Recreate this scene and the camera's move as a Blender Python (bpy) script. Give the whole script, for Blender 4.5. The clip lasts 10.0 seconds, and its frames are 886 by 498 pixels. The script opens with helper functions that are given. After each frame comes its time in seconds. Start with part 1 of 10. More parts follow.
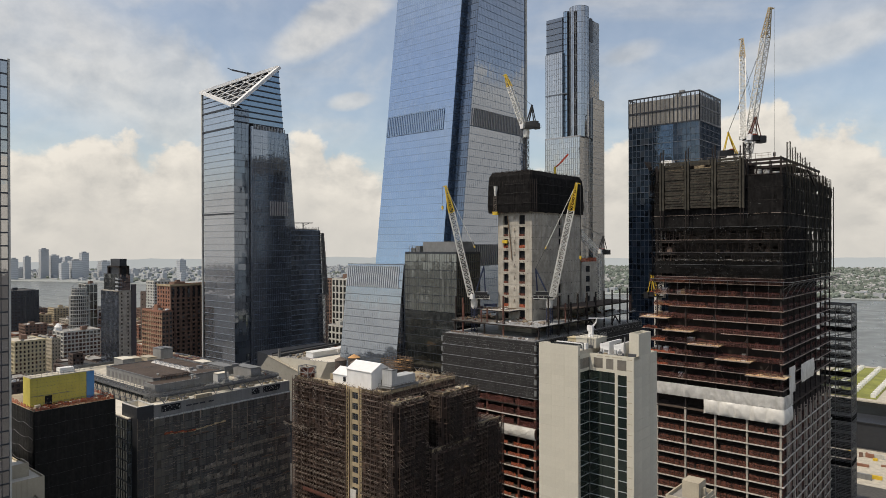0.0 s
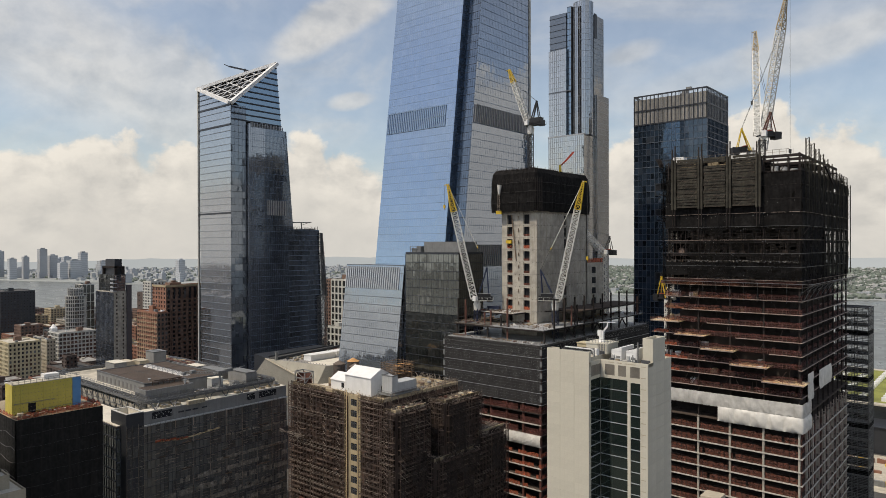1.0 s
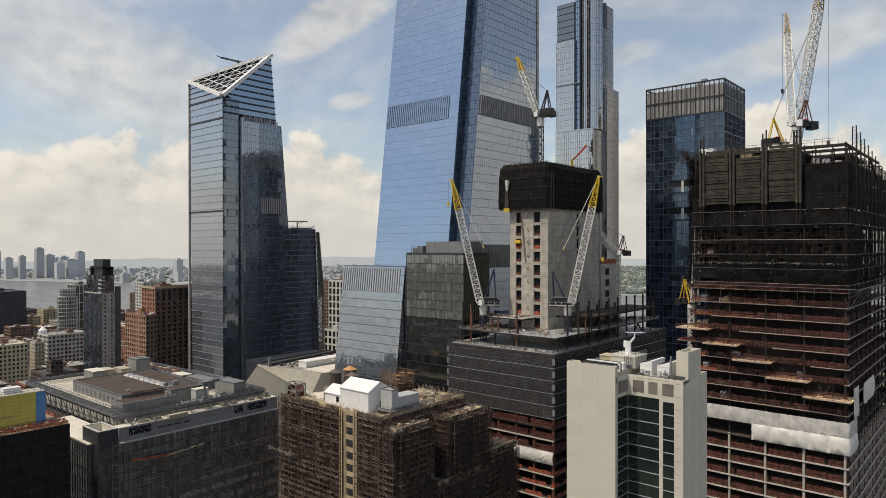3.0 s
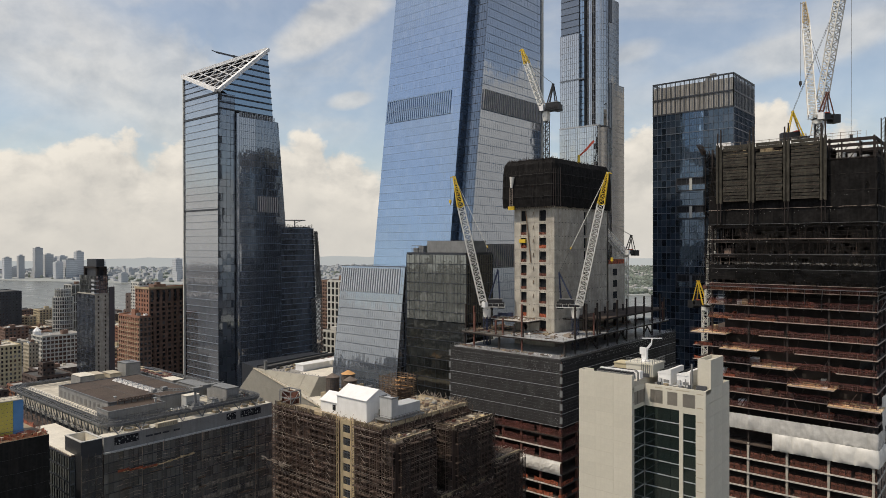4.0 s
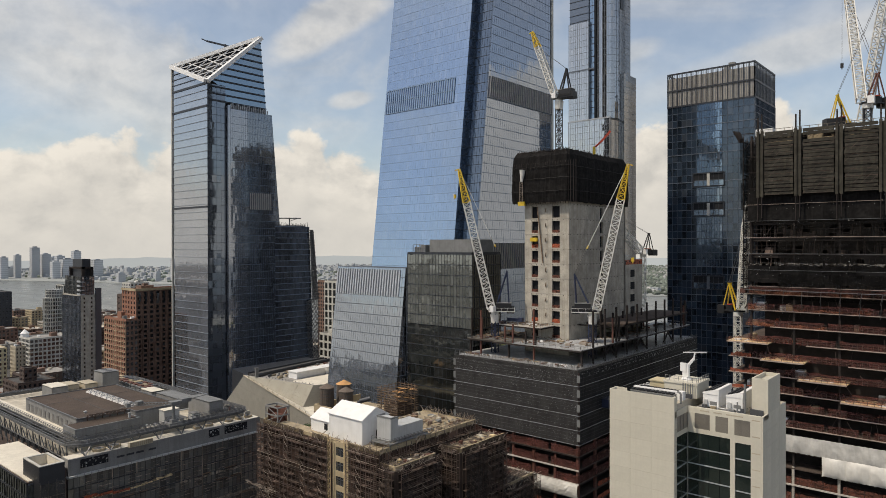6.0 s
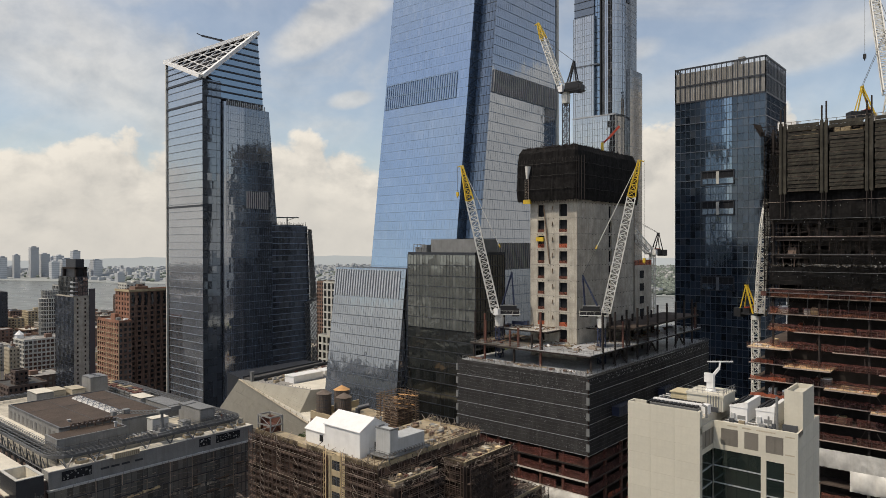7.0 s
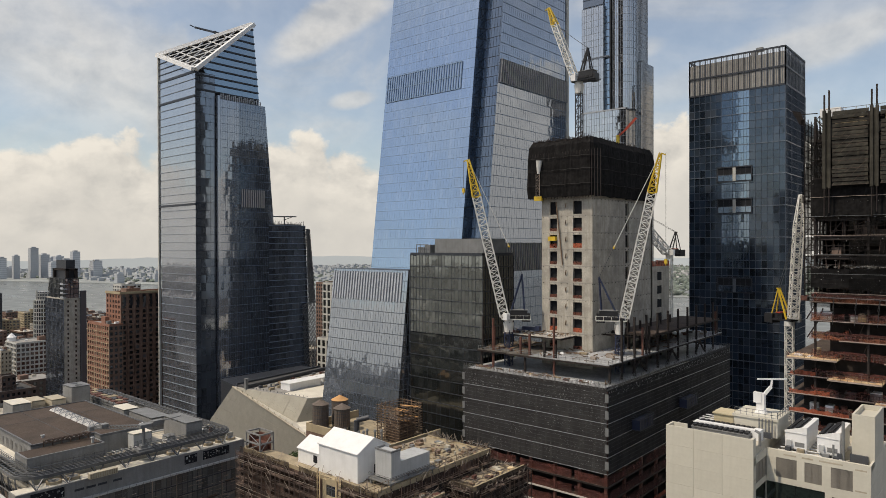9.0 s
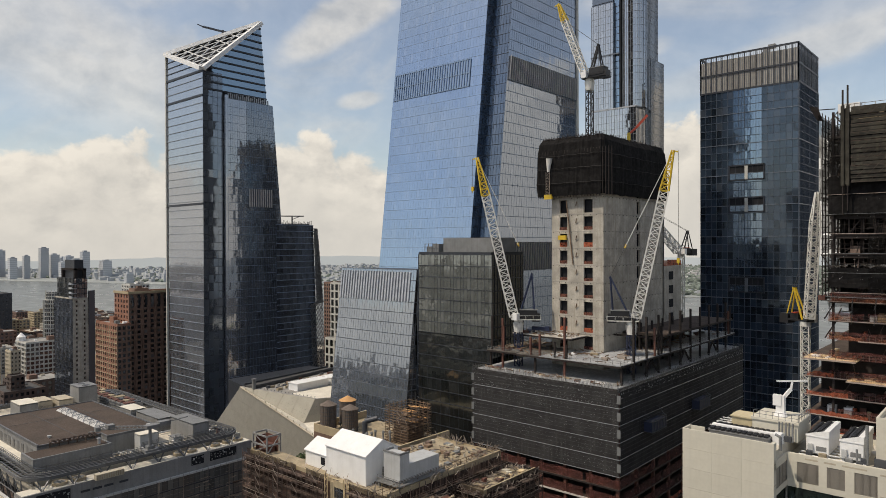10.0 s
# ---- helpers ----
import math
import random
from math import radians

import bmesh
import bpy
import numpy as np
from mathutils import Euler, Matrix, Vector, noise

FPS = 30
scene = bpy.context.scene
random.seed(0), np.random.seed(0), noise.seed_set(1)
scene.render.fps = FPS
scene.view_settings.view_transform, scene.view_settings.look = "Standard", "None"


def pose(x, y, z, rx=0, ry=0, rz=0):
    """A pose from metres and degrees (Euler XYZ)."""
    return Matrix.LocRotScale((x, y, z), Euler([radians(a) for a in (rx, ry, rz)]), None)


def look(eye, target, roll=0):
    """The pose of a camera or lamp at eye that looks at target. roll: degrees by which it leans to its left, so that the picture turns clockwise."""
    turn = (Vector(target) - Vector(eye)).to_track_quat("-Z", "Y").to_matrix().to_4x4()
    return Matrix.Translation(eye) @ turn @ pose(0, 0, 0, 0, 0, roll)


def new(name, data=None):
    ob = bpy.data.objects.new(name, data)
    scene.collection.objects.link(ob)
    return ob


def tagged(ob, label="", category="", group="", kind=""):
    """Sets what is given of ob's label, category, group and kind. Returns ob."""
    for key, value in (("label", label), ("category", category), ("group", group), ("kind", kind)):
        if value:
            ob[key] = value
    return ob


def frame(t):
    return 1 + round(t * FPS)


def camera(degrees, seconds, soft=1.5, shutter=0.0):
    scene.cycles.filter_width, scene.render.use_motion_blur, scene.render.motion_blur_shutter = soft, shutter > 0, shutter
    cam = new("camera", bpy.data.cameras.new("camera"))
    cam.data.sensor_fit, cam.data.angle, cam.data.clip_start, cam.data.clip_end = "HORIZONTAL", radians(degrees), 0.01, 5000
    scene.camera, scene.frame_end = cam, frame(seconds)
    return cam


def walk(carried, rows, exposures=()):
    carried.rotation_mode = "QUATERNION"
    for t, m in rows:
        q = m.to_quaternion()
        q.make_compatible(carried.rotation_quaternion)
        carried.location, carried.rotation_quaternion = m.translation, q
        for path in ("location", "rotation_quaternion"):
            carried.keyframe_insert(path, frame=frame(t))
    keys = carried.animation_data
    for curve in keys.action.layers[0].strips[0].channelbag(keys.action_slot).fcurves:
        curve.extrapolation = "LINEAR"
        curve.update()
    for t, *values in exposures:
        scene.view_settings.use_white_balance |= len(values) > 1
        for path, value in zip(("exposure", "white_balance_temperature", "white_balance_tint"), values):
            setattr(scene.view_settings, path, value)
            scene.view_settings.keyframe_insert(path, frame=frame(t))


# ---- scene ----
cam = camera(66.9, 10.0, soft=0.65)
METRES, EYE, TILT, LEAN, TURN = 100.0, 135.0, 0.0, 0.0, 40.6
ROWS = [
    (0.0, 0.0, 0.0, 0.0, -0.0, -0.22, 0.16),
    (0.5, -0.005, 0.0511, 0.0005, -0.01, -0.22, 0.14),
    (1.0, -0.0096, 0.1041, 0.0014, -0.01, -0.22, 0.13),
    (1.5, -0.0143, 0.1583, 0.0018, -0.02, -0.21, 0.11),
    (2.0, -0.0187, 0.2141, 0.0023, -0.02, -0.22, 0.1),
    (2.5, -0.0233, 0.2711, 0.0022, -0.03, -0.22, 0.08),
    (4.0, -0.035, 0.4489, 0.0027, -0.03, -0.28, 0.08),
    (4.5, -0.0394, 0.5088, 0.0022, -0.03, -0.29, 0.07),
    (5.0, -0.0435, 0.5693, 0.0012, -0.03, -0.29, 0.08),
    (5.5, -0.0472, 0.6289, 0.0008, -0.04, -0.31, 0.09),
    (7.0, -0.0571, 0.7981, 0.0009, -0.0, -0.33, 0.08),
    (7.5, -0.0605, 0.8504, 0.0006, 0.01, -0.31, 0.09),
    (8.0, -0.0641, 0.8989, 0.0003, 0.04, -0.3, 0.12),
    (8.5, -0.0675, 0.9402, 0.0002, 0.07, -0.31, 0.14),
    (9.0, -0.0703, 0.9703, 0.0006, 0.11, -0.32, 0.14),
    (9.5, -0.0725, 0.9892, -0.0005, 0.17, -0.33, 0.16),
    (10.0, -0.074, 0.9969, -0.0019, 0.77, -0.33, 0.19),
]
walk(cam, [(t, pose(0, 0, EYE, TILT, LEAN, TURN) @ pose(METRES * x, METRES * y, METRES * z, 90 + pitch, roll, yaw)) for t, x, y, z, yaw, pitch, roll in ROWS],
     exposures=[(0.0, -0.08, 7150, 10.8), (10.0, -0.08, 7250, 10.8)])

# ---- sky, sun ----
SUN_AZ = (-0.42, -0.91)          # towards the sun, on the plan
SUN_EL = 58.0
# heaped clouds round the horizon (bearing in degrees, tangent of the crest's height), and thin high veils
# (bearing, height, slope, half length, half width, weight)
CLOUD_CREST = (
    (-179, 0.11), (-100, 0.1), (-50, 0.13), (-33.4, 0.138), (-30.3, 0.133), (-28.7, 0.153), (-26.0, 0.163), (-23.7, 0.144),
    (-22.2, 0.174), (-20.3, 0.165), (-17.0, 0.149), (-13.5, 0.172), (-11.2, 0.174), (-9.8, 0.144), (-7.8, 0.161), (-4.5, 0.126),
    (8.0, 0.121), (13.5, 0.147), (18.9, 0.195), (23.5, 0.203), (25.3, 0.214), (27.0, 0.206), (28.1, 0.158), (29.7, 0.171),
    (31.3, 0.163), (32.7, 0.123), (45, 0.12), (66, 0.25), (85, 0.28), (96, 0.11), (179, 0.11),
)
CLOUD_VEILS = (
    (-29.6, 0.26, -0.45, 0.32, 0.101, 0.42),
    (-9.5, 0.324, 0.58, 0.126, 0.035, 0.5),
    (-7.8, 0.215, 0.2, 0.04, 0.014, 0.4),
    (15.4, 0.274, 0.2, 0.051, 0.019, 0.3),
    (25.5, 0.247, 0.22, 0.278, 0.03, 0.22),
    (31.1, 0.285, 0.3, 0.135, 0.051, 0.2),
)
world = bpy.data.worlds.new("sky")
scene.world = world
world.use_nodes = True


def build_sky(nt):
    nt.nodes.clear()
    N, L = nt.nodes.new, nt.links.new

    def math_node(op, a, b=None, c=None, clamp=False):
        n = N("ShaderNodeMath")
        n.operation, n.use_clamp = op, clamp
        for i, v in enumerate((a, b, c)):
            if v is None:
                continue
            if isinstance(v, (int, float)):
                n.inputs[i].default_value = v
            else:
                L(v, n.inputs[i])
        return n.outputs[0]

    def smooth(v, lo, hi):
        n = N("ShaderNodeMapRange")
        n.interpolation_type = "SMOOTHSTEP"
        L(v, n.inputs[0])
        n.inputs[1].default_value, n.inputs[2].default_value = lo, hi
        return n.outputs[0]

    def noise_node(vec, scale, detail, rough, dist=0.0):
        n = N("ShaderNodeTexNoise")
        L(vec, n.inputs["Vector"])
        n.inputs["Scale"].default_value, n.inputs["Detail"].default_value = scale, detail
        n.inputs["Roughness"].default_value, n.inputs["Distortion"].default_value = rough, dist
        return n.outputs["Fac"]

    tc = N("ShaderNodeTexCoord")
    sep = N("ShaderNodeSeparateXYZ")
    L(tc.outputs["Generated"], sep.inputs[0])
    up = sep.outputs["Z"]
    sky = N("ShaderNodeTexSky")
    sky.sky_type, sky.sun_disc = "NISHITA", False
    sky.sun_elevation = radians(SUN_EL)
    sky.sun_rotation = math.atan2(SUN_AZ[0], SUN_AZ[1])
    sky.air_density, sky.dust_density, sky.ozone_density = 1.0, 1.4, 1.6
    blue = N("ShaderNodeBackground")
    L(sky.outputs[0], blue.inputs[0])
    blue.inputs[1].default_value = 0.15
    # bearing from the flight's line of sight, to its right, and the tangent of the height above the horizon
    flat = N("ShaderNodeVectorMath")
    flat.operation = "DOT_PRODUCT"
    L(tc.outputs["Generated"], flat.inputs[0])
    flat.inputs[1].default_value = (math.cos(radians(TURN)), math.sin(radians(TURN)), 0)
    ahead = N("ShaderNodeVectorMath")
    ahead.operation = "DOT_PRODUCT"
    L(tc.outputs["Generated"], ahead.inputs[0])
    ahead.inputs[1].default_value = (-math.sin(radians(TURN)), math.cos(radians(TURN)), 0)
    right, fore = flat.outputs["Value"], ahead.outputs["Value"]
    bearing = math_node("ARCTAN2", right, fore)
    level = math_node("SQRT", math_node("ADD", math_node("MULTIPLY", right, right), math_node("MULTIPLY", fore, fore)))
    rise = math_node("DIVIDE", up, math_node("MAXIMUM", level, 0.02))
    # crest of the heaped clouds round the horizon: (degrees, tangent of its height)
    crest = N("ShaderNodeValToRGB")
    stops = CLOUD_CREST
    ramp_el = crest.color_ramp.elements
    while len(ramp_el) < len(stops):
        ramp_el.new(0.5)
    for e, (deg, h) in zip(ramp_el, stops):
        e.position, e.color = deg / 360 + 0.5, (h * 2, h * 2, h * 2, 1)
    L(math_node("MULTIPLY_ADD", bearing, 0.5 / math.pi, 0.5), crest.inputs[0])
    top = math_node("MULTIPLY", crest.outputs[0], 0.5)
    m1 = N("ShaderNodeMapping")
    L(tc.outputs["Generated"], m1.inputs[0])
    m1.inputs["Scale"].default_value = (1, 1, 1.35)
    m1.inputs["Location"].default_value = (0.35, 0.0, 0.0)
    big = noise_node(m1.outputs[0], 13.0, 9, 0.56, 0.15)
    inside = math_node("ADD", math_node("SUBTRACT", top, rise), math_node("MULTIPLY", math_node("SUBTRACT", big, 0.5), 0.17))
    heap = smooth(inside, -0.002, 0.030)
    # thin high cloud: loose veils and a few streaks
    m2 = N("ShaderNodeMapping")
    L(tc.outputs["Generated"], m2.inputs[0])
    m2.inputs["Rotation"].default_value = (0.3, 0.5, 0.4)
    m2.inputs["Scale"].default_value = (1.0, 2.6, 3.4)
    veil = noise_node(m2.outputs[0], 2.6, 8, 0.58, 0.5)
    thin = math_node("MULTIPLY_ADD", smooth(veil, 0.42, 0.75), 0.34, 0.16)
    for deg, h, slope, ra, rb, weight in CLOUD_VEILS:
        dx = math_node("SUBTRACT", bearing, radians(deg))
        dy = math_node("SUBTRACT", rise, h)
        c, s = math.cos(slope), math.sin(slope)
        u = math_node("DIVIDE", math_node("ADD", math_node("MULTIPLY", dx, c), math_node("MULTIPLY", dy, s)), ra)
        v = math_node("DIVIDE", math_node("SUBTRACT", math_node("MULTIPLY", dy, c), math_node("MULTIPLY", dx, s)), rb)
        d = math_node("ADD", math_node("MULTIPLY", u, u), math_node("MULTIPLY", v, v))
        d = math_node("ADD", d, math_node("MULTIPLY", math_node("SUBTRACT", veil, 0.5), 4.0))
        thin = math_node("ADD", thin, math_node("MULTIPLY", smooth(d, 1.1, 0.0), weight))
    thin = math_node("MINIMUM", thin, 0.9)
    haze = smooth(rise, 0.19, -0.01)
    cover = math_node("MAXIMUM", math_node("MAXIMUM", heap, thin), math_node("MULTIPLY", haze, 0.8))
    # cloud shading: bright crowns, greyer bellies that melt into the haze
    m3 = N("ShaderNodeMapping")
    L(tc.outputs["Generated"], m3.inputs[0])
    m3.inputs["Location"].default_value = (0.344, -0.010, 0.022)
    m3.inputs["Scale"].default_value = (1, 1, 1.35)
    above = noise_node(m3.outputs[0], 13.0, 6, 0.56, 0.15)
    lit = math_node("MULTIPLY_ADD", math_node("SUBTRACT", big, above), 3.2, 0.60, clamp=True)
    deep = smooth(inside, 0.02, 0.16)
    lit = math_node("MULTIPLY_ADD", math_node("SUBTRACT", 0.22, lit), math_node("MULTIPLY", deep, 0.8), lit, clamp=True)
    ramp = N("ShaderNodeMix")
    ramp.data_type = "RGBA"
    L(lit, ramp.inputs[0])
    ramp.inputs[6].default_value, ramp.inputs[7].default_value = (3.85, 3.93, 3.96, 1), (5.75, 5.70, 5.50, 1)
    cloud = N("ShaderNodeBackground")
    L(ramp.outputs[2], cloud.inputs[0])
    cloud.inputs[1].default_value = 0.15
    mix = N("ShaderNodeMixShader")
    L(cover, mix.inputs[0]), L(blue.outputs[0], mix.inputs[1]), L(cloud.outputs[0], mix.inputs[2])
    L(mix.outputs[0], N("ShaderNodeOutputWorld").inputs[0])


build_sky(world.node_tree)
sun = new("sun", bpy.data.lights.new("sun", "SUN"))
sun.data.energy, sun.data.angle, sun.data.color = 3.0, radians(0.53), (1.0, 0.93, 0.82)
_e = radians(SUN_EL)
_h = math.hypot(*SUN_AZ)
sun.matrix_world = look((0, 0, 600), (-SUN_AZ[0] / _h * math.cos(_e), -SUN_AZ[1] / _h * math.cos(_e), 600 - math.sin(_e)))

# ---- materials ----
def surface(name, color, rough=0.8, metal=0.0, vary=0.15, scale=0.4, fine=6.0, bump=0.15, island=0.0, obrand=0.0, streak=0.0, stain=(0.5, 0.47, 0.42), ior=1.5, mesh=0.0):
    """A weathered surface: large blotches, fine grain, streaks down the wall, and a different tone for each piece."""
    m = bpy.data.materials.new(name)
    m.use_nodes = True
    nt = m.node_tree
    N, L = nt.nodes.new, nt.links.new
    b = nt.nodes["Principled BSDF"]
    b.inputs["Roughness"].default_value, b.inputs["Metallic"].default_value, b.inputs["IOR"].default_value = rough, metal, ior
    tc = N("ShaderNodeTexCoord")

    def noise_fac(s, detail, squash=1.0):
        mp = N("ShaderNodeMapping")
        mp.inputs["Scale"].default_value = (s, s, s * squash)
        L(tc.outputs["Object"], mp.inputs[0])
        n = N("ShaderNodeTexNoise")
        n.inputs["Scale"].default_value, n.inputs["Detail"].default_value = 1.0, detail
        L(mp.outputs[0], n.inputs["Vector"])
        return n.outputs["Fac"]

    def mixed(fac, a, c, kind="MIX"):
        n = N("ShaderNodeMix")
        n.data_type, n.blend_type = "RGBA", kind
        if isinstance(fac, float):
            n.inputs[0].default_value = fac
        else:
            L(fac, n.inputs[0])
        for i, v in ((6, a), (7, c)):
            if isinstance(v, tuple):
                n.inputs[i].default_value = (*v, 1)
            else:
                L(v, n.inputs[i])
        return n.outputs[2]

    def ranged(v, lo, hi, a, c):
        n = N("ShaderNodeMapRange")
        L(v, n.inputs[0])
        for i, x in enumerate((lo, hi, a, c)):
            n.inputs[i + 1].default_value = x
        return n.outputs[0]

    big, grain = noise_fac(scale, 4), noise_fac(fine, 5)
    lo = tuple(c * (1 - vary) for c in color)
    hi = tuple(min(1, c * (1 + vary)) for c in color)
    col = mixed(ranged(big, 0.3, 0.7, 0, 1), lo, hi)
    col = mixed(ranged(grain, 0.35, 0.7, 0, min(.9, vary * 1.7)), col, tuple(c * 0.6 for c in color))
    if streak:
        s = noise_fac(1.3, 5, 0.06)
        col = mixed(ranged(s, 0.5, 0.72, 0, streak), col, tuple(c * t for c, t in zip(color, stain)))
    for amount, node, out in ((island, "ShaderNodeNewGeometry", "Random Per Island"), (obrand, "ShaderNodeObjectInfo", "Random")):
        if amount:
            r = N(node).outputs[out]
            v = N("ShaderNodeHueSaturation")
            L(ranged(r, 0, 1, 1 - amount, 1 + amount), v.inputs["Value"])
            L(col, v.inputs["Color"])
            col = v.outputs[0]
    L(col, b.inputs["Base Color"])
    L(ranged(grain, 0.3, 0.7, max(0.02, rough - 0.1), min(1, rough + 0.1)), b.inputs["Roughness"])
    if bump:
        bp = N("ShaderNodeBump")
        bp.inputs["Strength"].default_value, bp.inputs["Distance"].default_value = bump, 0.08
        L(grain, bp.inputs["Height"])
        L(bp.outputs[0], b.inputs["Normal"])
    if mesh:
        # open weave: gaps that let the light through, wider where the cloth is worn
        gap = N("ShaderNodeBsdfTransparent")
        mix = N("ShaderNodeMixShader")
        worn = noise_fac(0.55, 3)
        L(ranged(worn, 0.32, 0.72, mesh * 0.5, min(1, mesh * 1.6)), mix.inputs[0])
        L(b.outputs[0], mix.inputs[1]), L(gap.outputs[0], mix.inputs[2])
        L(mix.outputs[0], nt.nodes["Material Output"].inputs[0])
    return m


def coated_glass(name, tint, body, mirror=0.55, rough=0.04, wave=0.02, vary=0.35, lightroom=0.08):
    """Curtain-wall glass: a tinted mirror coat over a dark room, slightly wavy, each pane a little different."""
    m = bpy.data.materials.new(name)
    m.use_nodes = True
    nt = m.node_tree
    N, L = nt.nodes.new, nt.links.new
    b = nt.nodes["Principled BSDF"]
    geo = N("ShaderNodeNewGeometry")
    rnd = geo.outputs["Random Per Island"]
    tc = N("ShaderNodeTexCoord")
    n = N("ShaderNodeTexNoise")
    n.inputs["Scale"].default_value, n.inputs["Detail"].default_value = 0.35, 3
    L(tc.outputs["Object"], n.inputs["Vector"])
    # rooms behind: most dark, a few with pale blinds
    ramp = N("ShaderNodeValToRGB")
    e = ramp.color_ramp.elements
    e[0].position, e[0].color = 0.0, (*[c * (1 - vary) for c in body], 1)
    e[1].position, e[1].color = 0.86, (*[c * (1 + vary) for c in body], 1)
    e2 = ramp.color_ramp.elements.new(0.93)
    e2.color = (*[min(1, c + lightroom) for c in body], 1)
    L(rnd, ramp.inputs[0])
    mirror_bsdf = N("ShaderNodeBsdfGlossy")
    mirror_bsdf.inputs["Color"].default_value = (*tint, 1)
    mirror_bsdf.inputs["Roughness"].default_value = rough
    L(ramp.outputs[0], b.inputs["Base Color"])
    b.inputs["Roughness"].default_value = 0.15
    bp = N("ShaderNodeBump")
    bp.inputs["Strength"].default_value, bp.inputs["Distance"].default_value = wave, 1.0
    L(n.outputs["Fac"], bp.inputs["Height"])
    L(bp.outputs[0], mirror_bsdf.inputs["Normal"])
    fr = N("ShaderNodeFresnel")
    fr.inputs[0].default_value = 1.6
    add = N("ShaderNodeMath")
    add.operation, add.use_clamp = "MULTIPLY_ADD", True
    L(fr.outputs[0], add.inputs[0])
    add.inputs[1].default_value, add.inputs[2].default_value = 1.0 - mirror, mirror
    mix = N("ShaderNodeMixShader")
    L(add.outputs[0], mix.inputs[0]), L(b.outputs[0], mix.inputs[1]), L(mirror_bsdf.outputs[0], mix.inputs[2])
    L(mix.outputs[0], nt.nodes["Material Output"].inputs[0])
    return m


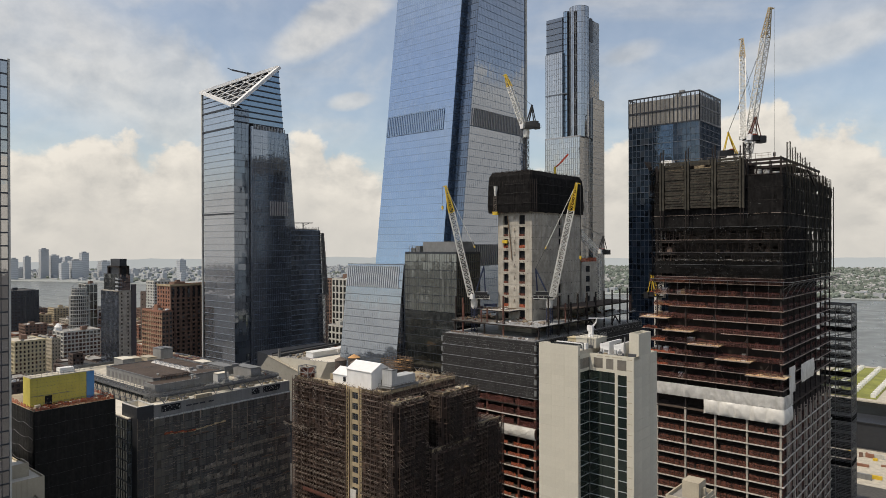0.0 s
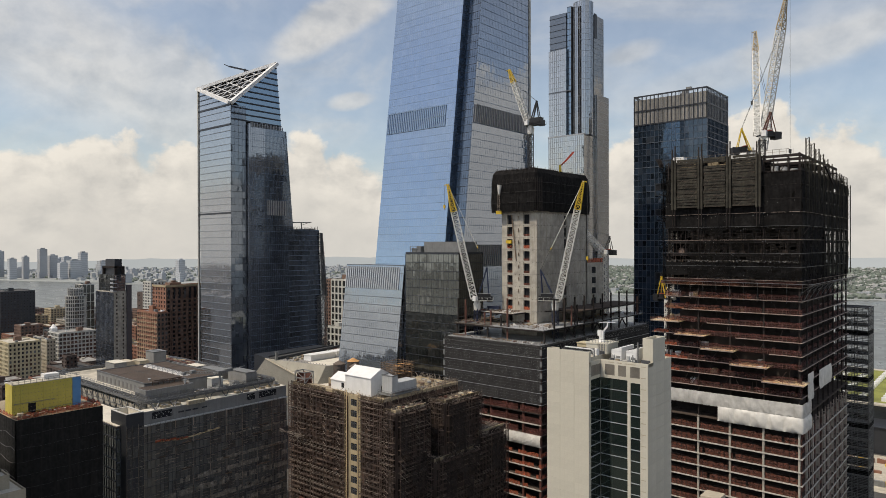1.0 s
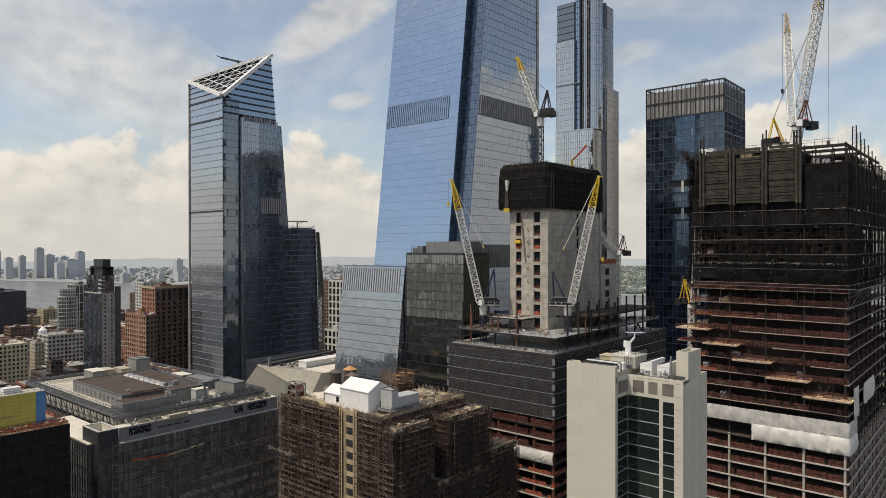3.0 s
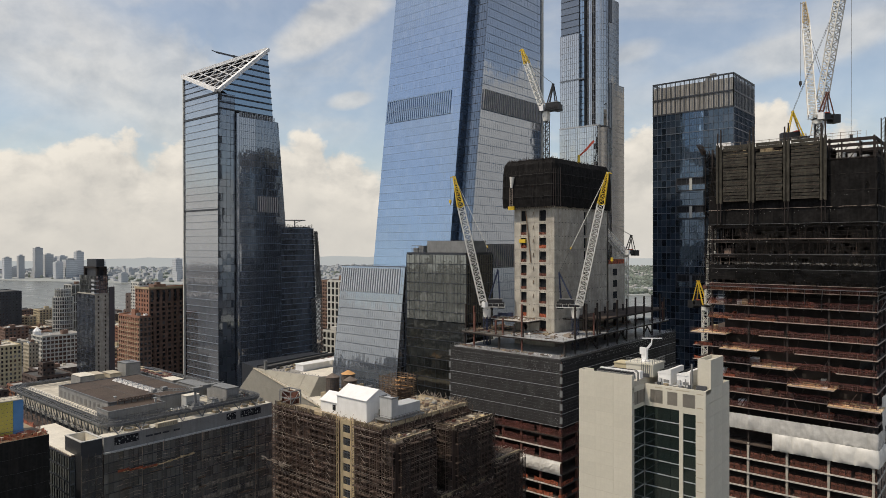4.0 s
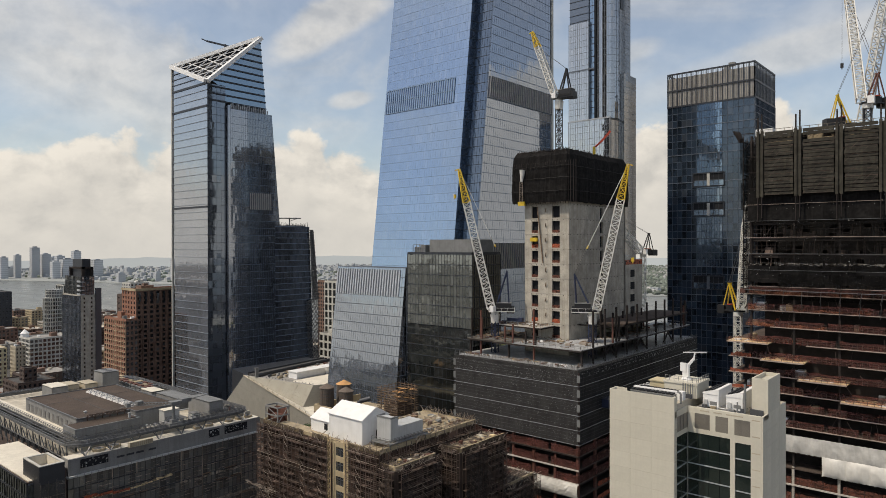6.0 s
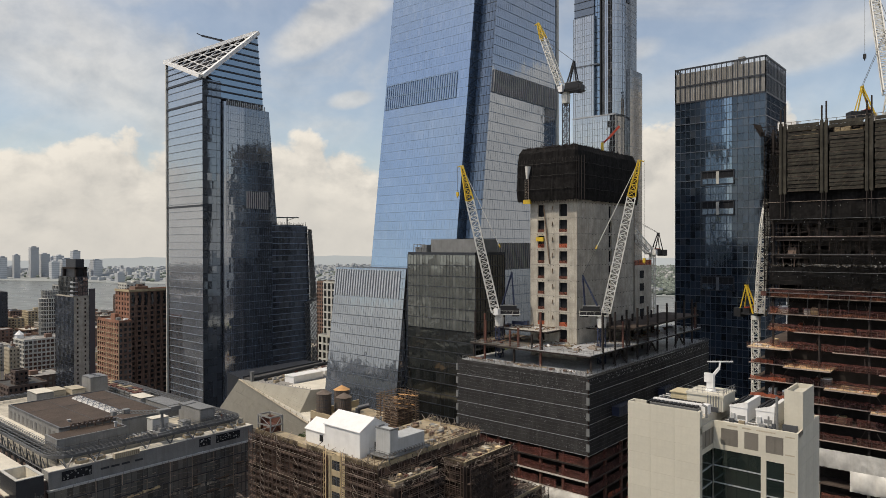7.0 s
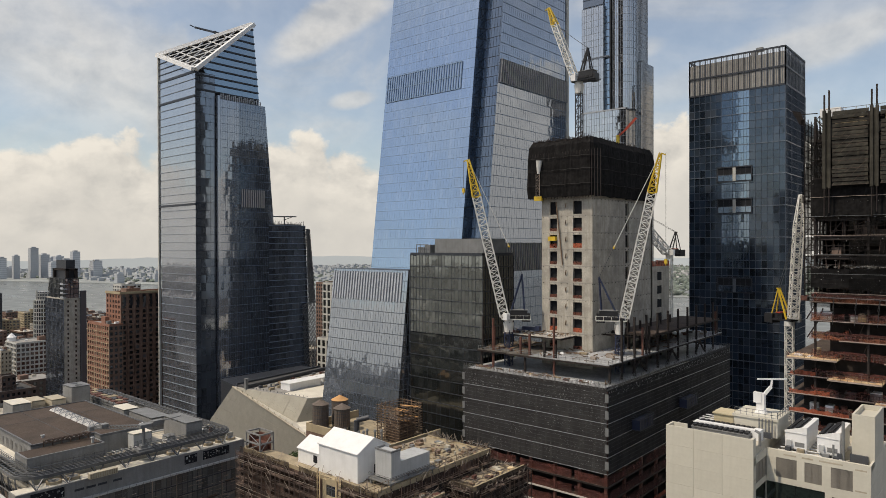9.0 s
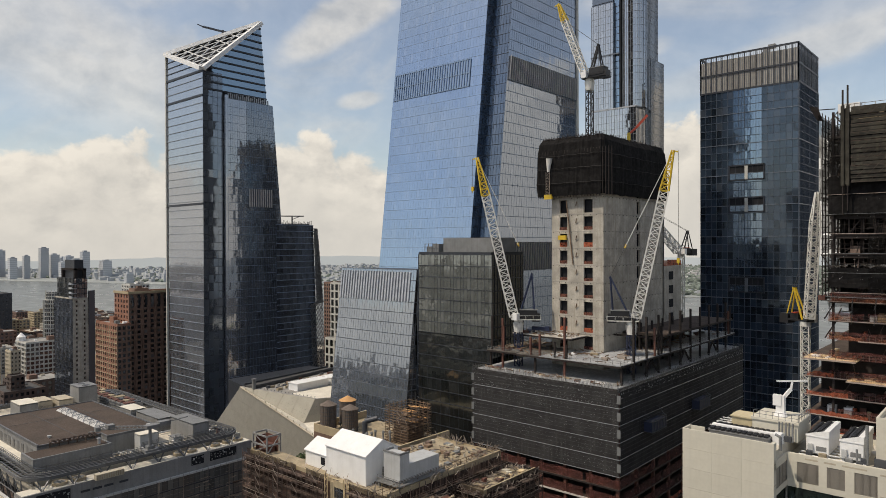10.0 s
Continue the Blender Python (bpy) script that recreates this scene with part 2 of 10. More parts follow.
M = {
    "glass_blue": coated_glass("sky blue coated glass", (0.58, 0.73, 0.92), (0.028, 0.045, 0.072), 0.52, vary=.5, lightroom=.06),
    "glass_navy": coated_glass("navy coated glass", (0.50, 0.66, 0.82), (0.014, 0.024, 0.038), 0.40, lightroom=.03),
    "glass_pale": coated_glass("pale coated glass", (0.92, 0.90, 0.88), (0.07, 0.07, 0.075), 0.46, lightroom=.05),
    "glass_silver": coated_glass("bright silver glass", (0.86, 0.865, 0.87), (0.04, 0.043, 0.05), 0.46, vary=.6, lightroom=.12),
    "glass_dark": coated_glass("smoked glass", (0.50, 0.55, 0.56), (0.013, 0.015, 0.015), 0.09, wave=.012, lightroom=.012),
    "glass_green": coated_glass("greenish glass", (0.50, 0.58, 0.52), (0.010, 0.018, 0.016), 0.12, lightroom=.02),
    "glass_window": coated_glass("window glass", (0.6, 0.65, 0.7), (0.02, 0.022, 0.025), 0.14, vary=0.6, lightroom=0.12),
    "mullion_dark": surface("dark anodised aluminium", (0.05, 0.055, 0.065), 0.45, 0.5, 0.1, bump=0),
    "mullion_navy": surface("navy anodised aluminium", (0.075, 0.095, 0.125), 0.45, 0.3, 0.1, bump=0),
    "mullion_sky": surface("blue-grey anodised aluminium", (0.15, 0.20, 0.27), 0.4, 0.3, 0.1, bump=0),
    "mullion_blue": surface("sky-tinted anodised aluminium", (0.21, 0.285, 0.39), 0.35, 0.4, 0.1, bump=0),
    "mullion_front": surface("silver-grey anodised aluminium", (0.24, 0.265, 0.30), 0.4, 0.3, 0.1, bump=0),
    "blade_pale": surface("pale grey louvre blade", (0.40, 0.385, 0.375), 0.55, 0.1, 0.1, bump=0),
    # Side glass dimmed for shade, its body lifted to stand in for haze.
    "glass_shade": coated_glass("navy side glass, shade and haze in colour", (0.50, 0.58, 0.69), (0.078, 0.090, 0.106), 0.24, wave=.012, vary=.25, lightroom=.02),
    # Tint and mirror lowered to stand in for the notch's darker reflections.
    "glass_notch": coated_glass("blue notch glass, dark reflection in tint", (0.42, 0.54, 0.70), (0.020, 0.032, 0.050), 0.20, wave=.02, vary=.4, lightroom=.02),
    # Body lifted a little to stand in for haze.
    "glass_annex": coated_glass("dark clear glass", (0.46, 0.54, 0.64), (0.040, 0.046, 0.058), 0.18, wave=.02, vary=.6, lightroom=.03),
    "glass_taupe": coated_glass("darker grey-brown side glass", (0.60, 0.58, 0.56), (0.035, 0.034, 0.034), 0.36, vary=.5, lightroom=.05),
    # Dimmer copy for a mirrored tower, its body then lifted for haze.
    "glass_slab": coated_glass("navy slab glass, darkened for a reflection", (0.50, 0.57, 0.67), (0.060, 0.070, 0.086), 0.28, wave=.012, vary=.4, lightroom=.03),
    "glass_reflex": coated_glass("grey mirror glass", (0.68, 0.72, 0.80), (0.085, 0.094, 0.110), 0.34, wave=.012, vary=.4, lightroom=.05),
    "mullion_mid": surface("grey anodised aluminium", (0.16, 0.18, 0.21), 0.4, 0.5, 0.1, bump=0),
    "mullion_pale": surface("pale aluminium", (0.45, 0.47, 0.5), 0.4, 0.4, 0.1, bump=0),
    # Near-black in place of unlit interiors, lifted slightly for haze.
    "core_dark": surface("near-black stand-in for unlit interior", (0.024, 0.025, 0.028), 0.9, bump=0, ior=1.2),
    "white_metal": surface("white painted metal", (0.78, 0.78, 0.77), 0.5, 0.0, 0.06, streak=0.1),
    "grey_metal": surface("grey sheet metal", (0.20, 0.205, 0.205), 0.55, 0.1, 0.16, streak=0.3),
    "plant_pale": surface("pale grey plant casing", (0.47, 0.48, 0.48), 0.55, 0.1, 0.08, streak=0.25),
    "dark_metal": surface("dark painted metal", (0.07, 0.075, 0.085), 0.55, 0.2, 0.15, streak=0.2),
    "vent_taupe": surface("taupe vent blade", (0.23, 0.21, 0.18), 0.6, 0.1, 0.12),
    "louvre": surface("grey louvre metal", (0.15, 0.15, 0.15), 0.5, 0.3, 0.12),
    "concrete": surface("formed concrete", (0.43, 0.40, 0.345), 0.88, 0, 0.28, 0.3, 2.0, 0.25, streak=0.7, stain=(0.62, 0.60, 0.56)),
    "slab": surface("poured slab", (0.50, 0.47, 0.43), 0.9, 0, 0.18, 0.3, 4.0),
    "steel_rust": surface("red primed steel", (0.13, 0.055, 0.04), 0.7, 0.1, 0.25, 0.6, 5.0),
    # Dark steel, lifted slightly for haze; also fills the unlit floors.
    "steel_dark": surface("dark primed steel and shade filler", (0.036, 0.030, 0.028), 0.8, 0.0, 0.3, 0.6, 5.0, ior=1.25),
    "net_orange": surface("orange safety net", (0.42, 0.105, 0.05), 0.85, 0, 0.4, 0.5, 2.0, 0.3, streak=.4, stain=(.5, .5, .5), mesh=0.32),
    "net_veil": surface("thin orange edge net", (0.40, 0.14, 0.07), 0.85, 0, 0.4, 0.5, 2.0, 0.3, mesh=0.85),
    "net_maroon": surface("dark maroon safety net", (0.115, 0.034, 0.026), 0.85, 0, 0.6, 0.35, 2.0, 0.3, streak=.5, stain=(.35, .35, .35), mesh=0.34),
    "net_red": surface("faded red safety net", (0.155, 0.055, 0.036), 0.85, 0, 0.5, 0.5, 2.0, 0.3, streak=.5, stain=(.45, .45, .45), mesh=0.22),
    "net_black": surface("black debris net", (0.0125, 0.0120, 0.0120), 0.9, 0, 0.6, 0.4, 1.2, 1.0, streak=0.5, stain=(1.9, 1.8, 1.75), ior=1.2),
    "net_grey": surface("charcoal debris net", (0.043, 0.042, 0.042), 0.85, 0, 0.4, 0.25, 2.5, 0.3, streak=0.3, stain=(3.0, 2.9, 2.8), ior=1.2),
    "net_sheen": surface("glossy black debris net", (0.012, 0.012, 0.012), 0.6, 0, 0.6, 0.4, 1.2, 0.5, streak=0.6, stain=(2.4, 2.2, 2.0), ior=1.3),
    "net_open": surface("worn open black net", (0.0085, 0.0083, 0.0085), 0.9, 0, 0.6, 0.4, 1.2, 0.6, streak=0.5, stain=(2.0, 1.9, 1.8), ior=1.2, mesh=0.3),
    "net_torn": surface("torn see-through black net", (0.0095, 0.0092, 0.0092), 0.9, 0, 0.6, 0.4, 1.2, 0.6, streak=0.6, stain=(3.2, 2.9, 2.5), ior=1.2, mesh=0.5),
    "board_brown": surface("stained scaffold board", (0.125, 0.088, 0.070), 0.9, 0, 0.4, 0.5, 3.0, island=0.5),
    "net_brown": surface("brown scaffold net", (0.050, 0.040, 0.036), 0.9, 0, 0.6, 0.4, 1.2, 0.6, streak=0.5, stain=(2.2, 2.0, 1.8), ior=1.2, mesh=0.26),
    "sheet_clear": surface("dusty torn sheeting", (0.13, 0.125, 0.115), 0.6, 0, 0.5, 0.5, 1.4, 0.8, streak=.6, mesh=0.5),
    "sheet_dust": surface("dusty cream sheeting", (0.46, 0.43, 0.37), 0.7, 0, 0.5, 0.5, 1.4, 0.8, streak=.8, mesh=0.36),
    "roof_white": surface("white roof coating", (0.66, 0.62, 0.53), 0.9, 0, 0.12, 0.2, 2.0, 0.2, streak=.2),
    # Paler copy of zinc: the lit fold is put into its colour.
    "zinc_lit": surface("zinc sheet, lit tone in colour", (0.33, 0.31, 0.255), 0.6, 0.1, 0.08, 0.3, 3.0, 0.1, island=0.06),
    # Pale body stands in for the bright sky mirrored in the wing.
    "glass_wing": coated_glass("pale blue glass, sky reflection in body", (0.69, 0.76, 0.86), (0.09, 0.105, 0.125), 0.38, vary=.12, lightroom=.03),
    "glass_net": coated_glass("netted office glass", (0.58, 0.60, 0.60), (0.140, 0.145, 0.138), 0.08, wave=.06, vary=.35, lightroom=.03),
    "plant_grey": surface("painted grey plant wall", (0.225, 0.225, 0.22), 0.7, 0.0, 0.16, 0.25, 2.5, streak=0.35),
    "rail_steel": surface("galvanised track steel", (0.135, 0.14, 0.145), 0.5, 0.2, 0.25, 0.5, 2.0, streak=0.3),
    "skylight_sheet": surface("dusty skylight sheet", (0.52, 0.51, 0.49), 0.5, 0.0, 0.18, 0.6, 3.0, streak=0.3),
    # Far tones, paled and cooled: haze is put into the colour.
    "shore_window": surface("far window band, haze in colour", (0.38, 0.40, 0.425), 0.7, 0, 0.1, 0.01, 0.1, 0),
    "far_leaf": surface("far foliage, haze in colour", (0.150, 0.178, 0.150), 0.95, 0, 0.35, 0.01, 0.2, 0, island=0.3),
    "crown_tan": surface("taupe crown panel", (0.31, 0.295, 0.27), 0.6, 0.1, 0.15, island=.15),
    "glass_deep": coated_glass("deep navy glass", (0.26, 0.37, 0.49), (0.017, 0.027, 0.042), 0.07, wave=.01, vary=.6, lightroom=.025),
    # Brighter tint stands in for sky mirrored in the panes.
    "glass_strip": coated_glass("navy glass, sky reflection in tint", (0.52, 0.70, 0.88), (0.022, 0.036, 0.056), 0.30, vary=.5, lightroom=.05),
    # Body raised so the front's colour carries the sunlight on it.
    "glass_front": coated_glass("steel blue front glass, sunlight in body", (0.76, 0.80, 0.87), (0.105, 0.115, 0.130), 0.38, vary=.2, lightroom=.04),
    # Tint lowered to stand in for the darker sky mirrored on this side.
    "glass_side": coated_glass("grey blue side glass, reflection in tint", (0.62, 0.68, 0.78), (0.022, 0.028, 0.040), 0.46, vary=.5, lightroom=.06),
    "panel_grey": surface("weathered cocoon panel", (0.045, 0.042, 0.035), 0.9, 0.0, 0.45, 0.35, 1.5, 0.5, island=0.3, streak=0.5, stain=(1.7, 1.65, 1.5), ior=1.25),
    "tarp": surface("white tarpaulin", (0.66, 0.645, 0.60), 0.4, 0, 0.12, 0.4, 0.9, 0.08, streak=.2, stain=(.7, .69, .66)),
    "tarp_thin": surface("thin grey tarpaulin", (0.56, 0.55, 0.52), 0.35, 0, 0.2, 0.35, 0.9, 0.08, streak=.4, stain=(.62, .61, .58), mesh=.06),
    "plywood": surface("yellow plywood", (0.62, 0.48, 0.29), 0.85, 0, 0.3, 0.4, 3.0, island=0.2),
    "timber": surface("weathered scaffold timber", (0.175, 0.118, 0.078), 0.85, 0, 0.3, 0.5, 3.0, island=0.35),
    # Deck colour darkened to carry the shade between floors.
    "deck_dark": surface("metal deck, shade put in colour", (0.085, 0.066, 0.056), 0.9, 0, 0.3, 0.3, 2.0, ior=1.3),
    "scaffold_pole": surface("rusty scaffold tube", (0.105, 0.073, 0.060), 0.65, 0.3, 0.3, 0.5, 2.0, island=0.5),
    "scaffold_light": surface("galvanised scaffold tube", (0.29, 0.245, 0.205), 0.55, 0.4, 0.3, 0.5, 2.0, island=0.5),
    "brick_brown": surface("brown brick", (0.18, 0.112, 0.084), 0.88, 0, 0.2, 0.2, 4.0, 0.25, streak=0.15),
    "brick_red": surface("red brick", (0.26, 0.125, 0.082), 0.88, 0, 0.2, 0.2, 4.0, 0.25, streak=0.15),
    "brick_dark": surface("dark brown brick", (0.09, 0.064, 0.054), 0.88, 0, 0.2, 0.2, 4.0, 0.25),
    "brick_tan": surface("tan brick", (0.42, 0.34, 0.22), 0.88, 0, 0.15, 0.2, 4.0, 0.2, streak=0.2),
    "stone_cream": surface("cream masonry", (0.44, 0.39, 0.30), 0.85, 0, 0.12, 0.2, 3.0, 0.2, streak=0.25),
    "stone_sand": surface("sand-coloured masonry", (0.50, 0.43, 0.28), 0.85, 0, 0.12, 0.2, 3.0, 0.2, streak=0.25),
    "stone_white": surface("white glazed masonry", (0.48, 0.475, 0.44), 0.75, 0, 0.1, 0.2, 3.0, 0.15, streak=0.25),
    "hotel_grey": surface("pale grey cladding panel", (0.56, 0.53, 0.445), 0.7, 0, 0.08, 0.15, 2.0, 0.08, streak=0.25, stain=(.82, .81, .79), obrand=0.035),
    "roof_brown": surface("brown roof membrane", (0.068, 0.048, 0.036), 0.92, 0, 0.28, 0.15, 2.5, 0.3),
    "roof_grey": surface("grey roof ballast", (0.28, 0.27, 0.25), 0.95, 0, 0.25, 0.25, 3.0, 0.4),
    "roof_dark": surface("tar roof", (0.07, 0.068, 0.066), 0.92, 0, 0.3, 0.25, 2.0, 0.3),
    "roof_tan": surface("dusty tan roof", (0.34, 0.28, 0.19), 0.95, 0, 0.3, 0.3, 2.0, 0.3),
    # Pale stone, raised further to carry haze.
    "city_mix": surface("mixed city stone", (0.34, 0.32, 0.295), 0.9, 0, 0.2, 0.05, 1.0, 0, island=0.45),
    # Opaque panes: their brightness is painted into the pale body.
    "glass_hall": coated_glass("grey-green glass, light put in body", (0.60, 0.66, 0.66), (0.100, 0.107, 0.098), 0.26, wave=.03, vary=.16, lightroom=.03),
    "glass_olive": coated_glass("olive glass", (0.60, 0.65, 0.60), (0.026, 0.029, 0.024), 0.26, wave=.05, vary=.5, lightroom=.07),
    # Pale base colour stands in for sky sheen on a wet deck.
    "deck_wet": surface("metal deck, wet sheen in colour", (0.42, 0.43, 0.44), 0.45, 0.0, 0.5, 0.12, 1.0, 0.2),
    "deck_site": surface("dusty plywood deck", (0.125, 0.113, 0.098), 0.85, 0, 0.6, 0.25, 1.5, 0.2),
    "edge_pink": surface("dusty slab edge", (0.36, 0.29, 0.25), 0.9, 0, 0.25, 0.4, 3.0),
    "roof_pale": surface("pale roof coating", (0.50, 0.46, 0.38), 0.9, 0, 0.2, 0.3, 2.0, 0.2),
    "zinc": surface("standing seam zinc", (0.29, 0.275, 0.235), 0.6, 0.1, 0.08, 0.3, 3.0, 0.1, island=0.06),
    "yellow_board": surface("yellow sheathing board", (0.60, 0.51, 0.11), 0.75, 0, 0.08, 0.3, 3.0, island=0.04),
    "blue_board": surface("blue membrane", (0.10, 0.28, 0.55), 0.7, 0, 0.1),
    "crane_white": surface("white crane steel", (0.68, 0.67, 0.63), 0.5, 0.1, 0.12, streak=0.15),
    "crane_yellow": surface("yellow crane steel", (0.66, 0.45, 0.04), 0.5, 0.1, 0.12, streak=0.15),
    "crane_blue": surface("navy crane steel", (0.022, 0.031, 0.068), 0.5, 0.1, 0.12),
    "crane_black": surface("black crane machinery", (0.02, 0.02, 0.022), 0.5, 0.2, 0.2),
    "crane_red": surface("red crane steel", (0.42, 0.06, 0.03), 0.5, 0.1, 0.15),
    "cable": surface("steel cable", (0.10, 0.10, 0.10), 0.5, 0.6, 0.1, bump=0),
    "asphalt": surface("city ground", (0.085, 0.082, 0.078), 0.95, 0, 0.3, 0.02, 0.6, 0.2),
    # Far ground lightened so its colour carries the haze.
    "far_ground": surface("low far city, haze in colour", (0.30, 0.32, 0.31), 0.95, 0, 0.2, 0.006, 0.05, 0),
    "water": surface("river water", (0.15, 0.158, 0.148), 0.34, 0, 0.05, 0.002, 0.03, 0.08, ior=1.33),
    "leaf": surface("foliage", (0.075, 0.115, 0.045), 0.9, 0, 0.35, 0.4, 3.0, 0.3, island=0.35),
    "lawn": surface("green roof planting", (0.24, 0.255, 0.06), 0.95, 0, 0.35, 0.08, 1.0, 0.3),
    # Blue-grey tone carries haze; replaced below by the glowing ridge.
    "ridge": surface("far wooded ridge", (0.30, 0.36, 0.42), 1.0, 0, 0.12, 0.002, 0.02, 0),
    # Far houses and buildings: haze is paled into the base colour.
    "shore_house": surface("far small house, haze in colour", (0.32, 0.32, 0.315), 0.95, 0, 0.15, 0.01, 0.1, 0, island=0.2),
    "shore_city": surface("far shore building, haze in colour", (0.41, 0.43, 0.45), 0.95, 0, 0.1, 0.01, 0.1, 0, obrand=0.14, island=0.12),
    "tank_wood": surface("weathered tank staves", (0.15, 0.12, 0.10), 0.9, 0, 0.25, 0.6, 4.0, streak=0.4),
    "copper_roof": surface("tan cone roof", (0.55, 0.30, 0.12), 0.7, 0, 0.15),
    "tile_dark": surface("black metal fan", (0.025, 0.025, 0.027), 0.5, 0.3, 0.2),
}


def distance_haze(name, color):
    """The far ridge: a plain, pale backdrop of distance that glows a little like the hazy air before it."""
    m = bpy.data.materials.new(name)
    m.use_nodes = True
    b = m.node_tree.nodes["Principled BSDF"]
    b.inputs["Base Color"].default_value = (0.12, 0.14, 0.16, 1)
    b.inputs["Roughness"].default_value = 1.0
    # Emission stands in for haze; the ridge itself gives off no light.
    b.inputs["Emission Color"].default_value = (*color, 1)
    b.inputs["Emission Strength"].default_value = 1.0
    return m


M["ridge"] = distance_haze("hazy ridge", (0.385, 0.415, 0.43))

# ---- building tools ----
ORIGIN = {}


def thing(name, base, label, category, group="", kind=""):
    ob = new(name)
    ob.empty_display_size = 1.0
    ob.location = base
    ORIGIN[ob.name] = Vector(base)
    return tagged(ob, label, category, group, kind)


def part(name, bm, material, parent, label="", kind=""):
    """One mesh, built in world metres, under a thing or a part."""
    me = bpy.data.meshes.new(name)
    if isinstance(bm, tuple):
        me.from_pydata(bm[0], [], bm[1])
    else:
        bm.to_mesh(me)
        bm.free()
    o = ORIGIN.get(parent.name, Vector()) if parent else Vector()
    me.transform(Matrix.Translation(-o))
    me.materials.append(M[material] if isinstance(material, str) else material)
    ob = new(name, me)
    ob.parent = parent
    ORIGIN[ob.name] = o
    return tagged(ob, label, kind=kind)


def alike(name, src, parent, shift, label=""):
    """Another piece on the mesh of src, moved by shift."""
    ob = new(name, src.data)
    ob.parent = parent
    ob.location = shift
    ORIGIN[ob.name] = ORIGIN.get(parent.name, Vector())
    return tagged(ob, label)


def box(bm, a, b):
    (x0, y0, z0), (x1, y1, z1) = a, b
    v = [bm.verts.new((x, y, z)) for x in (x0, x1) for y in (y0, y1) for z in (z0, z1)]
    for f in ((0, 1, 3, 2), (4, 6, 7, 5), (0, 4, 5, 1), (2, 3, 7, 6), (0, 2, 6, 4), (1, 5, 7, 3)):
        bm.faces.new([v[i] for i in f])


def prism(bm, plan, z0, z1):
    lo = [bm.verts.new((x, y, z0)) for x, y in plan]
    hi = [bm.verts.new((x, y, z1)) for x, y in plan]
    n = len(plan)
    for i in range(n):
        j = (i + 1) % n
        bm.faces.new((lo[i], lo[j], hi[j], hi[i]))
    bm.faces.new(hi)
    bm.faces.new(lo[::-1])
    bmesh.ops.recalc_face_normals(bm, faces=bm.faces[-n - 2:])


def beam(bm, a, b, w, h=None):
    """A square bar from a to b."""
    a, b, h = Vector(a), Vector(b), h or w
    d = b - a
    if d.length < 1e-6:
        return
    d.normalize()
    side = d.cross(Vector((0, 0, 1)))
    side = Vector((1, 0, 0)) if side.length < 1e-3 else side.normalized()
    up = side.cross(d)
    ring = [side * (sx * w / 2) + up * (sy * h / 2) for sx, sy in ((-1, -1), (1, -1), (1, 1), (-1, 1))]
    v = [bm.verts.new(p + r) for p in (a, b) for r in ring]
    for i in range(4):
        j = (i + 1) % 4
        bm.faces.new((v[i], v[j], v[4 + j], v[4 + i]))
    bm.faces.new(v[3::-1])
    bm.faces.new(v[4:])


def tube(bm, a, b, r0, r1=None, n=12):
    a, b, r1 = Vector(a), Vector(b), r0 if r1 is None else r1
    d = (b - a).normalized()
    s = d.orthogonal().normalized()
    t = d.cross(s)
    lo = [bm.verts.new(a + (s * math.cos(k * math.tau / n) + t * math.sin(k * math.tau / n)) * r0) for k in range(n)]
    hi = [bm.verts.new(b + (s * math.cos(k * math.tau / n) + t * math.sin(k * math.tau / n)) * max(r1, 0.001)) for k in range(n)]
    for i in range(n):
        j = (i + 1) % n
        bm.faces.new((lo[i], lo[j], hi[j], hi[i]))
    bm.faces.new(lo[::-1]), bm.faces.new(hi)


def B():
    return bmesh.new()


def boxes(*pairs):
    bm = B()
    for a, b in pairs:
        box(bm, a, b)
    return bm


def quad_at(q, u, v):
    bl, br, tr, tl = q
    return (bl * (1 - u) + br * u) * (1 - v) + (tl * (1 - u) + tr * u) * v


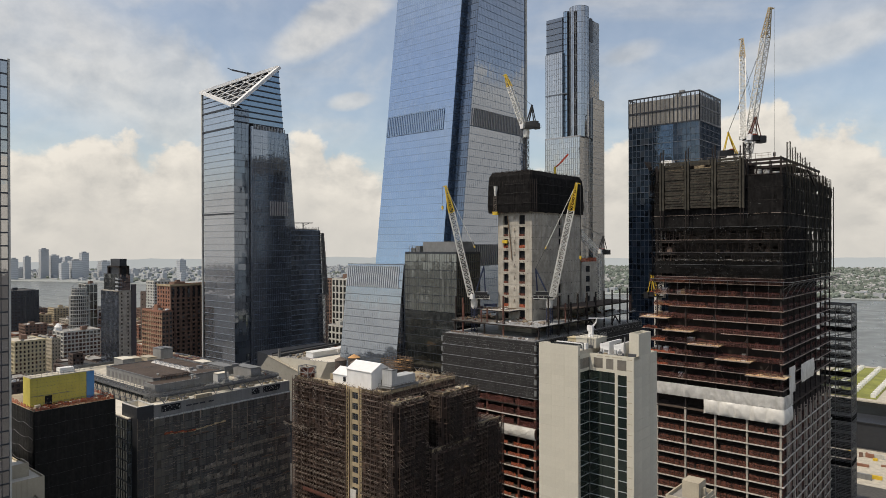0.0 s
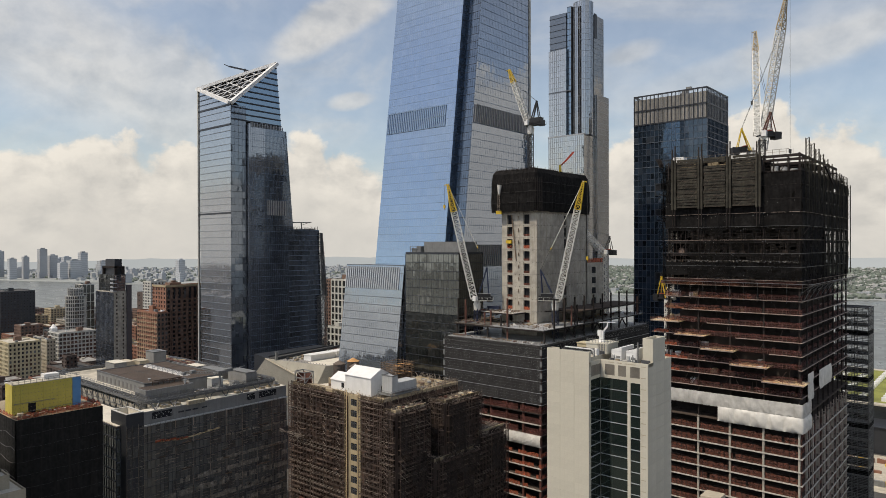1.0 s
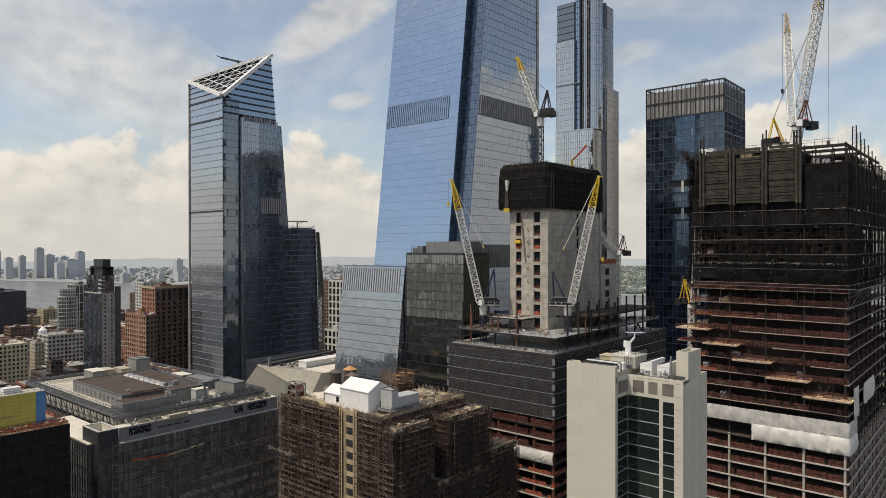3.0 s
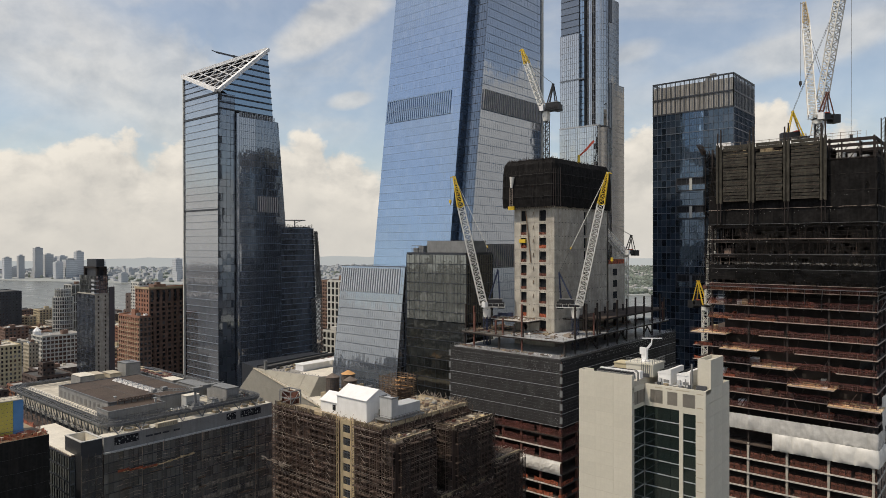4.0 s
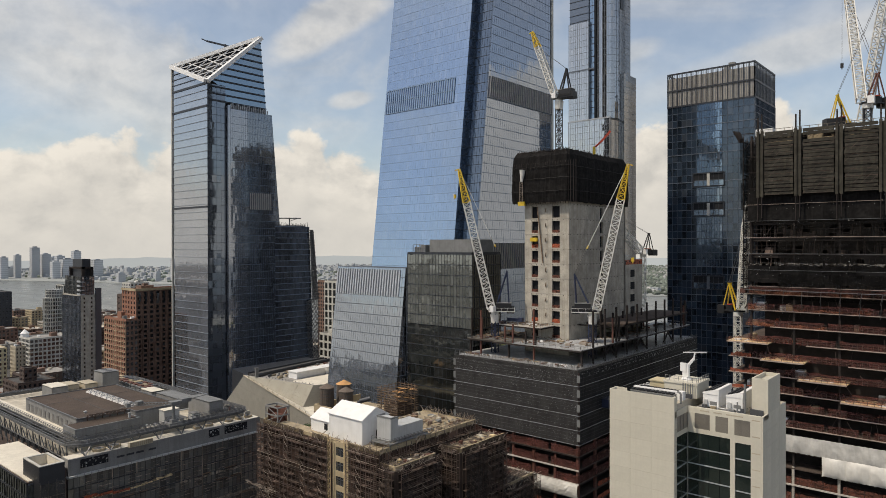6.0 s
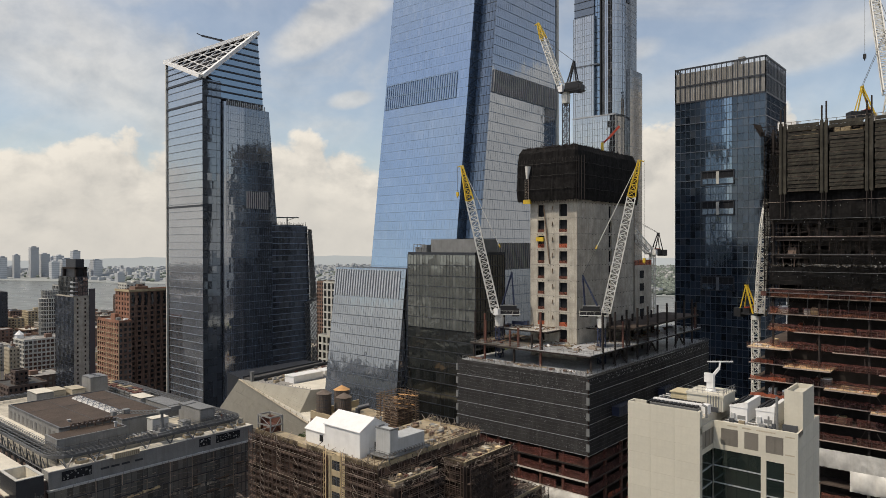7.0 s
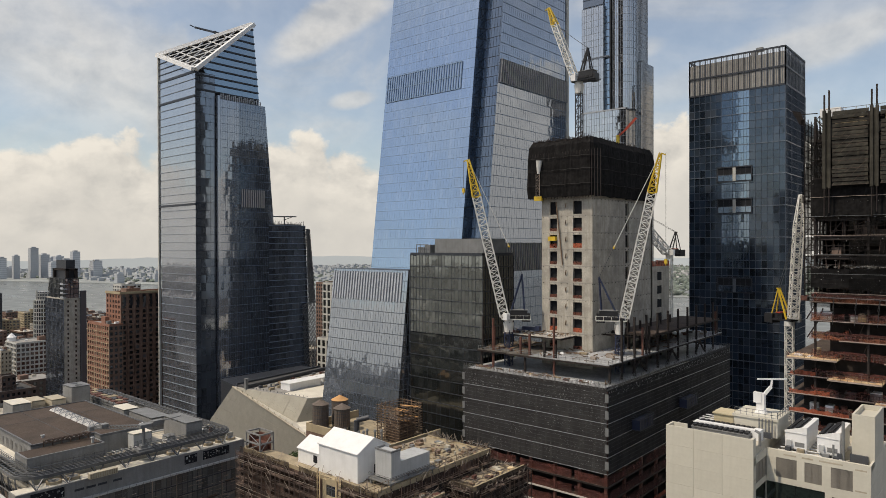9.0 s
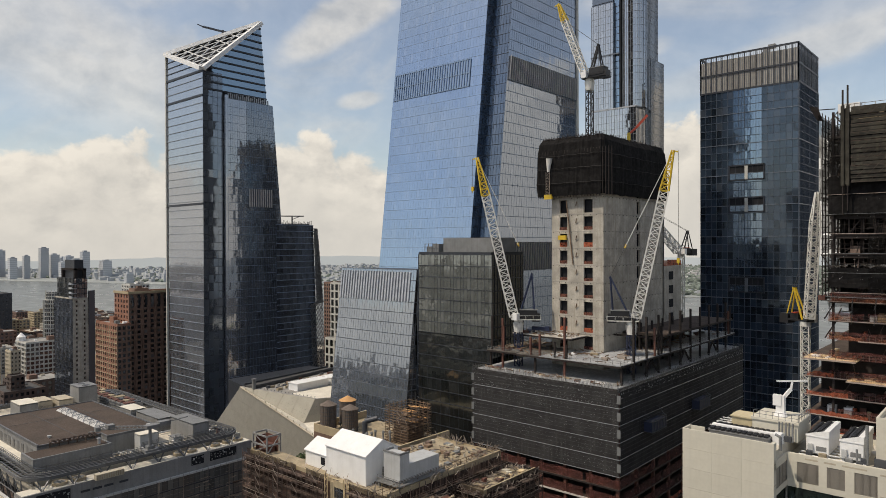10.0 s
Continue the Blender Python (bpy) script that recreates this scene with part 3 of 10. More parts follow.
def curtain(parent, q, rows, cols, glass, mullion, fin=0.12, rail=0.25, proud=0.15, tilt=0.004, seed=1, every=1, colproud=None, skip=None, name="glazing"):
    """Glass panes and their bars over the four-cornered wall q (bl, br, tr, tl as seen from outside).
    Each pane is a little out of true; rails run along each floor, fins up each column."""
    rng = np.random.default_rng(seed)
    q = [Vector(p) for p in q]
    nrm = (q[1] - q[0]).cross(q[3] - q[0]).normalized()
    P = [[quad_at(q, c / cols, r / rows) for c in range(cols + 1)] for r in range(rows + 1)]
    vs, fs = [], []
    jit = rng.normal(0, tilt, (rows, cols, 2))
    for r in range(rows):
        for c in range(cols):
            if skip and skip(r, c):
                continue
            a, b, d, e = P[r][c], P[r][c + 1], P[r + 1][c + 1], P[r + 1][c]
            w, h = (b - a).length, (e - a).length
            j0, j1 = jit[r, c]
            k = len(vs)
            off = (-j0 * w - j1 * h, j0 * w - j1 * h, j0 * w + j1 * h, -j0 * w + j1 * h)
            vs += [tuple(p + nrm * (0.02 + o / 2)) for p, o in zip((a, b, d, e), off)]
            fs.append((k, k + 1, k + 2, k + 3))
    part(name, (vs, fs), glass, parent, kind="stuff")
    bm = B()
    for r in range(0, rows + 1, every):
        beam(bm, P[r][0] + nrm * proud / 2, P[r][cols] + nrm * proud / 2, proud, rail)
    cp = proud if colproud is None else colproud
    for c in range(cols + 1):
        d = (P[rows][c] - P[0][c]).normalized()
        side = d.cross(nrm) * fin / 2
        lo, hi = P[0][c], P[rows][c]
        v = [bm.verts.new(p) for p in (lo - side, lo + side, lo + side + nrm * cp, lo - side + nrm * cp, hi - side, hi + side, hi + side + nrm * cp, hi - side + nrm * cp)]
        for f in ((0, 1, 2, 3), (7, 6, 5, 4), (0, 4, 5, 1), (1, 5, 6, 2), (2, 6, 7, 3), (3, 7, 4, 0)):
            bm.faces.new([v[i] for i in f])
    part("mullions", bm, mullion, parent, kind="stuff")


def poly(bm, pts):
    return bm.faces.new([bm.verts.new(p) for p in pts])


def solid(bm, pts, shift):
    """A flat polygon given thickness along shift."""
    s = Vector(shift)
    a = [bm.verts.new(p) for p in pts]
    b = [bm.verts.new(Vector(p) + s) for p in pts]
    n = len(pts)
    bm.faces.new(a), bm.faces.new(b[::-1])
    for i in range(n):
        j = (i + 1) % n
        bm.faces.new((a[j], a[i], b[i], b[j]))
    bmesh.ops.recalc_face_normals(bm, faces=bm.faces[-n - 2:])

# ---- ground, river, far shore ----
def ring_plan(r, n=96):
    return [(r * math.cos(k * math.tau / n), r * math.sin(k * math.tau / n)) for k in range(n)]


bm = B()
prism(bm, ring_plan(4850), -3.0, 0.0)
ground = tagged(part("ground", bm, "asphalt", None), "grey city ground reaching to the horizon", "ground", kind="structure")
bm = B()
prism(bm, [(-4400, -150), (-1700, 465), (-1350, 545), (-117, 824), (600, 985), (3800, 1500), (4200, 2900), (300, 2100), (-273, 1913), (-1000, 1650), (-2830, 996), (-4550, 330)], 0.02, 0.35)
water = tagged(part("water", bm, "water", None), "wide grey-blue river with a hazy surface", "river", kind="structure")
bm = B()
prism(bm, [(-4540, 335), (-2830, 1000), (-1000, 1654), (-273, 1917), (300, 2104), (4190, 2905), (2600, 3900), (0, 4800), (-2600, 3900), (-4300, 1900)], 0.02, 2.2)
part("shore", bm, "far_ground", None)
tagged(bpy.data.objects["shore"], "low built-up far river bank, grey green", "river bank", kind="structure")


def ridge_line(name, r, a0, a1, base, amp, seed, n=120):
    """A far wooded ridge, seen as an uneven band along the horizon."""
    vs, fs = [], []
    for i in range(n + 1):
        a = radians(a0 + (a1 - a0) * i / n)
        h = base + amp * (noise.noise((i * 0.11, seed, 0)) + 0.5 * noise.noise((i * 0.5, seed, 3)) + 0.25 * noise.noise((i * 1.7, seed, 5)))
        for rr, z in ((r, 0), (r, h), (r + 130, h * 0.8), (r + 130, 0)):
            vs.append((-math.sin(a) * rr, math.cos(a) * rr, z))
    for i in range(n):
        k = i * 4
        fs += [(k, k + 4, k + 5, k + 1), (k + 1, k + 5, k + 6, k + 2), (k + 2, k + 6, k + 7, k + 3)]
    return tagged(part(name, (vs, fs), "ridge", None), "low wooded ridge on the horizon, haze painted as glow", "ridge", kind="structure")


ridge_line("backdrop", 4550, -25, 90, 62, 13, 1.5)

# ---- the slant-roofed tower ----
def slant_tower():
    t = thing("slant_roof_tower", (-450, 300, 0), "blue-grey glass office tower with a slanted triangular roof frame", "skyscraper")
    bm = B()
    # body: front plane, slanted back edge
    f = [(-468.5, 270.2, 0), (-430.2, 270.2, 0), (-430.2, 270.2, 236.5), (-473, 270.2, 252.5)]
    right = [(-430.2, 270.2, 0), (-430.2, 334, 0), (-430.2, 308.5, 271.6), (-430.2, 270.2, 236.5)]
    back_lo = (-470, 334, 0)
    v = {k: bm.verts.new(p) for k, p in dict(a=f[0], b=f[1], c=f[2], d=f[3], e=right[1], g=right[2], h=back_lo).items()}
    for k in ("abcd", "begc", "egh", "ahd", "hgd", "ahe", "abe"):
        bm.faces.new([v[i] for i in k])
    bmesh.ops.recalc_face_normals(bm, faces=bm.faces)
    part("wall", bm, "core_dark", t)
    z_hi = 236.6
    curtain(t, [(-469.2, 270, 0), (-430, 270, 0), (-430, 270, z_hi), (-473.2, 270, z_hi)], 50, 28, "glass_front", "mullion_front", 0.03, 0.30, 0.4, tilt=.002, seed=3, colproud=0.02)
    # the wedge above the last level floor
    bm = B()
    poly(bm, [(-473.2, 269.98, z_hi), (-430.1, 269.98, z_hi), (-473.2, 269.98, 252.6)])
    part("wedge_glazing", bm, "glass_front", t)
    bm = B()
    for i in range(1, 5):
        z = z_hi + i * 3.6
        x1 = -473.2 + 43 * (1 - i * 3.6 / 16.0)
        beam(bm, (-473.2, 269.8, z), (x1, 269.8, z), 0.3, 0.5)
    part("wedge_rail", bm, "mullion_dark", t, kind="stuff")
    # Dark bars set on the face stand in for shadow gaps.
    for z in (159.3, 222, 236):
        bm = B()
        beam(bm, (-473.2, 269.7, z), (-430, 269.7, z), 0.5, 1.2)
        part("floor_band", bm, "mullion_dark", t, "dark bar in place of a shadow gap")
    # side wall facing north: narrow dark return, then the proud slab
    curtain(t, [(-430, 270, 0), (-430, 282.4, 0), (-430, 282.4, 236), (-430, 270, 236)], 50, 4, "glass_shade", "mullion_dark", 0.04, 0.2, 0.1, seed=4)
    bm = B()
    right_edge = lambda z: 334 - (334 - 308.5) * z / 271.6
    box(bm, (-430.2, 283.0, 0), (-427.6, 284.6, 224))
    part("corner_pier", bm, "glass_reflex", t, "pale vertical corner pier")
    bm = B()
    solid(bm, [(-430.2, 284.6, 0), (-430.2, right_edge(0) + .3, 0), (-430.2, right_edge(222) + 2.4, 222), (-430.2, 284.6, 222)], (2.5, 0, 0))
    part("slab_core", bm, "core_dark", t)
    # Glass changes at y 297: the darker part stands in for a mirrored tower.
    curtain(t, [(-427.6, 284.6, 0), (-427.6, 297, 0), (-427.6, 297, 222), (-427.6, 284.6, 222)], 47, 8, "glass_reflex", "mullion_sky", 0.03, 0.18, 0.1, seed=5)
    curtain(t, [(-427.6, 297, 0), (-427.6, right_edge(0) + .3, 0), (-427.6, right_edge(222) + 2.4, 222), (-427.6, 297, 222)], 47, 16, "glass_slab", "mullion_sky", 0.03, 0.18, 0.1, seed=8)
    bm = B()
    for k in range(21):
        y = 285 + k * 1.36
        box(bm, (-428.4, min(y, 312.4), 221.5), (-427.7, min(y, 312.4) + 0.5, 225.2 + .5 * math.sin(k * 2.1)))
    part("screen_fin", bm, "mullion_pale", t, kind="stuff")
    bm = B()
    for k in range(11):
        y = 298.5 + k * 1.55
        box(bm, (-427.4, y, 158.5), (-426.9, y + .6, 169.5))
    part("slab_louvre", bm, "blade_pale", t, "pale vertical louvre fins", kind="stuff")
    # louvred crown
    bm = B()
    rows = 10
    for i in range(rows + 1):
        z = 226 + i * 4.3
        y0 = max(270.0, 270 + (z - 236.6) / 35.2 * 38.5)
        y1 = right_edge(z)
        if y1 - y0 > 1:
            beam(bm, (-429.8, y0, z), (-429.8, y1, z), 0.7, 0.9)
    part("crown_louvre", bm, "mullion_dark", t)
    bm = B()
    for i in range(rows):
        z = 226 + i * 4.3
        za, zb = z + 0.2, min(z + 4.1, 271)
        y = lambda zz: max(279.5 if zz < 236.6 else 270.0, 270 + (zz - 236.6) / 35.2 * 38.5)
        if right_edge(za) - y(za) > 1:
            poly(bm, [(-430.05, y(za), za), (-430.05, right_edge(za), za), (-430.05, right_edge(zb), zb), (-430.05, min(y(zb), right_edge(zb)), zb)])
    part("crown_glazing", bm, "glass_navy", t)
    # roof: white rim and lattice
    A, Bv, C = Vector((-473.3, 269.9, 253)), Vector((-429.9, 269.9, 237)), Vector((-429.9, 308.7, 272.3))
    bm = B()
    for a, b in ((A, Bv), (Bv, C), (C, A)):
        beam(bm, a, b, 4.6, 2.2)
    part("roof_rim", bm, "white_metal", t, "white painted steel roof rim")
    bm = B()
    n = 6
    for i in range(1, n):
        u = i / n
        for p_, q_ in ((A.lerp(Bv, u), A.lerp(C, u)), (A.lerp(C, u), Bv.lerp(C, u)), (A.lerp(Bv, u), C.lerp(Bv, u))):
            beam(bm, p_, q_, 0.5)
    part("roof_lattice", bm, "white_metal", t)
    bm = B()
    d = Vector((0, 0, -3.5))
    poly(bm, [A + d, Bv + d, C + d])
    part("roof_deck", bm, "core_dark", t)
    part("edge_fin", boxes(((-473.9, 269.2, 0), (-472.9, 270.6, 253.5))), "stone_white", t, "pale corner fin")
    # lower block: slanting north end under a folded lattice screen
    z = 148
    end = lambda h: 346.5 + (z - h) * .035
    bm = B()
    solid(bm, [(-430.4, 318, 0), (-430.4, end(0), 0), (-430.4, end(z), z), (-430.4, 318, z)], (-39.6, 0, 0))
    part("annex_wall", bm, "core_dark", t)
    curtain(t, [(-427.5, 318, 0), (-427.5, end(0), 0), (-427.5, end(z), z), (-427.5, 318, z)], 38, 12, "glass_annex", "mullion_sky", 0.03, 0.42, 0.2, tilt=.003, seed=6, colproud=.03)
    part("annex_return", boxes(((-430.3, 318, 0), (-427.6, 346.4, z - .2))), "core_dark", t)
    bm = B()
    rng = random.Random(4)
    rowz = [z - 2 - 1.8 * i for i in range(81)]
    def knot(i, j):
        h = rowz[i]
        wide = 2.4 + (7.5 if h < 97 else 3.2 * (z - h) / 51)
        y = end(h) - (5.0 if h < 97 else .3) + wide * j / 16
        return Vector((-426.9 + 1.3 * ((i + j) % 2) + .4 * noise.noise((i * .7, j * .9, 3)), y + .5 * noise.noise((i, j, 6)), h + .8 * noise.noise((i, j, 1))))
    for i in range(80):
        for j in range(17):
            beam(bm, knot(i, j), knot(i + 1, j), .22)
            if j < 16:
                beam(bm, knot(i, j), knot(i + (i + j) % 2, j + 1), .16)
    part("folded_screen", bm, "louvre", t, "grey folded lattice screen", kind="stuff")
    bm = B()
    for j in range(40):
        y = 319 + j * .68
        beam(bm, (-428 + .4 * math.sin(j * 1.7), y, z), (-428 + rng.uniform(-.4, .4), y, z + rng.uniform(1.4, 3.2)), .16)
    part("roof_fringe", bm, "dark_metal", t, kind="stuff")
    bm = boxes(((-460, 332, z), (-431, 346, z + 1.1)))
    part("annex_roof", bm, "roof_grey", t)
    bm = B()
    beam(bm, (-436, 336, z + 1), (-436, 336, z + 6), 0.6)
    beam(bm, (-437, 328, z + 6), (-434, 344, z + 6.3), 0.7)
    beam(bm, (-436, 336, z + 4), (-434.6, 341, z + 6), 0.4)
    part("roof_hoist", bm, "dark_metal", t, "dark window-cleaning hoist")
    bm = B()
    beam(bm, (-452, 296, 262), (-452, 296, 270), 0.9)
    beam(bm, (-455, 284, 270), (-450, 304, 268.5), 1.0)
    beam(bm, (-456, 281, 271), (-455, 284, 270), 0.5)
    part("cradle_arm", bm, "dark_metal", t, "dark roof crane arm")


slant_tower()


# ---- the leaning blue tower, its wing and glass box ----
def leaning_tower():
    t = thing("leaning_glass_tower", (-265, 320, 0), "very tall sky-blue glass tower with a leaning face", "skyscraper")
    yy = lambda z: 295 - (205 - z) * 0.12
    x0, x1, xe = -299.0, -245.5, -233.0
    top = 345.0
    bm = B()
    g = 0.3
    lo = [(x0 + g, yy(0) + g, 0), (x1 - 1, yy(0) + g, 0), (x1 + 1, yy(0) + 5, 0), (xe - 2, yy(0) + 5, 0), (xe - g, yy(0) + 1, 0), (xe - g, 351, 0), (x0 + g, 351, 0)]
    hi = [(x, (y + top * 0.12) if y < 350 else y, top) for x, y, _ in lo]
    a, b = [bm.verts.new(p) for p in lo], [bm.verts.new(p) for p in hi]
    for i in range(7):
        bm.faces.new((a[i], a[(i + 1) % 7], b[(i + 1) % 7], b[i]))
    bm.faces.new(b), bm.faces.new(a[::-1])
    bmesh.ops.recalc_face_normals(bm, faces=bm.faces)
    part("wall", bm, "core_dark", t)
    n = 80
    curtain(t, [(x0, yy(0), 0), (x1, yy(0), 0), (x1, yy(top), top), (x0, yy(top), top)], n, 34, "glass_blue", "mullion_blue", 0.05, 0.14, 0.06, tilt=0.004, seed=11, colproud=0.04)
    curtain(t, [(x1 + 1.3, yy(0) + 4.6, 0), (xe - 2.2, yy(0) + 4.6, 0), (xe - 2.2, yy(top) + 4.6, top), (x1 + 1.3, yy(top) + 4.6, top)], n, 6, "glass_notch", "mullion_dark", 0.04, 0.2, 0.1, seed=12)
    curtain(t, [(x1 + .02, yy(0) + .02, 0), (x1 + 1.3, yy(0) + 4.6, 0), (x1 + 1.3, yy(top) + 4.6, top), (x1 + .02, yy(top) + .02, top)], n, 3, "glass_notch", "mullion_dark", 0.06, 0.3, 0.06, tilt=0.02, seed=14)
    curtain(t, [(xe - 2.2, yy(0) + 4.6, 0), (xe, yy(0) + .6, 0), (xe, yy(top) + .6, top), (xe - 2.2, yy(top) + 4.6, top)], n, 3, "glass_notch", "mullion_dark", 0.06, 0.3, 0.06, tilt=0.01, seed=15)
    curtain(t, [(xe, yy(0) + 0.6, 0), (xe, 351.4, 0), (xe, 351.4, top), (xe, yy(top) + 0.6, top)], n, 34, "glass_side", "mullion_sky", 0.06, 0.2, 0.15, tilt=0.003, seed=13, colproud=0.06)
    # plant-floor louvres
    def louvres(ya, yb, za, zb, side):
        bm = B()
        k = 31 if side == "front" else 34
        for i in range(k + 1):
            u = i / k
            if side == "front":
                p, q2 = (x0 + 1 + (x1 - x0 - 8) * u, yy(za) - 0.25, za), (x0 + 1 + (x1 - x0 - 8) * u, yy(zb) - 0.25, zb)
            else:
                p, q2 = (xe + 0.3, yy(za) + 2 + (349 - yy(za)) * u, za), (xe + 0.3, yy(zb) + 2 + (349 - yy(zb)) * u, zb)
            beam(bm, p, q2, 0.6 if side == "front" else 0.85, 0.3)
        part("louvre", bm, "mullion_blue" if side == "front" else "blade_pale", t, "grey plant-floor louvres", kind="stuff")
        bm = B()
        if side == "front":
            poly(bm, [(x0 + .6, yy(za) - .1, za), (x1 - 6.8, yy(za) - .1, za), (x1 - 6.8, yy(zb) - .1, zb), (x0 + .6, yy(zb) - .1, zb)])
        else:
            poly(bm, [(xe + .15, yy(za) + 2, za), (xe + .15, 351, za), (xe + .15, 351, zb), (xe + .15, yy(zb) + 2, zb)])
        part("louvre_backing", bm, "glass_blue" if side == "front" else "mullion_mid", t)
        bm = B()
        for z in (za, (za + zb) / 2, zb):
            if side == "front":
                beam(bm, (x0 + .8, yy(z) - .35, z), (x1 - 6.8, yy(z) - .35, z), .2, .25)
            else:
                beam(bm, (xe + .4, yy(z) + 2, z), (xe + .4, 350.8, z), .2, .25)
        part("louvre_rail", bm, "mullion_blue" if side == "front" else "mullion_mid", t, kind="stuff")
    louvres(0, 0, 203, 215, "front")
    louvres(0, 0, 203, 213, "side")
    louvres(0, 0, 124, 136, "side")
    bm = boxes(((xe - 0.6, 350.9, 0), (xe + 0.7, 352.2, top)))
    part("edge_pier", bm, "stone_white", t, "pale vertical edge pier")

    w = thing("glass_wing", (-277, 262, 0), "low sloping-fronted glass wing with a louvred top", "office building")
    wy = lambda z: 264 - (125 - z) * 0.12
    a, b = -300.0, -254.5
    bm = B()
    lo = [(a + g, wy(0) + g, 0), (b - g, wy(0) + g, 0), (b - g, 275, 0), (a + g, 275, 0)]
    hi = [(a + g, wy(125) + g, 124.8), (b - g, wy(125) + g, 124.8), (b - g, 279, 124.8), (a + g, 279, 124.8)]
    va, vb = [bm.verts.new(p) for p in lo], [bm.verts.new(p) for p in hi]
    for i in range(4):
        bm.faces.new((va[i], va[(i + 1) % 4], vb[(i + 1) % 4], vb[i]))
    bm.faces.new(vb), bm.faces.new(va[::-1])
    bmesh.ops.recalc_face_normals(bm, faces=bm.faces)
    part("wall", bm, "mullion_dark", w)
    curtain(w, [(a, wy(0), 0), (b, wy(0), 0), (b, wy(125), 125), (a, wy(125), 125)], 29, 30, "glass_wing", "mullion_mid", 0.06, 0.28, 0.15, seed=21, colproud=0.08)
    curtain(w, [(b, wy(0), 0), (b, 262, 0), (b, 268, 125), (b, wy(125), 125)], 29, 3, "glass_pale", "mullion_mid", 0.06, 0.28, 0.15, seed=22)
    bm = B()
    for i in range(26):
        x = a + 0.6 + i * (b - a - 4) / 25
        beam(bm, (x, wy(112) - .25, 112), (x, wy(124) - .25, 124), 0.8, 0.3)
    part("louvre", bm, "mullion_pale", w, "grey louvre blades", kind="stuff")
    bm = B()
    poly(bm, [(a + .4, wy(112) - .1, 112), (b - 3.2, wy(112) - .1, 112), (b - 3.2, wy(124) - .1, 124), (a + .4, wy(124) - .1, 124)])
    part("louvre_backing", bm, "mullion_mid", w)

    c = thing("glass_box_building", (-234, 275, 0), "smoked glass box building with a metal plant storey", "office building")
    p0, p1, q0, q1, z = -252.0, -216.0, 262.5, 282.0, 131.3
    part("wall", boxes(((p0 + g, q0 + g, 0), (p1 - g, q1, z - 0.4))), "core_dark", c)
    # Floors above zs take the paler glass, with light painted into it.
    zs = 101.0
    curtain(c, [(p0, q0, 0), (p1, q0, 0), (p1, q0, zs), (p0, q0, zs)], 23, 16, "glass_dark", "mullion_dark", 0.05, 0.3, 0.2, tilt=0.006, seed=23, colproud=.05)
    curtain(c, [(p0, q0, zs), (p1, q0, zs), (p1, q0, z), (p0, q0, z)], 7, 22, "glass_hall", "mullion_dark", 0.10, 0.25, 0.2, tilt=0.005, seed=26, colproud=.1)
    # slanting corner facet beside the wing
    bm = B()
    lo_, lo2, hi_ = Vector((p0 - 6.2, q0 + 3.5, 0)), Vector((p0, q0, 0)), Vector((p0, q0, z))
    solid(bm, [lo_, lo2, hi_], (.05, .4, 0))
    part("corner_facet", bm, "glass_annex", c, "slanting triangular glass facet")
    bm = B()
    for k in range(1, 23):
        f = k * 4.4 / z
        a_, b_ = lo_.lerp(hi_, f), lo2.lerp(hi_, f)
        beam(bm, a_ + Vector((0, -.1, 0)), b_ + Vector((0, -.1, 0)), .12, .25)
    beam(bm, lo_, hi_, .35)
    part("facet_rail", bm, "mullion_mid", c, kind="stuff")
    curtain(c, [(p1, q0, 0), (p1, q1, 0), (p1, q1, z), (p1, q0, z)], 30, 12, "glass_dark", "mullion_dark", 0.07, 0.35, 0.2, seed=24)
    part("plant_storey", boxes(((-243, 267, z), (-219, 281, z + 6.2))), "grey_metal", c, "grey metal plant storey")
    bm = boxes(((-251, 266, z), (-248, 270, z + 3.0)), ((-247.5, 266, z), (-244.5, 270, z + 4.0)))
    for i in range(4):
        beam(bm, (-251 + i * 2, 265, z), (-251 + i * 2, 265, z + 4.2), 0.2)
    beam(bm, (-251, 265, z + 4), (-245, 265, z + 4), 0.2)
    part("roof_plant", bm, "grey_metal", c)
    bm = boxes(((p0, q0, z - 0.4), (p1, q0 + 0.3, z + 0.9)), ((p1 - 0.3, q0, z - 0.4), (p1, q1, z + 0.9)))
    part("parapet", bm, "mullion_dark", c)


leaning_tower()


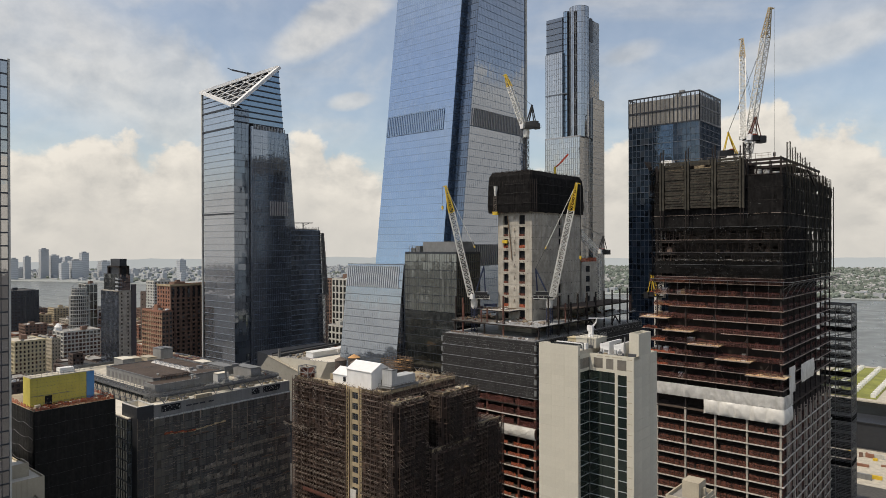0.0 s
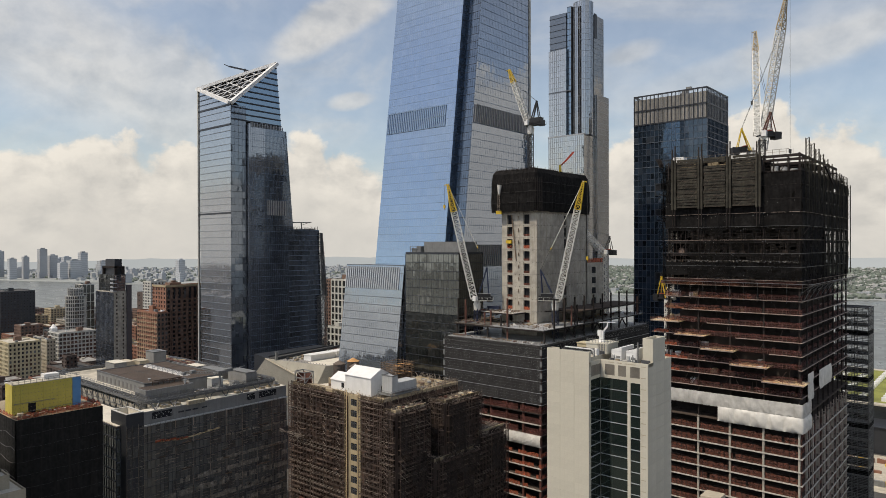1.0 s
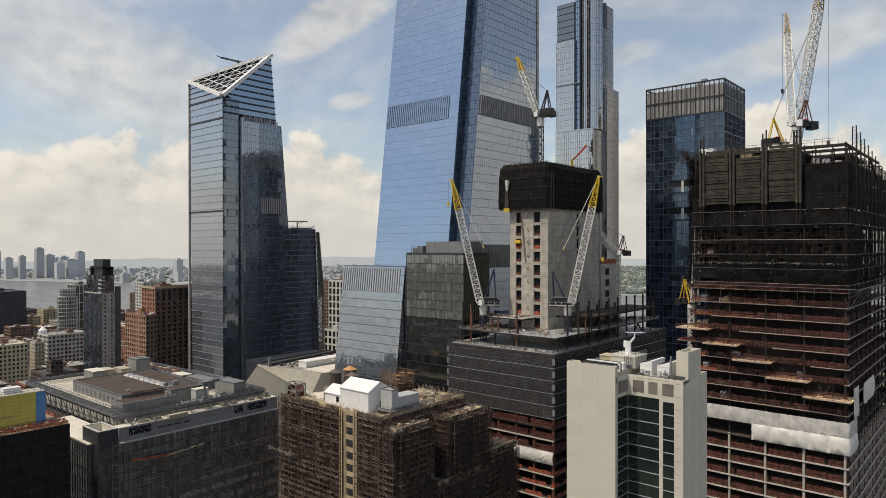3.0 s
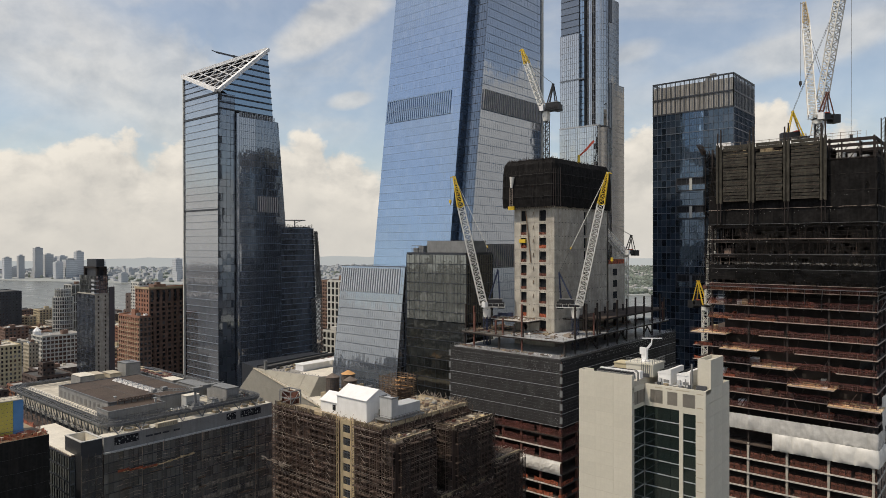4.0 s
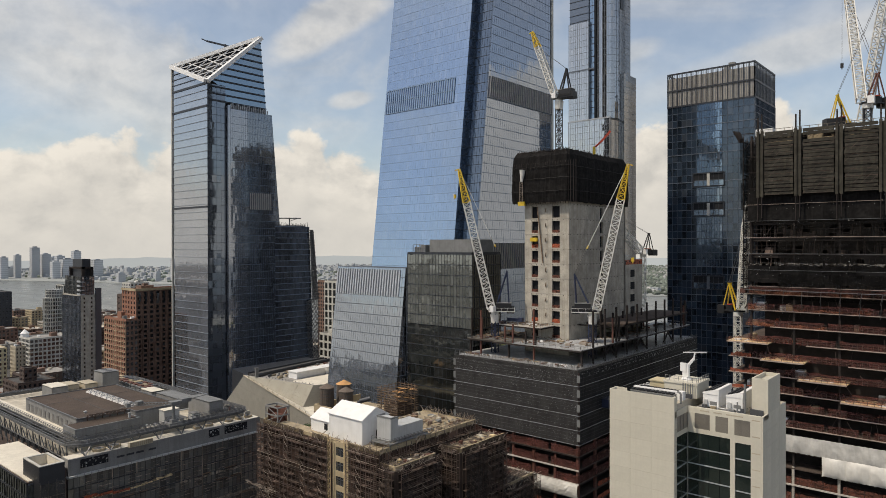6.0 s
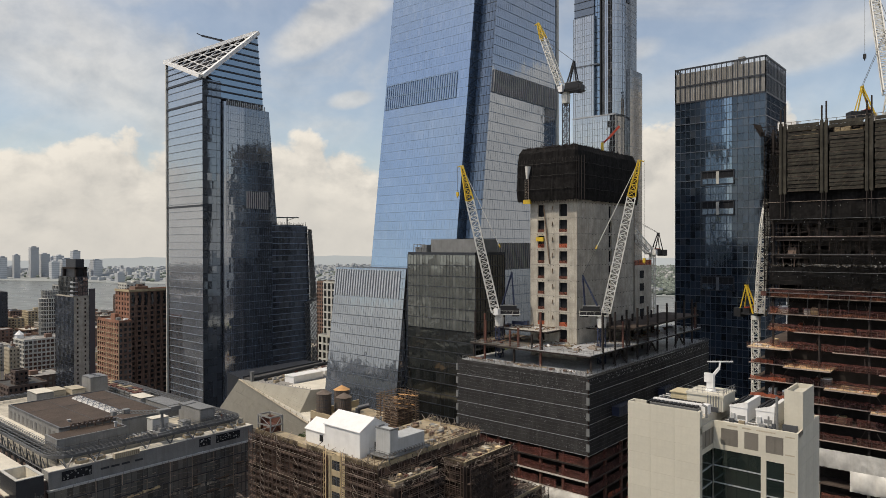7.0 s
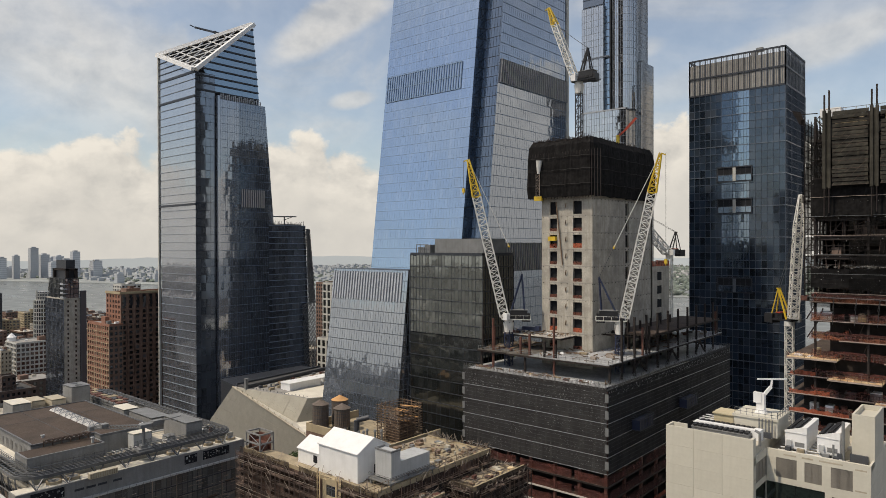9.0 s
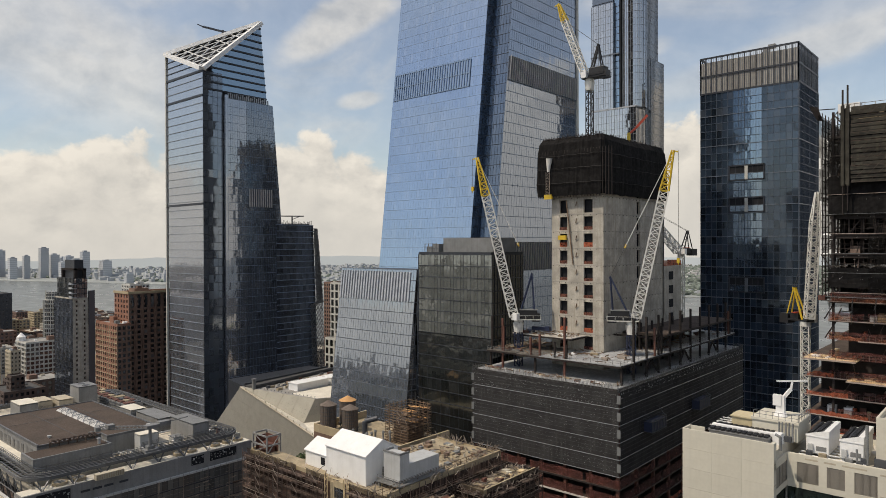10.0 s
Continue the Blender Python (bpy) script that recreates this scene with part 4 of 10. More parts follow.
# ---- the slender stepped tower ----
def stepped_tower():
    t = thing("slender_stepped_tower", (-262, 460, 0), "slender silver glass tower with setbacks and a rounded bay", "skyscraper")
    g = 0.3

    def face(q, seed, glass="glass_silver", bay=1.7):
        q = [Vector(p) for p in q]
        rows = max(2, round((q[3] - q[0]).length / 4.1))
        curtain(t, q, rows, max(1, round((q[1] - q[0]).length / bay)), glass, "mullion_front", 0.14, 0.16, 0.12, tilt=.006, seed=seed, colproud=0.16)

    def tier(x0, x1, y0, y1, z0, z1, seed):
        part("wall", boxes(((x0 + g, y0 + g, z0), (x1 - g, y1 - g, z1))), "mullion_mid", t)
        face([(x0, y0, z0), (x1, y0, z0), (x1, y0, z1), (x0, y0, z1)], seed)
        # side faces take a darker, browner glass than the fronts
        face([(x1, y0, z0), (x1, y1, z0), (x1, y1, z1), (x1, y0, z1)], seed + 1, "glass_taupe")

    tier(-277, -247.3, 445, 478, 0, 217, 31)
    tier(-277, -262.4, 445.6, 476, 217, 282, 33)
    tier(-277, -262.4, 448, 476, 282, 309, 43)
    # louvred corner at the top
    part("screen_louvre", boxes(((-276.8, 446.6, 282), (-262.8, 447.9, 309))), "glass_annex", t, "dark louvred corner screen")
    for k in range(6):
        part("screen_bar", boxes(((-276.9, 446.3, 283 + k * 4.6), (-262.7, 446.6, 283.3 + k * 4.6))), "mullion_dark", t)
    # dark slot, then the rounded bay
    part("slot", boxes(((-262.3, 447.9, 217), (-258.6, 470, 313))), "mullion_dark", t, "dark vertical slot")
    curtain(t, [(-262.3, 447.6, 217), (-259.2, 447.6, 217), (-259.2, 447.6, 313), (-262.3, 447.6, 313)], 23, 2, "glass_navy", "mullion_dark", .08, .35, .1, tilt=.01, seed=70)
    cx, cy, r = -252.0, 453.0, 7.2
    bm = B()
    tube(bm, (cx, cy, 217), (cx, cy, 314.5), r - .3, n=28)
    part("bay_wall", bm, "mullion_mid", t)
    ang = [200 + i * 22 for i in range(9)]
    for i, (a, b) in enumerate(zip(ang, ang[1:])):
        p = [(cx + r * math.cos(radians(u)), cy + r * math.sin(radians(u))) for u in (a, b)]
        face([(*p[0], 217), (*p[1], 217), (*p[1], 314.8), (*p[0], 314.8)], 50 + i, "glass_silver", 1.45)
    tier(-256, -246.6, 459, 474, 217, 307, 35)
    part("notch", boxes(((-246.7, 459.2, 290), (-246.2, 463, 308))), "mullion_dark", t, "dark corner notch")
    tier(-256, -245.4, 462, 480, 0, 248, 39)
    part("tier_band", boxes(((-277.2, 444.6, 216.6), (-247.1, 445, 217.5)), ((-247.3, 444.6, 216.6), (-246.9, 478, 217.5))), "mullion_pale", t)
    part("tier_band", boxes(((-277.2, 445.2, 250), (-258.5, 445.6, 250.8))), "mullion_mid", t)


stepped_tower()


# ---- the navy tower with a louvred crown ----
def navy_tower():
    t = thing("navy_glass_tower", (-187, 474, 0), "navy blue glass tower with a pale louvred crown", "skyscraper")
    x0, x1, y0, y1, zc, zt = -212.2, -161.8, 453, 494.5, 219.0, 239.2
    g = 0.4
    part("wall", boxes(((x0 + g, y0 + g, 0), (x1 - g, y1 - g, zc))), "core_dark", t)
    rows, cols = 52, 17
    strip = lambda r, c: r >= 29 and 6 <= c <= 10
    curtain(t, [(x0, y0, 0), (x1, y0, 0), (x1, y0, zc), (x0, y0, zc)], rows, cols, "glass_deep", "mullion_navy", 0.22, 0.3, 0.2, tilt=0.004, seed=41, colproud=0.2, skip=strip)
    # Strip of brighter panes, standing in for a mirrored band of sky.
    w = (x1 - x0) / cols
    xa, xb, za = x0 + 6 * w, x0 + 11 * w, zc * 29 / rows
    curtain(t, [(xa, y0 - .02, za), (xb, y0 - .02, za), (xb, y0 - .02, zc), (xa, y0 - .02, zc)], rows - 29, 10, "glass_strip", "mullion_navy", 0.1, 0.2, 0.2, tilt=0.006, seed=44, colproud=0.12)
    curtain(t, [(x1, y0, 0), (x1, y1, 0), (x1, y1, zc), (x1, y0, zc)], rows, 16, "glass_deep", "mullion_navy", 0.22, 0.3, 0.3, seed=42, colproud=0.45)
    bm = B()
    for r in range(1, rows, 4):
        z = zc * r / rows
        beam(bm, (x0, y0 - .25, z), (x1 + .25, y0 - .25, z), .3, .4), beam(bm, (x1 + .25, y0, z), (x1 + .25, y1, z), .3, .4)
    part("storey_rail", bm, "mullion_mid", t, "grey storey rails", kind="stuff")
    # crown: open louvred screen in two tiers
    part("crown_core", boxes(((x0 + 6, y0 + 6, zc), (x1 - 6, y1 - 6, zt - 2))), "roof_pale", t)
    bm = B()
    for z in (zc + 0.3, zc + 10, zt):
        for a, b in (((x0, y0, z), (x1, y0, z)), ((x1, y0, z), (x1, y1, z)), ((x0, y0, z), (x0, y1, z)), ((x0, y1, z), (x1, y1, z))):
            beam(bm, a, b, 0.7, 0.9)
    for i in range(18):
        x = x0 + (x1 - x0) * i / 17
        for y in (y0, y1):
            beam(bm, (x, y, zc), (x, y, zt), 0.45)
    for i in range(15):
        y = y0 + (y1 - y0) * i / 14
        for x in (x0, x1):
            beam(bm, (x, y, zc), (x, y, zt), 0.45)
    part("crown_frame", bm, "mullion_dark", t, "dark crown frame")
    bm = B()
    for i in range(52):
        x = x0 + (x1 - x0) * (i + .5) / 52
        beam(bm, (x, y0 - .1, zc + .8), (x, y0 - .1, zt), .14)
    for i in range(43):
        y = y0 + (y1 - y0) * (i + .5) / 43
        beam(bm, (x1 + .1, y, zc + .8), (x1 + .1, y, zt), .14)
    part("crown_fin", bm, "mullion_mid", t, "grey crown fins", kind="stuff")
    bm = B()
    for i in range(17):
        a, b = x0 + (x1 - x0) * (i + 0.08) / 17, x0 + (x1 - x0) * (i + 0.92) / 17
        box(bm, (a, y0 + 0.2, zc + 0.7), (b, y0 + 0.35, zc + 9.5))
        box(bm, (a, y0 + 0.2, zc + 10.5), (b, y0 + 0.3, zt - 2.4))
    for i in range(14):
        a, b = y0 + (y1 - y0) * (i + 0.08) / 14, y0 + (y1 - y0) * (i + 0.92) / 14
        box(bm, (x1 - 0.35, a, zc + 0.7), (x1 - 0.2, b, zc + 9.5))
        box(bm, (x1 - 0.3, a, zc + 10.5), (x1 - 0.2, b, zt - 2.4))
    part("crown_panel", bm, "crown_tan", t, "taupe louvre panels", kind="stuff")
    bm = boxes(((-181, 460, zt - 2), (-178, 463, zt + 2.2)), ((-178.5, 460.5, zt + 1.5), (-175, 463, zt + 3.6)))
    beam(bm, (-183, 461, zt - 1), (-178, 461, zt + 2), 0.5)
    part("roof_plant", bm, "grey_metal", t)
    # two open terraces cut in the face
    for z in (109.0, 152.4, 169.9):
        xa, xb, xm, h = -196.1, -178.7, -187.4, 7.4
        part("terrace", boxes(((xa, y0 - .35, z), (xb, y0 + .6, z + h))), "core_dark", t, "dark glazed terrace")
        for k in range(1, 6):
            part("terrace_bar", boxes(((xa + k * 2.9, y0 - .5, z), (xa + .2 + k * 2.9, y0 - .36, z + h))), "mullion_dark", t)
        for a, b in ((xa + .1, xm - .9), (xm + .9, xb - .1)):
            part("terrace_glass", boxes(((a, y0 - .45, z + .3), (b, y0 - .4, z + h * .45))), "glass_strip", t, "blue glazed balustrade")
            part("terrace_rail", boxes(((a, y0 - .7, z + 3.4), (b, y0 - .62, z + 3.6))), "mullion_mid", t)
        part("terrace_frame", boxes(((xa - .3, y0 - .8, z - .5), (xb + .3, y0 - .36, z)), ((xa - .3, y0 - .8, z + h), (xb + .3, y0 - .36, z + h + .7)), ((xa - .6, y0 - .8, z - .5), (xa, y0 - .36, z + h + .7)), ((xb, y0 - .8, z - .5), (xb + .6, y0 - .36, z + h + .7))), "mullion_dark", t)
        part("terrace_pier", boxes(((xm - .8, y0 - .9, z), (xm + .8, y0 - .37, z + h))), "stone_white" if z > 120 else "mullion_mid", t, "terrace pier")


navy_tower()

# ---- concrete core rising from a netted steel frame ----
def core_site():
    t = thing("core_building", (-186, 300, 0), "unfinished tower: concrete core over a netted steel podium", "construction site")
    x0, x1, y0, y1 = -213.0, -159.5, 248.0, 356.0
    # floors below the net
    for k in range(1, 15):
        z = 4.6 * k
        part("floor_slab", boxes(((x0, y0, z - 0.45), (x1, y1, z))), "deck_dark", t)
    # Dark filler box stands in for the unlit floors.
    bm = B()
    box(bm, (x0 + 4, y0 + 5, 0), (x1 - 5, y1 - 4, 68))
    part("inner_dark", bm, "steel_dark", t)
    for i in range(7):
        x = x0 + 0.8 + (x1 - x0 - 1.6) * i / 6
        part("column", boxes(((x - .45, y0 + .3, 0), (x + .45, y0 + 1.2, 92))), "steel_rust", t)
    for i in range(1, 10):
        y = y0 + 0.8 + (y1 - y0 - 1.6) * i / 9
        part("column", boxes(((x1 - 1.2, y - .45, 0), (x1 - .3, y + .45, 92))), "steel_rust", t)
    for k in range(1, 15):
        z = 4.6 * k
        m = "net_orange" if z < 52 else "net_maroon"
        part("slab_edge", boxes(((x0, y0 - .2, z - .5), (x1, y0 - .02, z))), "slab" if z < 62 else "steel_dark", t)
        bm = B()
        for p, q, n in (((x0, y0 + .15), (x1, y0 + .15), 40), ((x1 - .15, y0), (x1 - .15, y1), 70)):
            low = high = None
            for i in range(n + 1):
                c = Vector((*p, z)).lerp(Vector((*q, z)), i / n) + Vector((.12 * math.sin(i * 1.9), .12 * math.sin(i * 1.9), 0))
                lo, hi = bm.verts.new(c), bm.verts.new(c + Vector((0, 0, (1.5 if z < 52 else 2.6) + .5 * noise.noise((i * .5, z, 4)))))
                if low and noise.noise((i * .33, z * .7, 2)) > (-.12 if z < 52 else -.38):
                    bm.faces.new((low, lo, hi, high))
                low, high = lo, hi
        part("safety_net", bm, m, t, kind="stuff")
    # charcoal net over six floors, in lifts
    for k in range(5):
        z = 68.3 + k * 4.92
        bm = B()
        for i in range(22):
            a = x0 + (x1 - x0) * i / 22
            d = 0.015 * math.sin(i * 2.7 + k)
            box(bm, (a, y0 - .35 + d, z), (a + (x1 - x0) / 22, y0 - .25 + d, z + 4.75))
        for i in range(40):
            a = y0 + (y1 - y0) * i / 40
            d = 0.015 * math.sin(i * 2.3 + k)
            box(bm, (x1 + .25 + d, a, z), (x1 + .35 + d, a + (y1 - y0) / 40, z + 4.75))
        part("debris_net", bm, "net_grey", t)
        bm = boxes(((x0, y0 - .45, z - .2), (x1 + .5, y0 - .38, z - .04)), ((x1 + .4, y0 - .4, z - .2), (x1 + .47, y1, z - .04)))
        part("net_rail", bm, "mullion_pale", t)
    bm = B()
    for k in range(5):
        z = 68.3 + k * 4.92
        for a, b in (((x0 - .3, y0 - .6, z + 1.2), (x0 + .7, y0 - .4, z + 3.6)), ((x1 - .4, y0 - .6, z + 1.2), (x1 + .7, y0 - .4, z + 3.6))):
            box(bm, a, b)
    part("corner_flap", bm, "grey_metal", t, "pale sheet corner flaps", kind="stuff")
    rng = random.Random(12)
    bm = B()
    for i in range(900):
        x, z = rng.uniform(x0 + .5, x1 - .5), 68.3 + rng.randrange(5) * 4.92 + rng.uniform(.6, 4.3)
        s = rng.uniform(.04, .10)
        box(bm, (x, y0 - .42, z), (x + s, y0 - .37, z + s))
    for i in range(330):
        x, z = x0 + .5 + (x1 - x0 - 1) * (i % 110) / 110, rng.choice((88.3, 89.5, 91.4)) + rng.uniform(-.2, .2)
        box(bm, (x, y0 - .42, z), (x + .035, y0 - .37, z + rng.uniform(.08, .4)))
    for i in range(220):
        y, z = rng.uniform(y0 + .5, y1 - .5), rng.choice((91.0, 91.8, 90.6))
        box(bm, (x1 + .38, y, z), (x1 + .43, y + .07, z + rng.uniform(.15, .5)))
    part("net_tie", bm, "plant_pale", t, "pale net ties, flecks and painted glints", kind="stuff")
    bm = B()
    for i in range(120):
        x = x0 + (x1 - x0) * i / 119
        beam(bm, (x, y0 - .3, 92.6), (x + rng.uniform(-.15, .15), y0 - .3, 94.3 + rng.uniform(-.4, .7)), .08)
    for i in range(200):
        y = y0 + (y1 - y0) * i / 199
        beam(bm, (x1 + .3, y, 92.6), (x1 + .3, y + rng.uniform(-.15, .15), 94.0 + rng.uniform(-.4, .6)), .08)
    part("edge_stanchion", bm, "rail_steel", t, "fringe of edge stanchions over the net", kind="stuff")
    for k in range(5):
        for j in range(1, 4):
            z = 68.3 + k * 4.92 + j * 1.23
            part("net_seam", boxes(((x0, y0 - .40, z), (x1, y0 - .365, z + .06)), ((x1 + .365, y0, z), (x1 + .40, y1, z + .06))), "dark_metal", t)
    bm = B()
    for zz, pts in ((93.2, ((x0 + 1.2, y0 + 1.2), (x1 - 1.2, y0 + 1.2), (x1 - 1.2, y1 - 1.2))), (99.1, ((x0 + 2.2, y0 + 5.2), (x1 - 2.2, y0 + 5.2), (x1 - 2.2, y1 - 3.2))), (104.2, ((-207, 262.7), (-183.7, 262.7), (-183.7, 272)))):
        for p, q in zip(pts, pts[1:]):
            p, q = Vector((*p, zz)), Vector((*q, zz))
            m = max(1, int((q - p).length / 2.4))
            for i in range(m + 1):
                u = p.lerp(q, i / m)
                beam(bm, u, u + Vector((0, 0, 1.3)), .09)
            for h in (.65, 1.25):
                beam(bm, p + Vector((0, 0, h)), q + Vector((0, 0, h)), .06)
    part("guard_rail", bm, "grey_metal", t, kind="stuff")
    for i in range(46):
        lv = rng.choice(((93.2, x0 + 3, x1 - 4, y0 + 2, y0 + 5), (99.1, -198, -166, y0 + 7, 268), (99.1, -174, -164, 274, 345), (104.2, -205, -186, 263.5, 270), (99.2, -209, -200, y0 + 7, 275)))
        x, y = rng.uniform(lv[1], lv[2]), rng.uniform(lv[3], lv[4])
        part("deck_pallet", boxes(((x, y, lv[0]), (x + rng.uniform(.6, 3.2), y + rng.uniform(.5, 1.4), lv[0] + rng.uniform(.2, .9)))), rng.choice(("timber", "plywood", "grey_metal", "steel_rust", "white_metal", "roof_tan", "scaffold_light")), t)
    part("boom_lift", boxes(((-203, 265.2, 104.2), (-200.6, 267, 105.4)), ((-201, 265.6, 105.4), (-194.5, 266.2, 106.6)), ((-195.4, 265.2, 105.4), (-193.8, 266.6, 107.0))), "crane_blue", t, "blue boom lift on the deck")
    for (ya, za) in ((263, 78.2), (301, 78.0)):
        part("hoist_platform", boxes(((x1 + .6, ya + .1, za + .1), (x1 + 3.2, ya + 9.9, za + 3.0))), "crane_blue", t, "navy loading platform box")
        bm = boxes(((x1 + .5, ya, za - .1), (x1 + 3.5, ya + 10, za + .05)))
        for j in range(6):
            beam(bm, (x1 + 3.35, ya + j * 2, za), (x1 + 3.35, ya + j * 2, za + 3.9), .16)
        for h in (3.1, 3.85):
            beam(bm, (x1 + 3.35, ya, za + h), (x1 + 3.35, ya + 10, za + h), .14)
            for y in (ya, ya + 10):
                beam(bm, (x1 + .5, y, za + h), (x1 + 3.35, y, za + h), .14)
        for y in (ya, ya + 10):
            beam(bm, (x1 + .5, y, za + 6.2), (x1 + 3.35, y, za + 3.1), .1)
        part("platform_frame", bm, "dark_metal", t, "dark platform frame")
    # open steel above
    for z, (a, b, c, d), m in ((93.2, (x0 + 1, x1 - 1, y0 + 1, y1 - 1), "deck_wet"), (99.2, (x0 + 2, -199, y0 + 5, 280), "deck_site"), (99.0, (-190, x1 - 2, y0 + 5, 272), "deck_wet"), (99.0, (-199, -190.02, y0 + 5, 272), "deck_site"), (99.0, (-177, x1 - 2, 272, y1 - 3), "deck_wet"), (104.2, (-207, -183.5, 262.5, 272.3), "slab"), (105.0, (-177, -161.5, 286, 350), "deck_dark")):
        part("floor_slab", boxes(((a, c, z - .22), (b, d, z))), m, t)
        bm = B()
        for p, q in (((a, c, z - .75), (b, c, z - .75)), ((b, c, z - .75), (b, d, z - .75)), ((a, c, z - .75), (a, d, z - .75))):
            beam(bm, (p[0], p[1], z - .5), (q[0], q[1], z - .5), .3, .5)
        part("edge_beam", bm, "steel_dark", t)
    cols = [(x0 + 3, y0 + 6, 99), (-205, y0 + 6, 110), (-192, y0 + 6, 99), (-181, y0 + 6, 112), (x1 - 2.2, y0 + 6, 99)] + [(x1 - 2.2, y0 + 14 + 9 * i, 112) for i in range(10)] + [(x1 - 12, y0 + 40 + 9 * i, 108) for i in range(5)]
    for x, y, z in cols:
        part("column", boxes(((x - .3, y - .3, 93), (x + .3, y + .3, z))), "steel_rust" if y < 256 and z > 105 else "steel_dark", t)
    rg = random.Random(31)
    for i in range(12):
        x, y = rg.choice(((rg.uniform(x0 + 3, x1 - 3), y0 + 6), (x1 - 2.2, rg.uniform(y0 + 10, y1 - 6)), (rg.uniform(-176, -163), rg.uniform(280, 350))))
        part("column", boxes(((x - .3, y - .3, 99), (x + .3, y + .3, rg.uniform(103, 111)))), rg.choice(("steel_rust", "steel_dark", "steel_dark")), t)
    bm = B()
    for i in range(16):
        y = rg.uniform(275, 345)
        beam(bm, (-177, y, 104.4), (x1 - 2.2, y, 104.4), .35, .5)
    for i in range(12):
        x = rg.uniform(x0 + 3, -180)
        beam(bm, (x, y0 + 6, 98.4), (x, 272, 98.4), .3, .5)
    part("deck_beam", bm, "steel_dark", t, kind="stuff")
    bm = B()
    for i in range(240):
        lv = rg.choice(((93.3, x0 + 2, x1 - 2, y0 + 1.5, y0 + 4.6), (99.1, -198, -164, y0 + 6, 271), (99.1, -176, -163, 272, 350), (104.3, -206, -184, 263, 271), (99.3, -210, -200, y0 + 6, 278)))
        p = Vector((rg.uniform(lv[1], lv[2]), rg.uniform(lv[3], lv[4]), lv[0] + .15))
        beam(bm, p, p + Vector((rg.uniform(-2.5, 2.5), rg.uniform(-2.5, 2.5), rg.uniform(0, .8))), rg.choice((.12, .2, .3)))
    part("loose_timber", bm, "timber", t, kind="stuff")
    bm = B()
    n = 26
    grid = []
    for r in range(6):
        row = []
        for i in range(n + 1):
            x = -181 + 21.5 * i / n
            row.append(bm.verts.new((x, y0 - .7 - .5 * math.sin(math.pi * r / 5) - .5 * abs(noise.noise((i * .7, r * .6, 3))), 50.6 + r * .92 + .3 * noise.noise((i * .4, r, 8)))))
        grid.append(row)
    for r in range(5):
        for i in range(n):
            bm.faces.new((grid[r][i], grid[r][i + 1], grid[r + 1][i + 1], grid[r + 1][i]))
    part("tarpaulin", bm, "tarp", t, "white tarpaulin along a floor edge")
    for i in (0, 3, 6):
        y = y0 + 22 + 9 * i
        for d in (0, 9):
            bm = B()
            beam(bm, (x1 - 2.2, y + d, 94), (x1 - 2.2, y + 4.5, 98), .5)
            part("brace", bm, "steel_dark", t)
    # the core
    a, b, c, d, zt = -197.2, -177.3, 272.5, 320.5, 152.0
    # near-black filler in place of the unlit core behind its openings
    part("core_inner", boxes(((a + 1.2, c + 1.2, 90), (b - 1.2, d - 1.2, zt - 1))), "core_dark", t)
    wins = ((-194.0, -191.0), (-184.7, -181.3))
    levels = [99.4 + 5.78 * k for k in range(9)]
    bm = B()
    xs = [a, wins[0][0], wins[0][1], wins[1][0], wins[1][1], b]
    for i in range(0, 6, 2):
        box(bm, (xs[i], c, 90), (xs[i + 1], c + .9, zt))
    for w in wins:
        box(bm, (w[0], c, 90), (w[1], c + .9, levels[0]))
        for k, z in enumerate(levels):
            z1 = levels[k + 1] if k + 1 < len(levels) else zt
            box(bm, (w[0], c, z + 4.5), (w[1], c + .9, z1))
    part("core_wall", bm, "concrete", t, "raw concrete core wall")
    bm = boxes(((b - .9, c + .9, 90), (b, 297.3, zt)), ((b - .9, 300.3, 90), (b, d, zt)))
    for k, z in enumerate(levels):
        box(bm, (b - .9, 297.3, z + 4.5), (b, 300.3, z + 5.78))
    part("core_wall", bm, "concrete", t, "raw concrete core wall")
    part("core_wall", boxes(((a, c + .9, 90), (a + .9, d, zt)), ((a, d - .9, 90), (b, d, zt))), "concrete", t)
    bm = boxes(((b - 13, 320.5, 90), (b - .2, 338, 126.5)))
    part("core_annex", bm, "concrete", t, "lower concrete core block")
    part("annex_fence", boxes(((b - .3, 321, 126.5), (b - .2, 338, 128.6)), ((b - 6, 337.9, 126.5), (b - .3, 338, 128.6))), "net_orange", t, "orange mesh fence on the core block")
    # Near-black plates on the wall stand in for unlit openings.
    for k in range(6):
        part("annex_opening", boxes(((b - .25, 326, 94 + k * 5.4), (b - .12, 330, 97.2 + k * 5.4))), "core_dark", t)
    for w in wins:
        for k, z in enumerate(levels[:-1]):
            m = "net_orange" if k in (1, 6) else "net_red"
            part("opening_net", boxes(((w[0], c + .1, z + .0), (w[1], c + .18, z + (1.5 if m == "net_orange" else 1.1)))), m, t)
    bm = B()
    for k in range(9):
        z = levels[k] + 4.9
        for i in range(9):
            box(bm, (a + .6 + i * 2.4, c - .2, z), (a + .75 + i * 2.4, c, z + .2))
        for i in range(18):
            box(bm, (b, c + 1 + i * 2.6, z), (b + .2, c + 1.2 + i * 2.6, z + .22))
    part("form_tie", bm, "steel_dark", t, kind="stuff")
    for k in range(9):
        z = levels[k] + 5.2
        part("form_joint", boxes(((a - .03, c - .03, z), (b + .03, c, z + .12)), ((b, c, z), (b + .03, d, z + .12))), "roof_grey", t)
    bm = B()
    for k in range(8):
        beam(bm, (-187.6, c - .2, 107.5 + k * 5.78), (-187.0, c - .7, 109.0 + k * 5.78), .25)
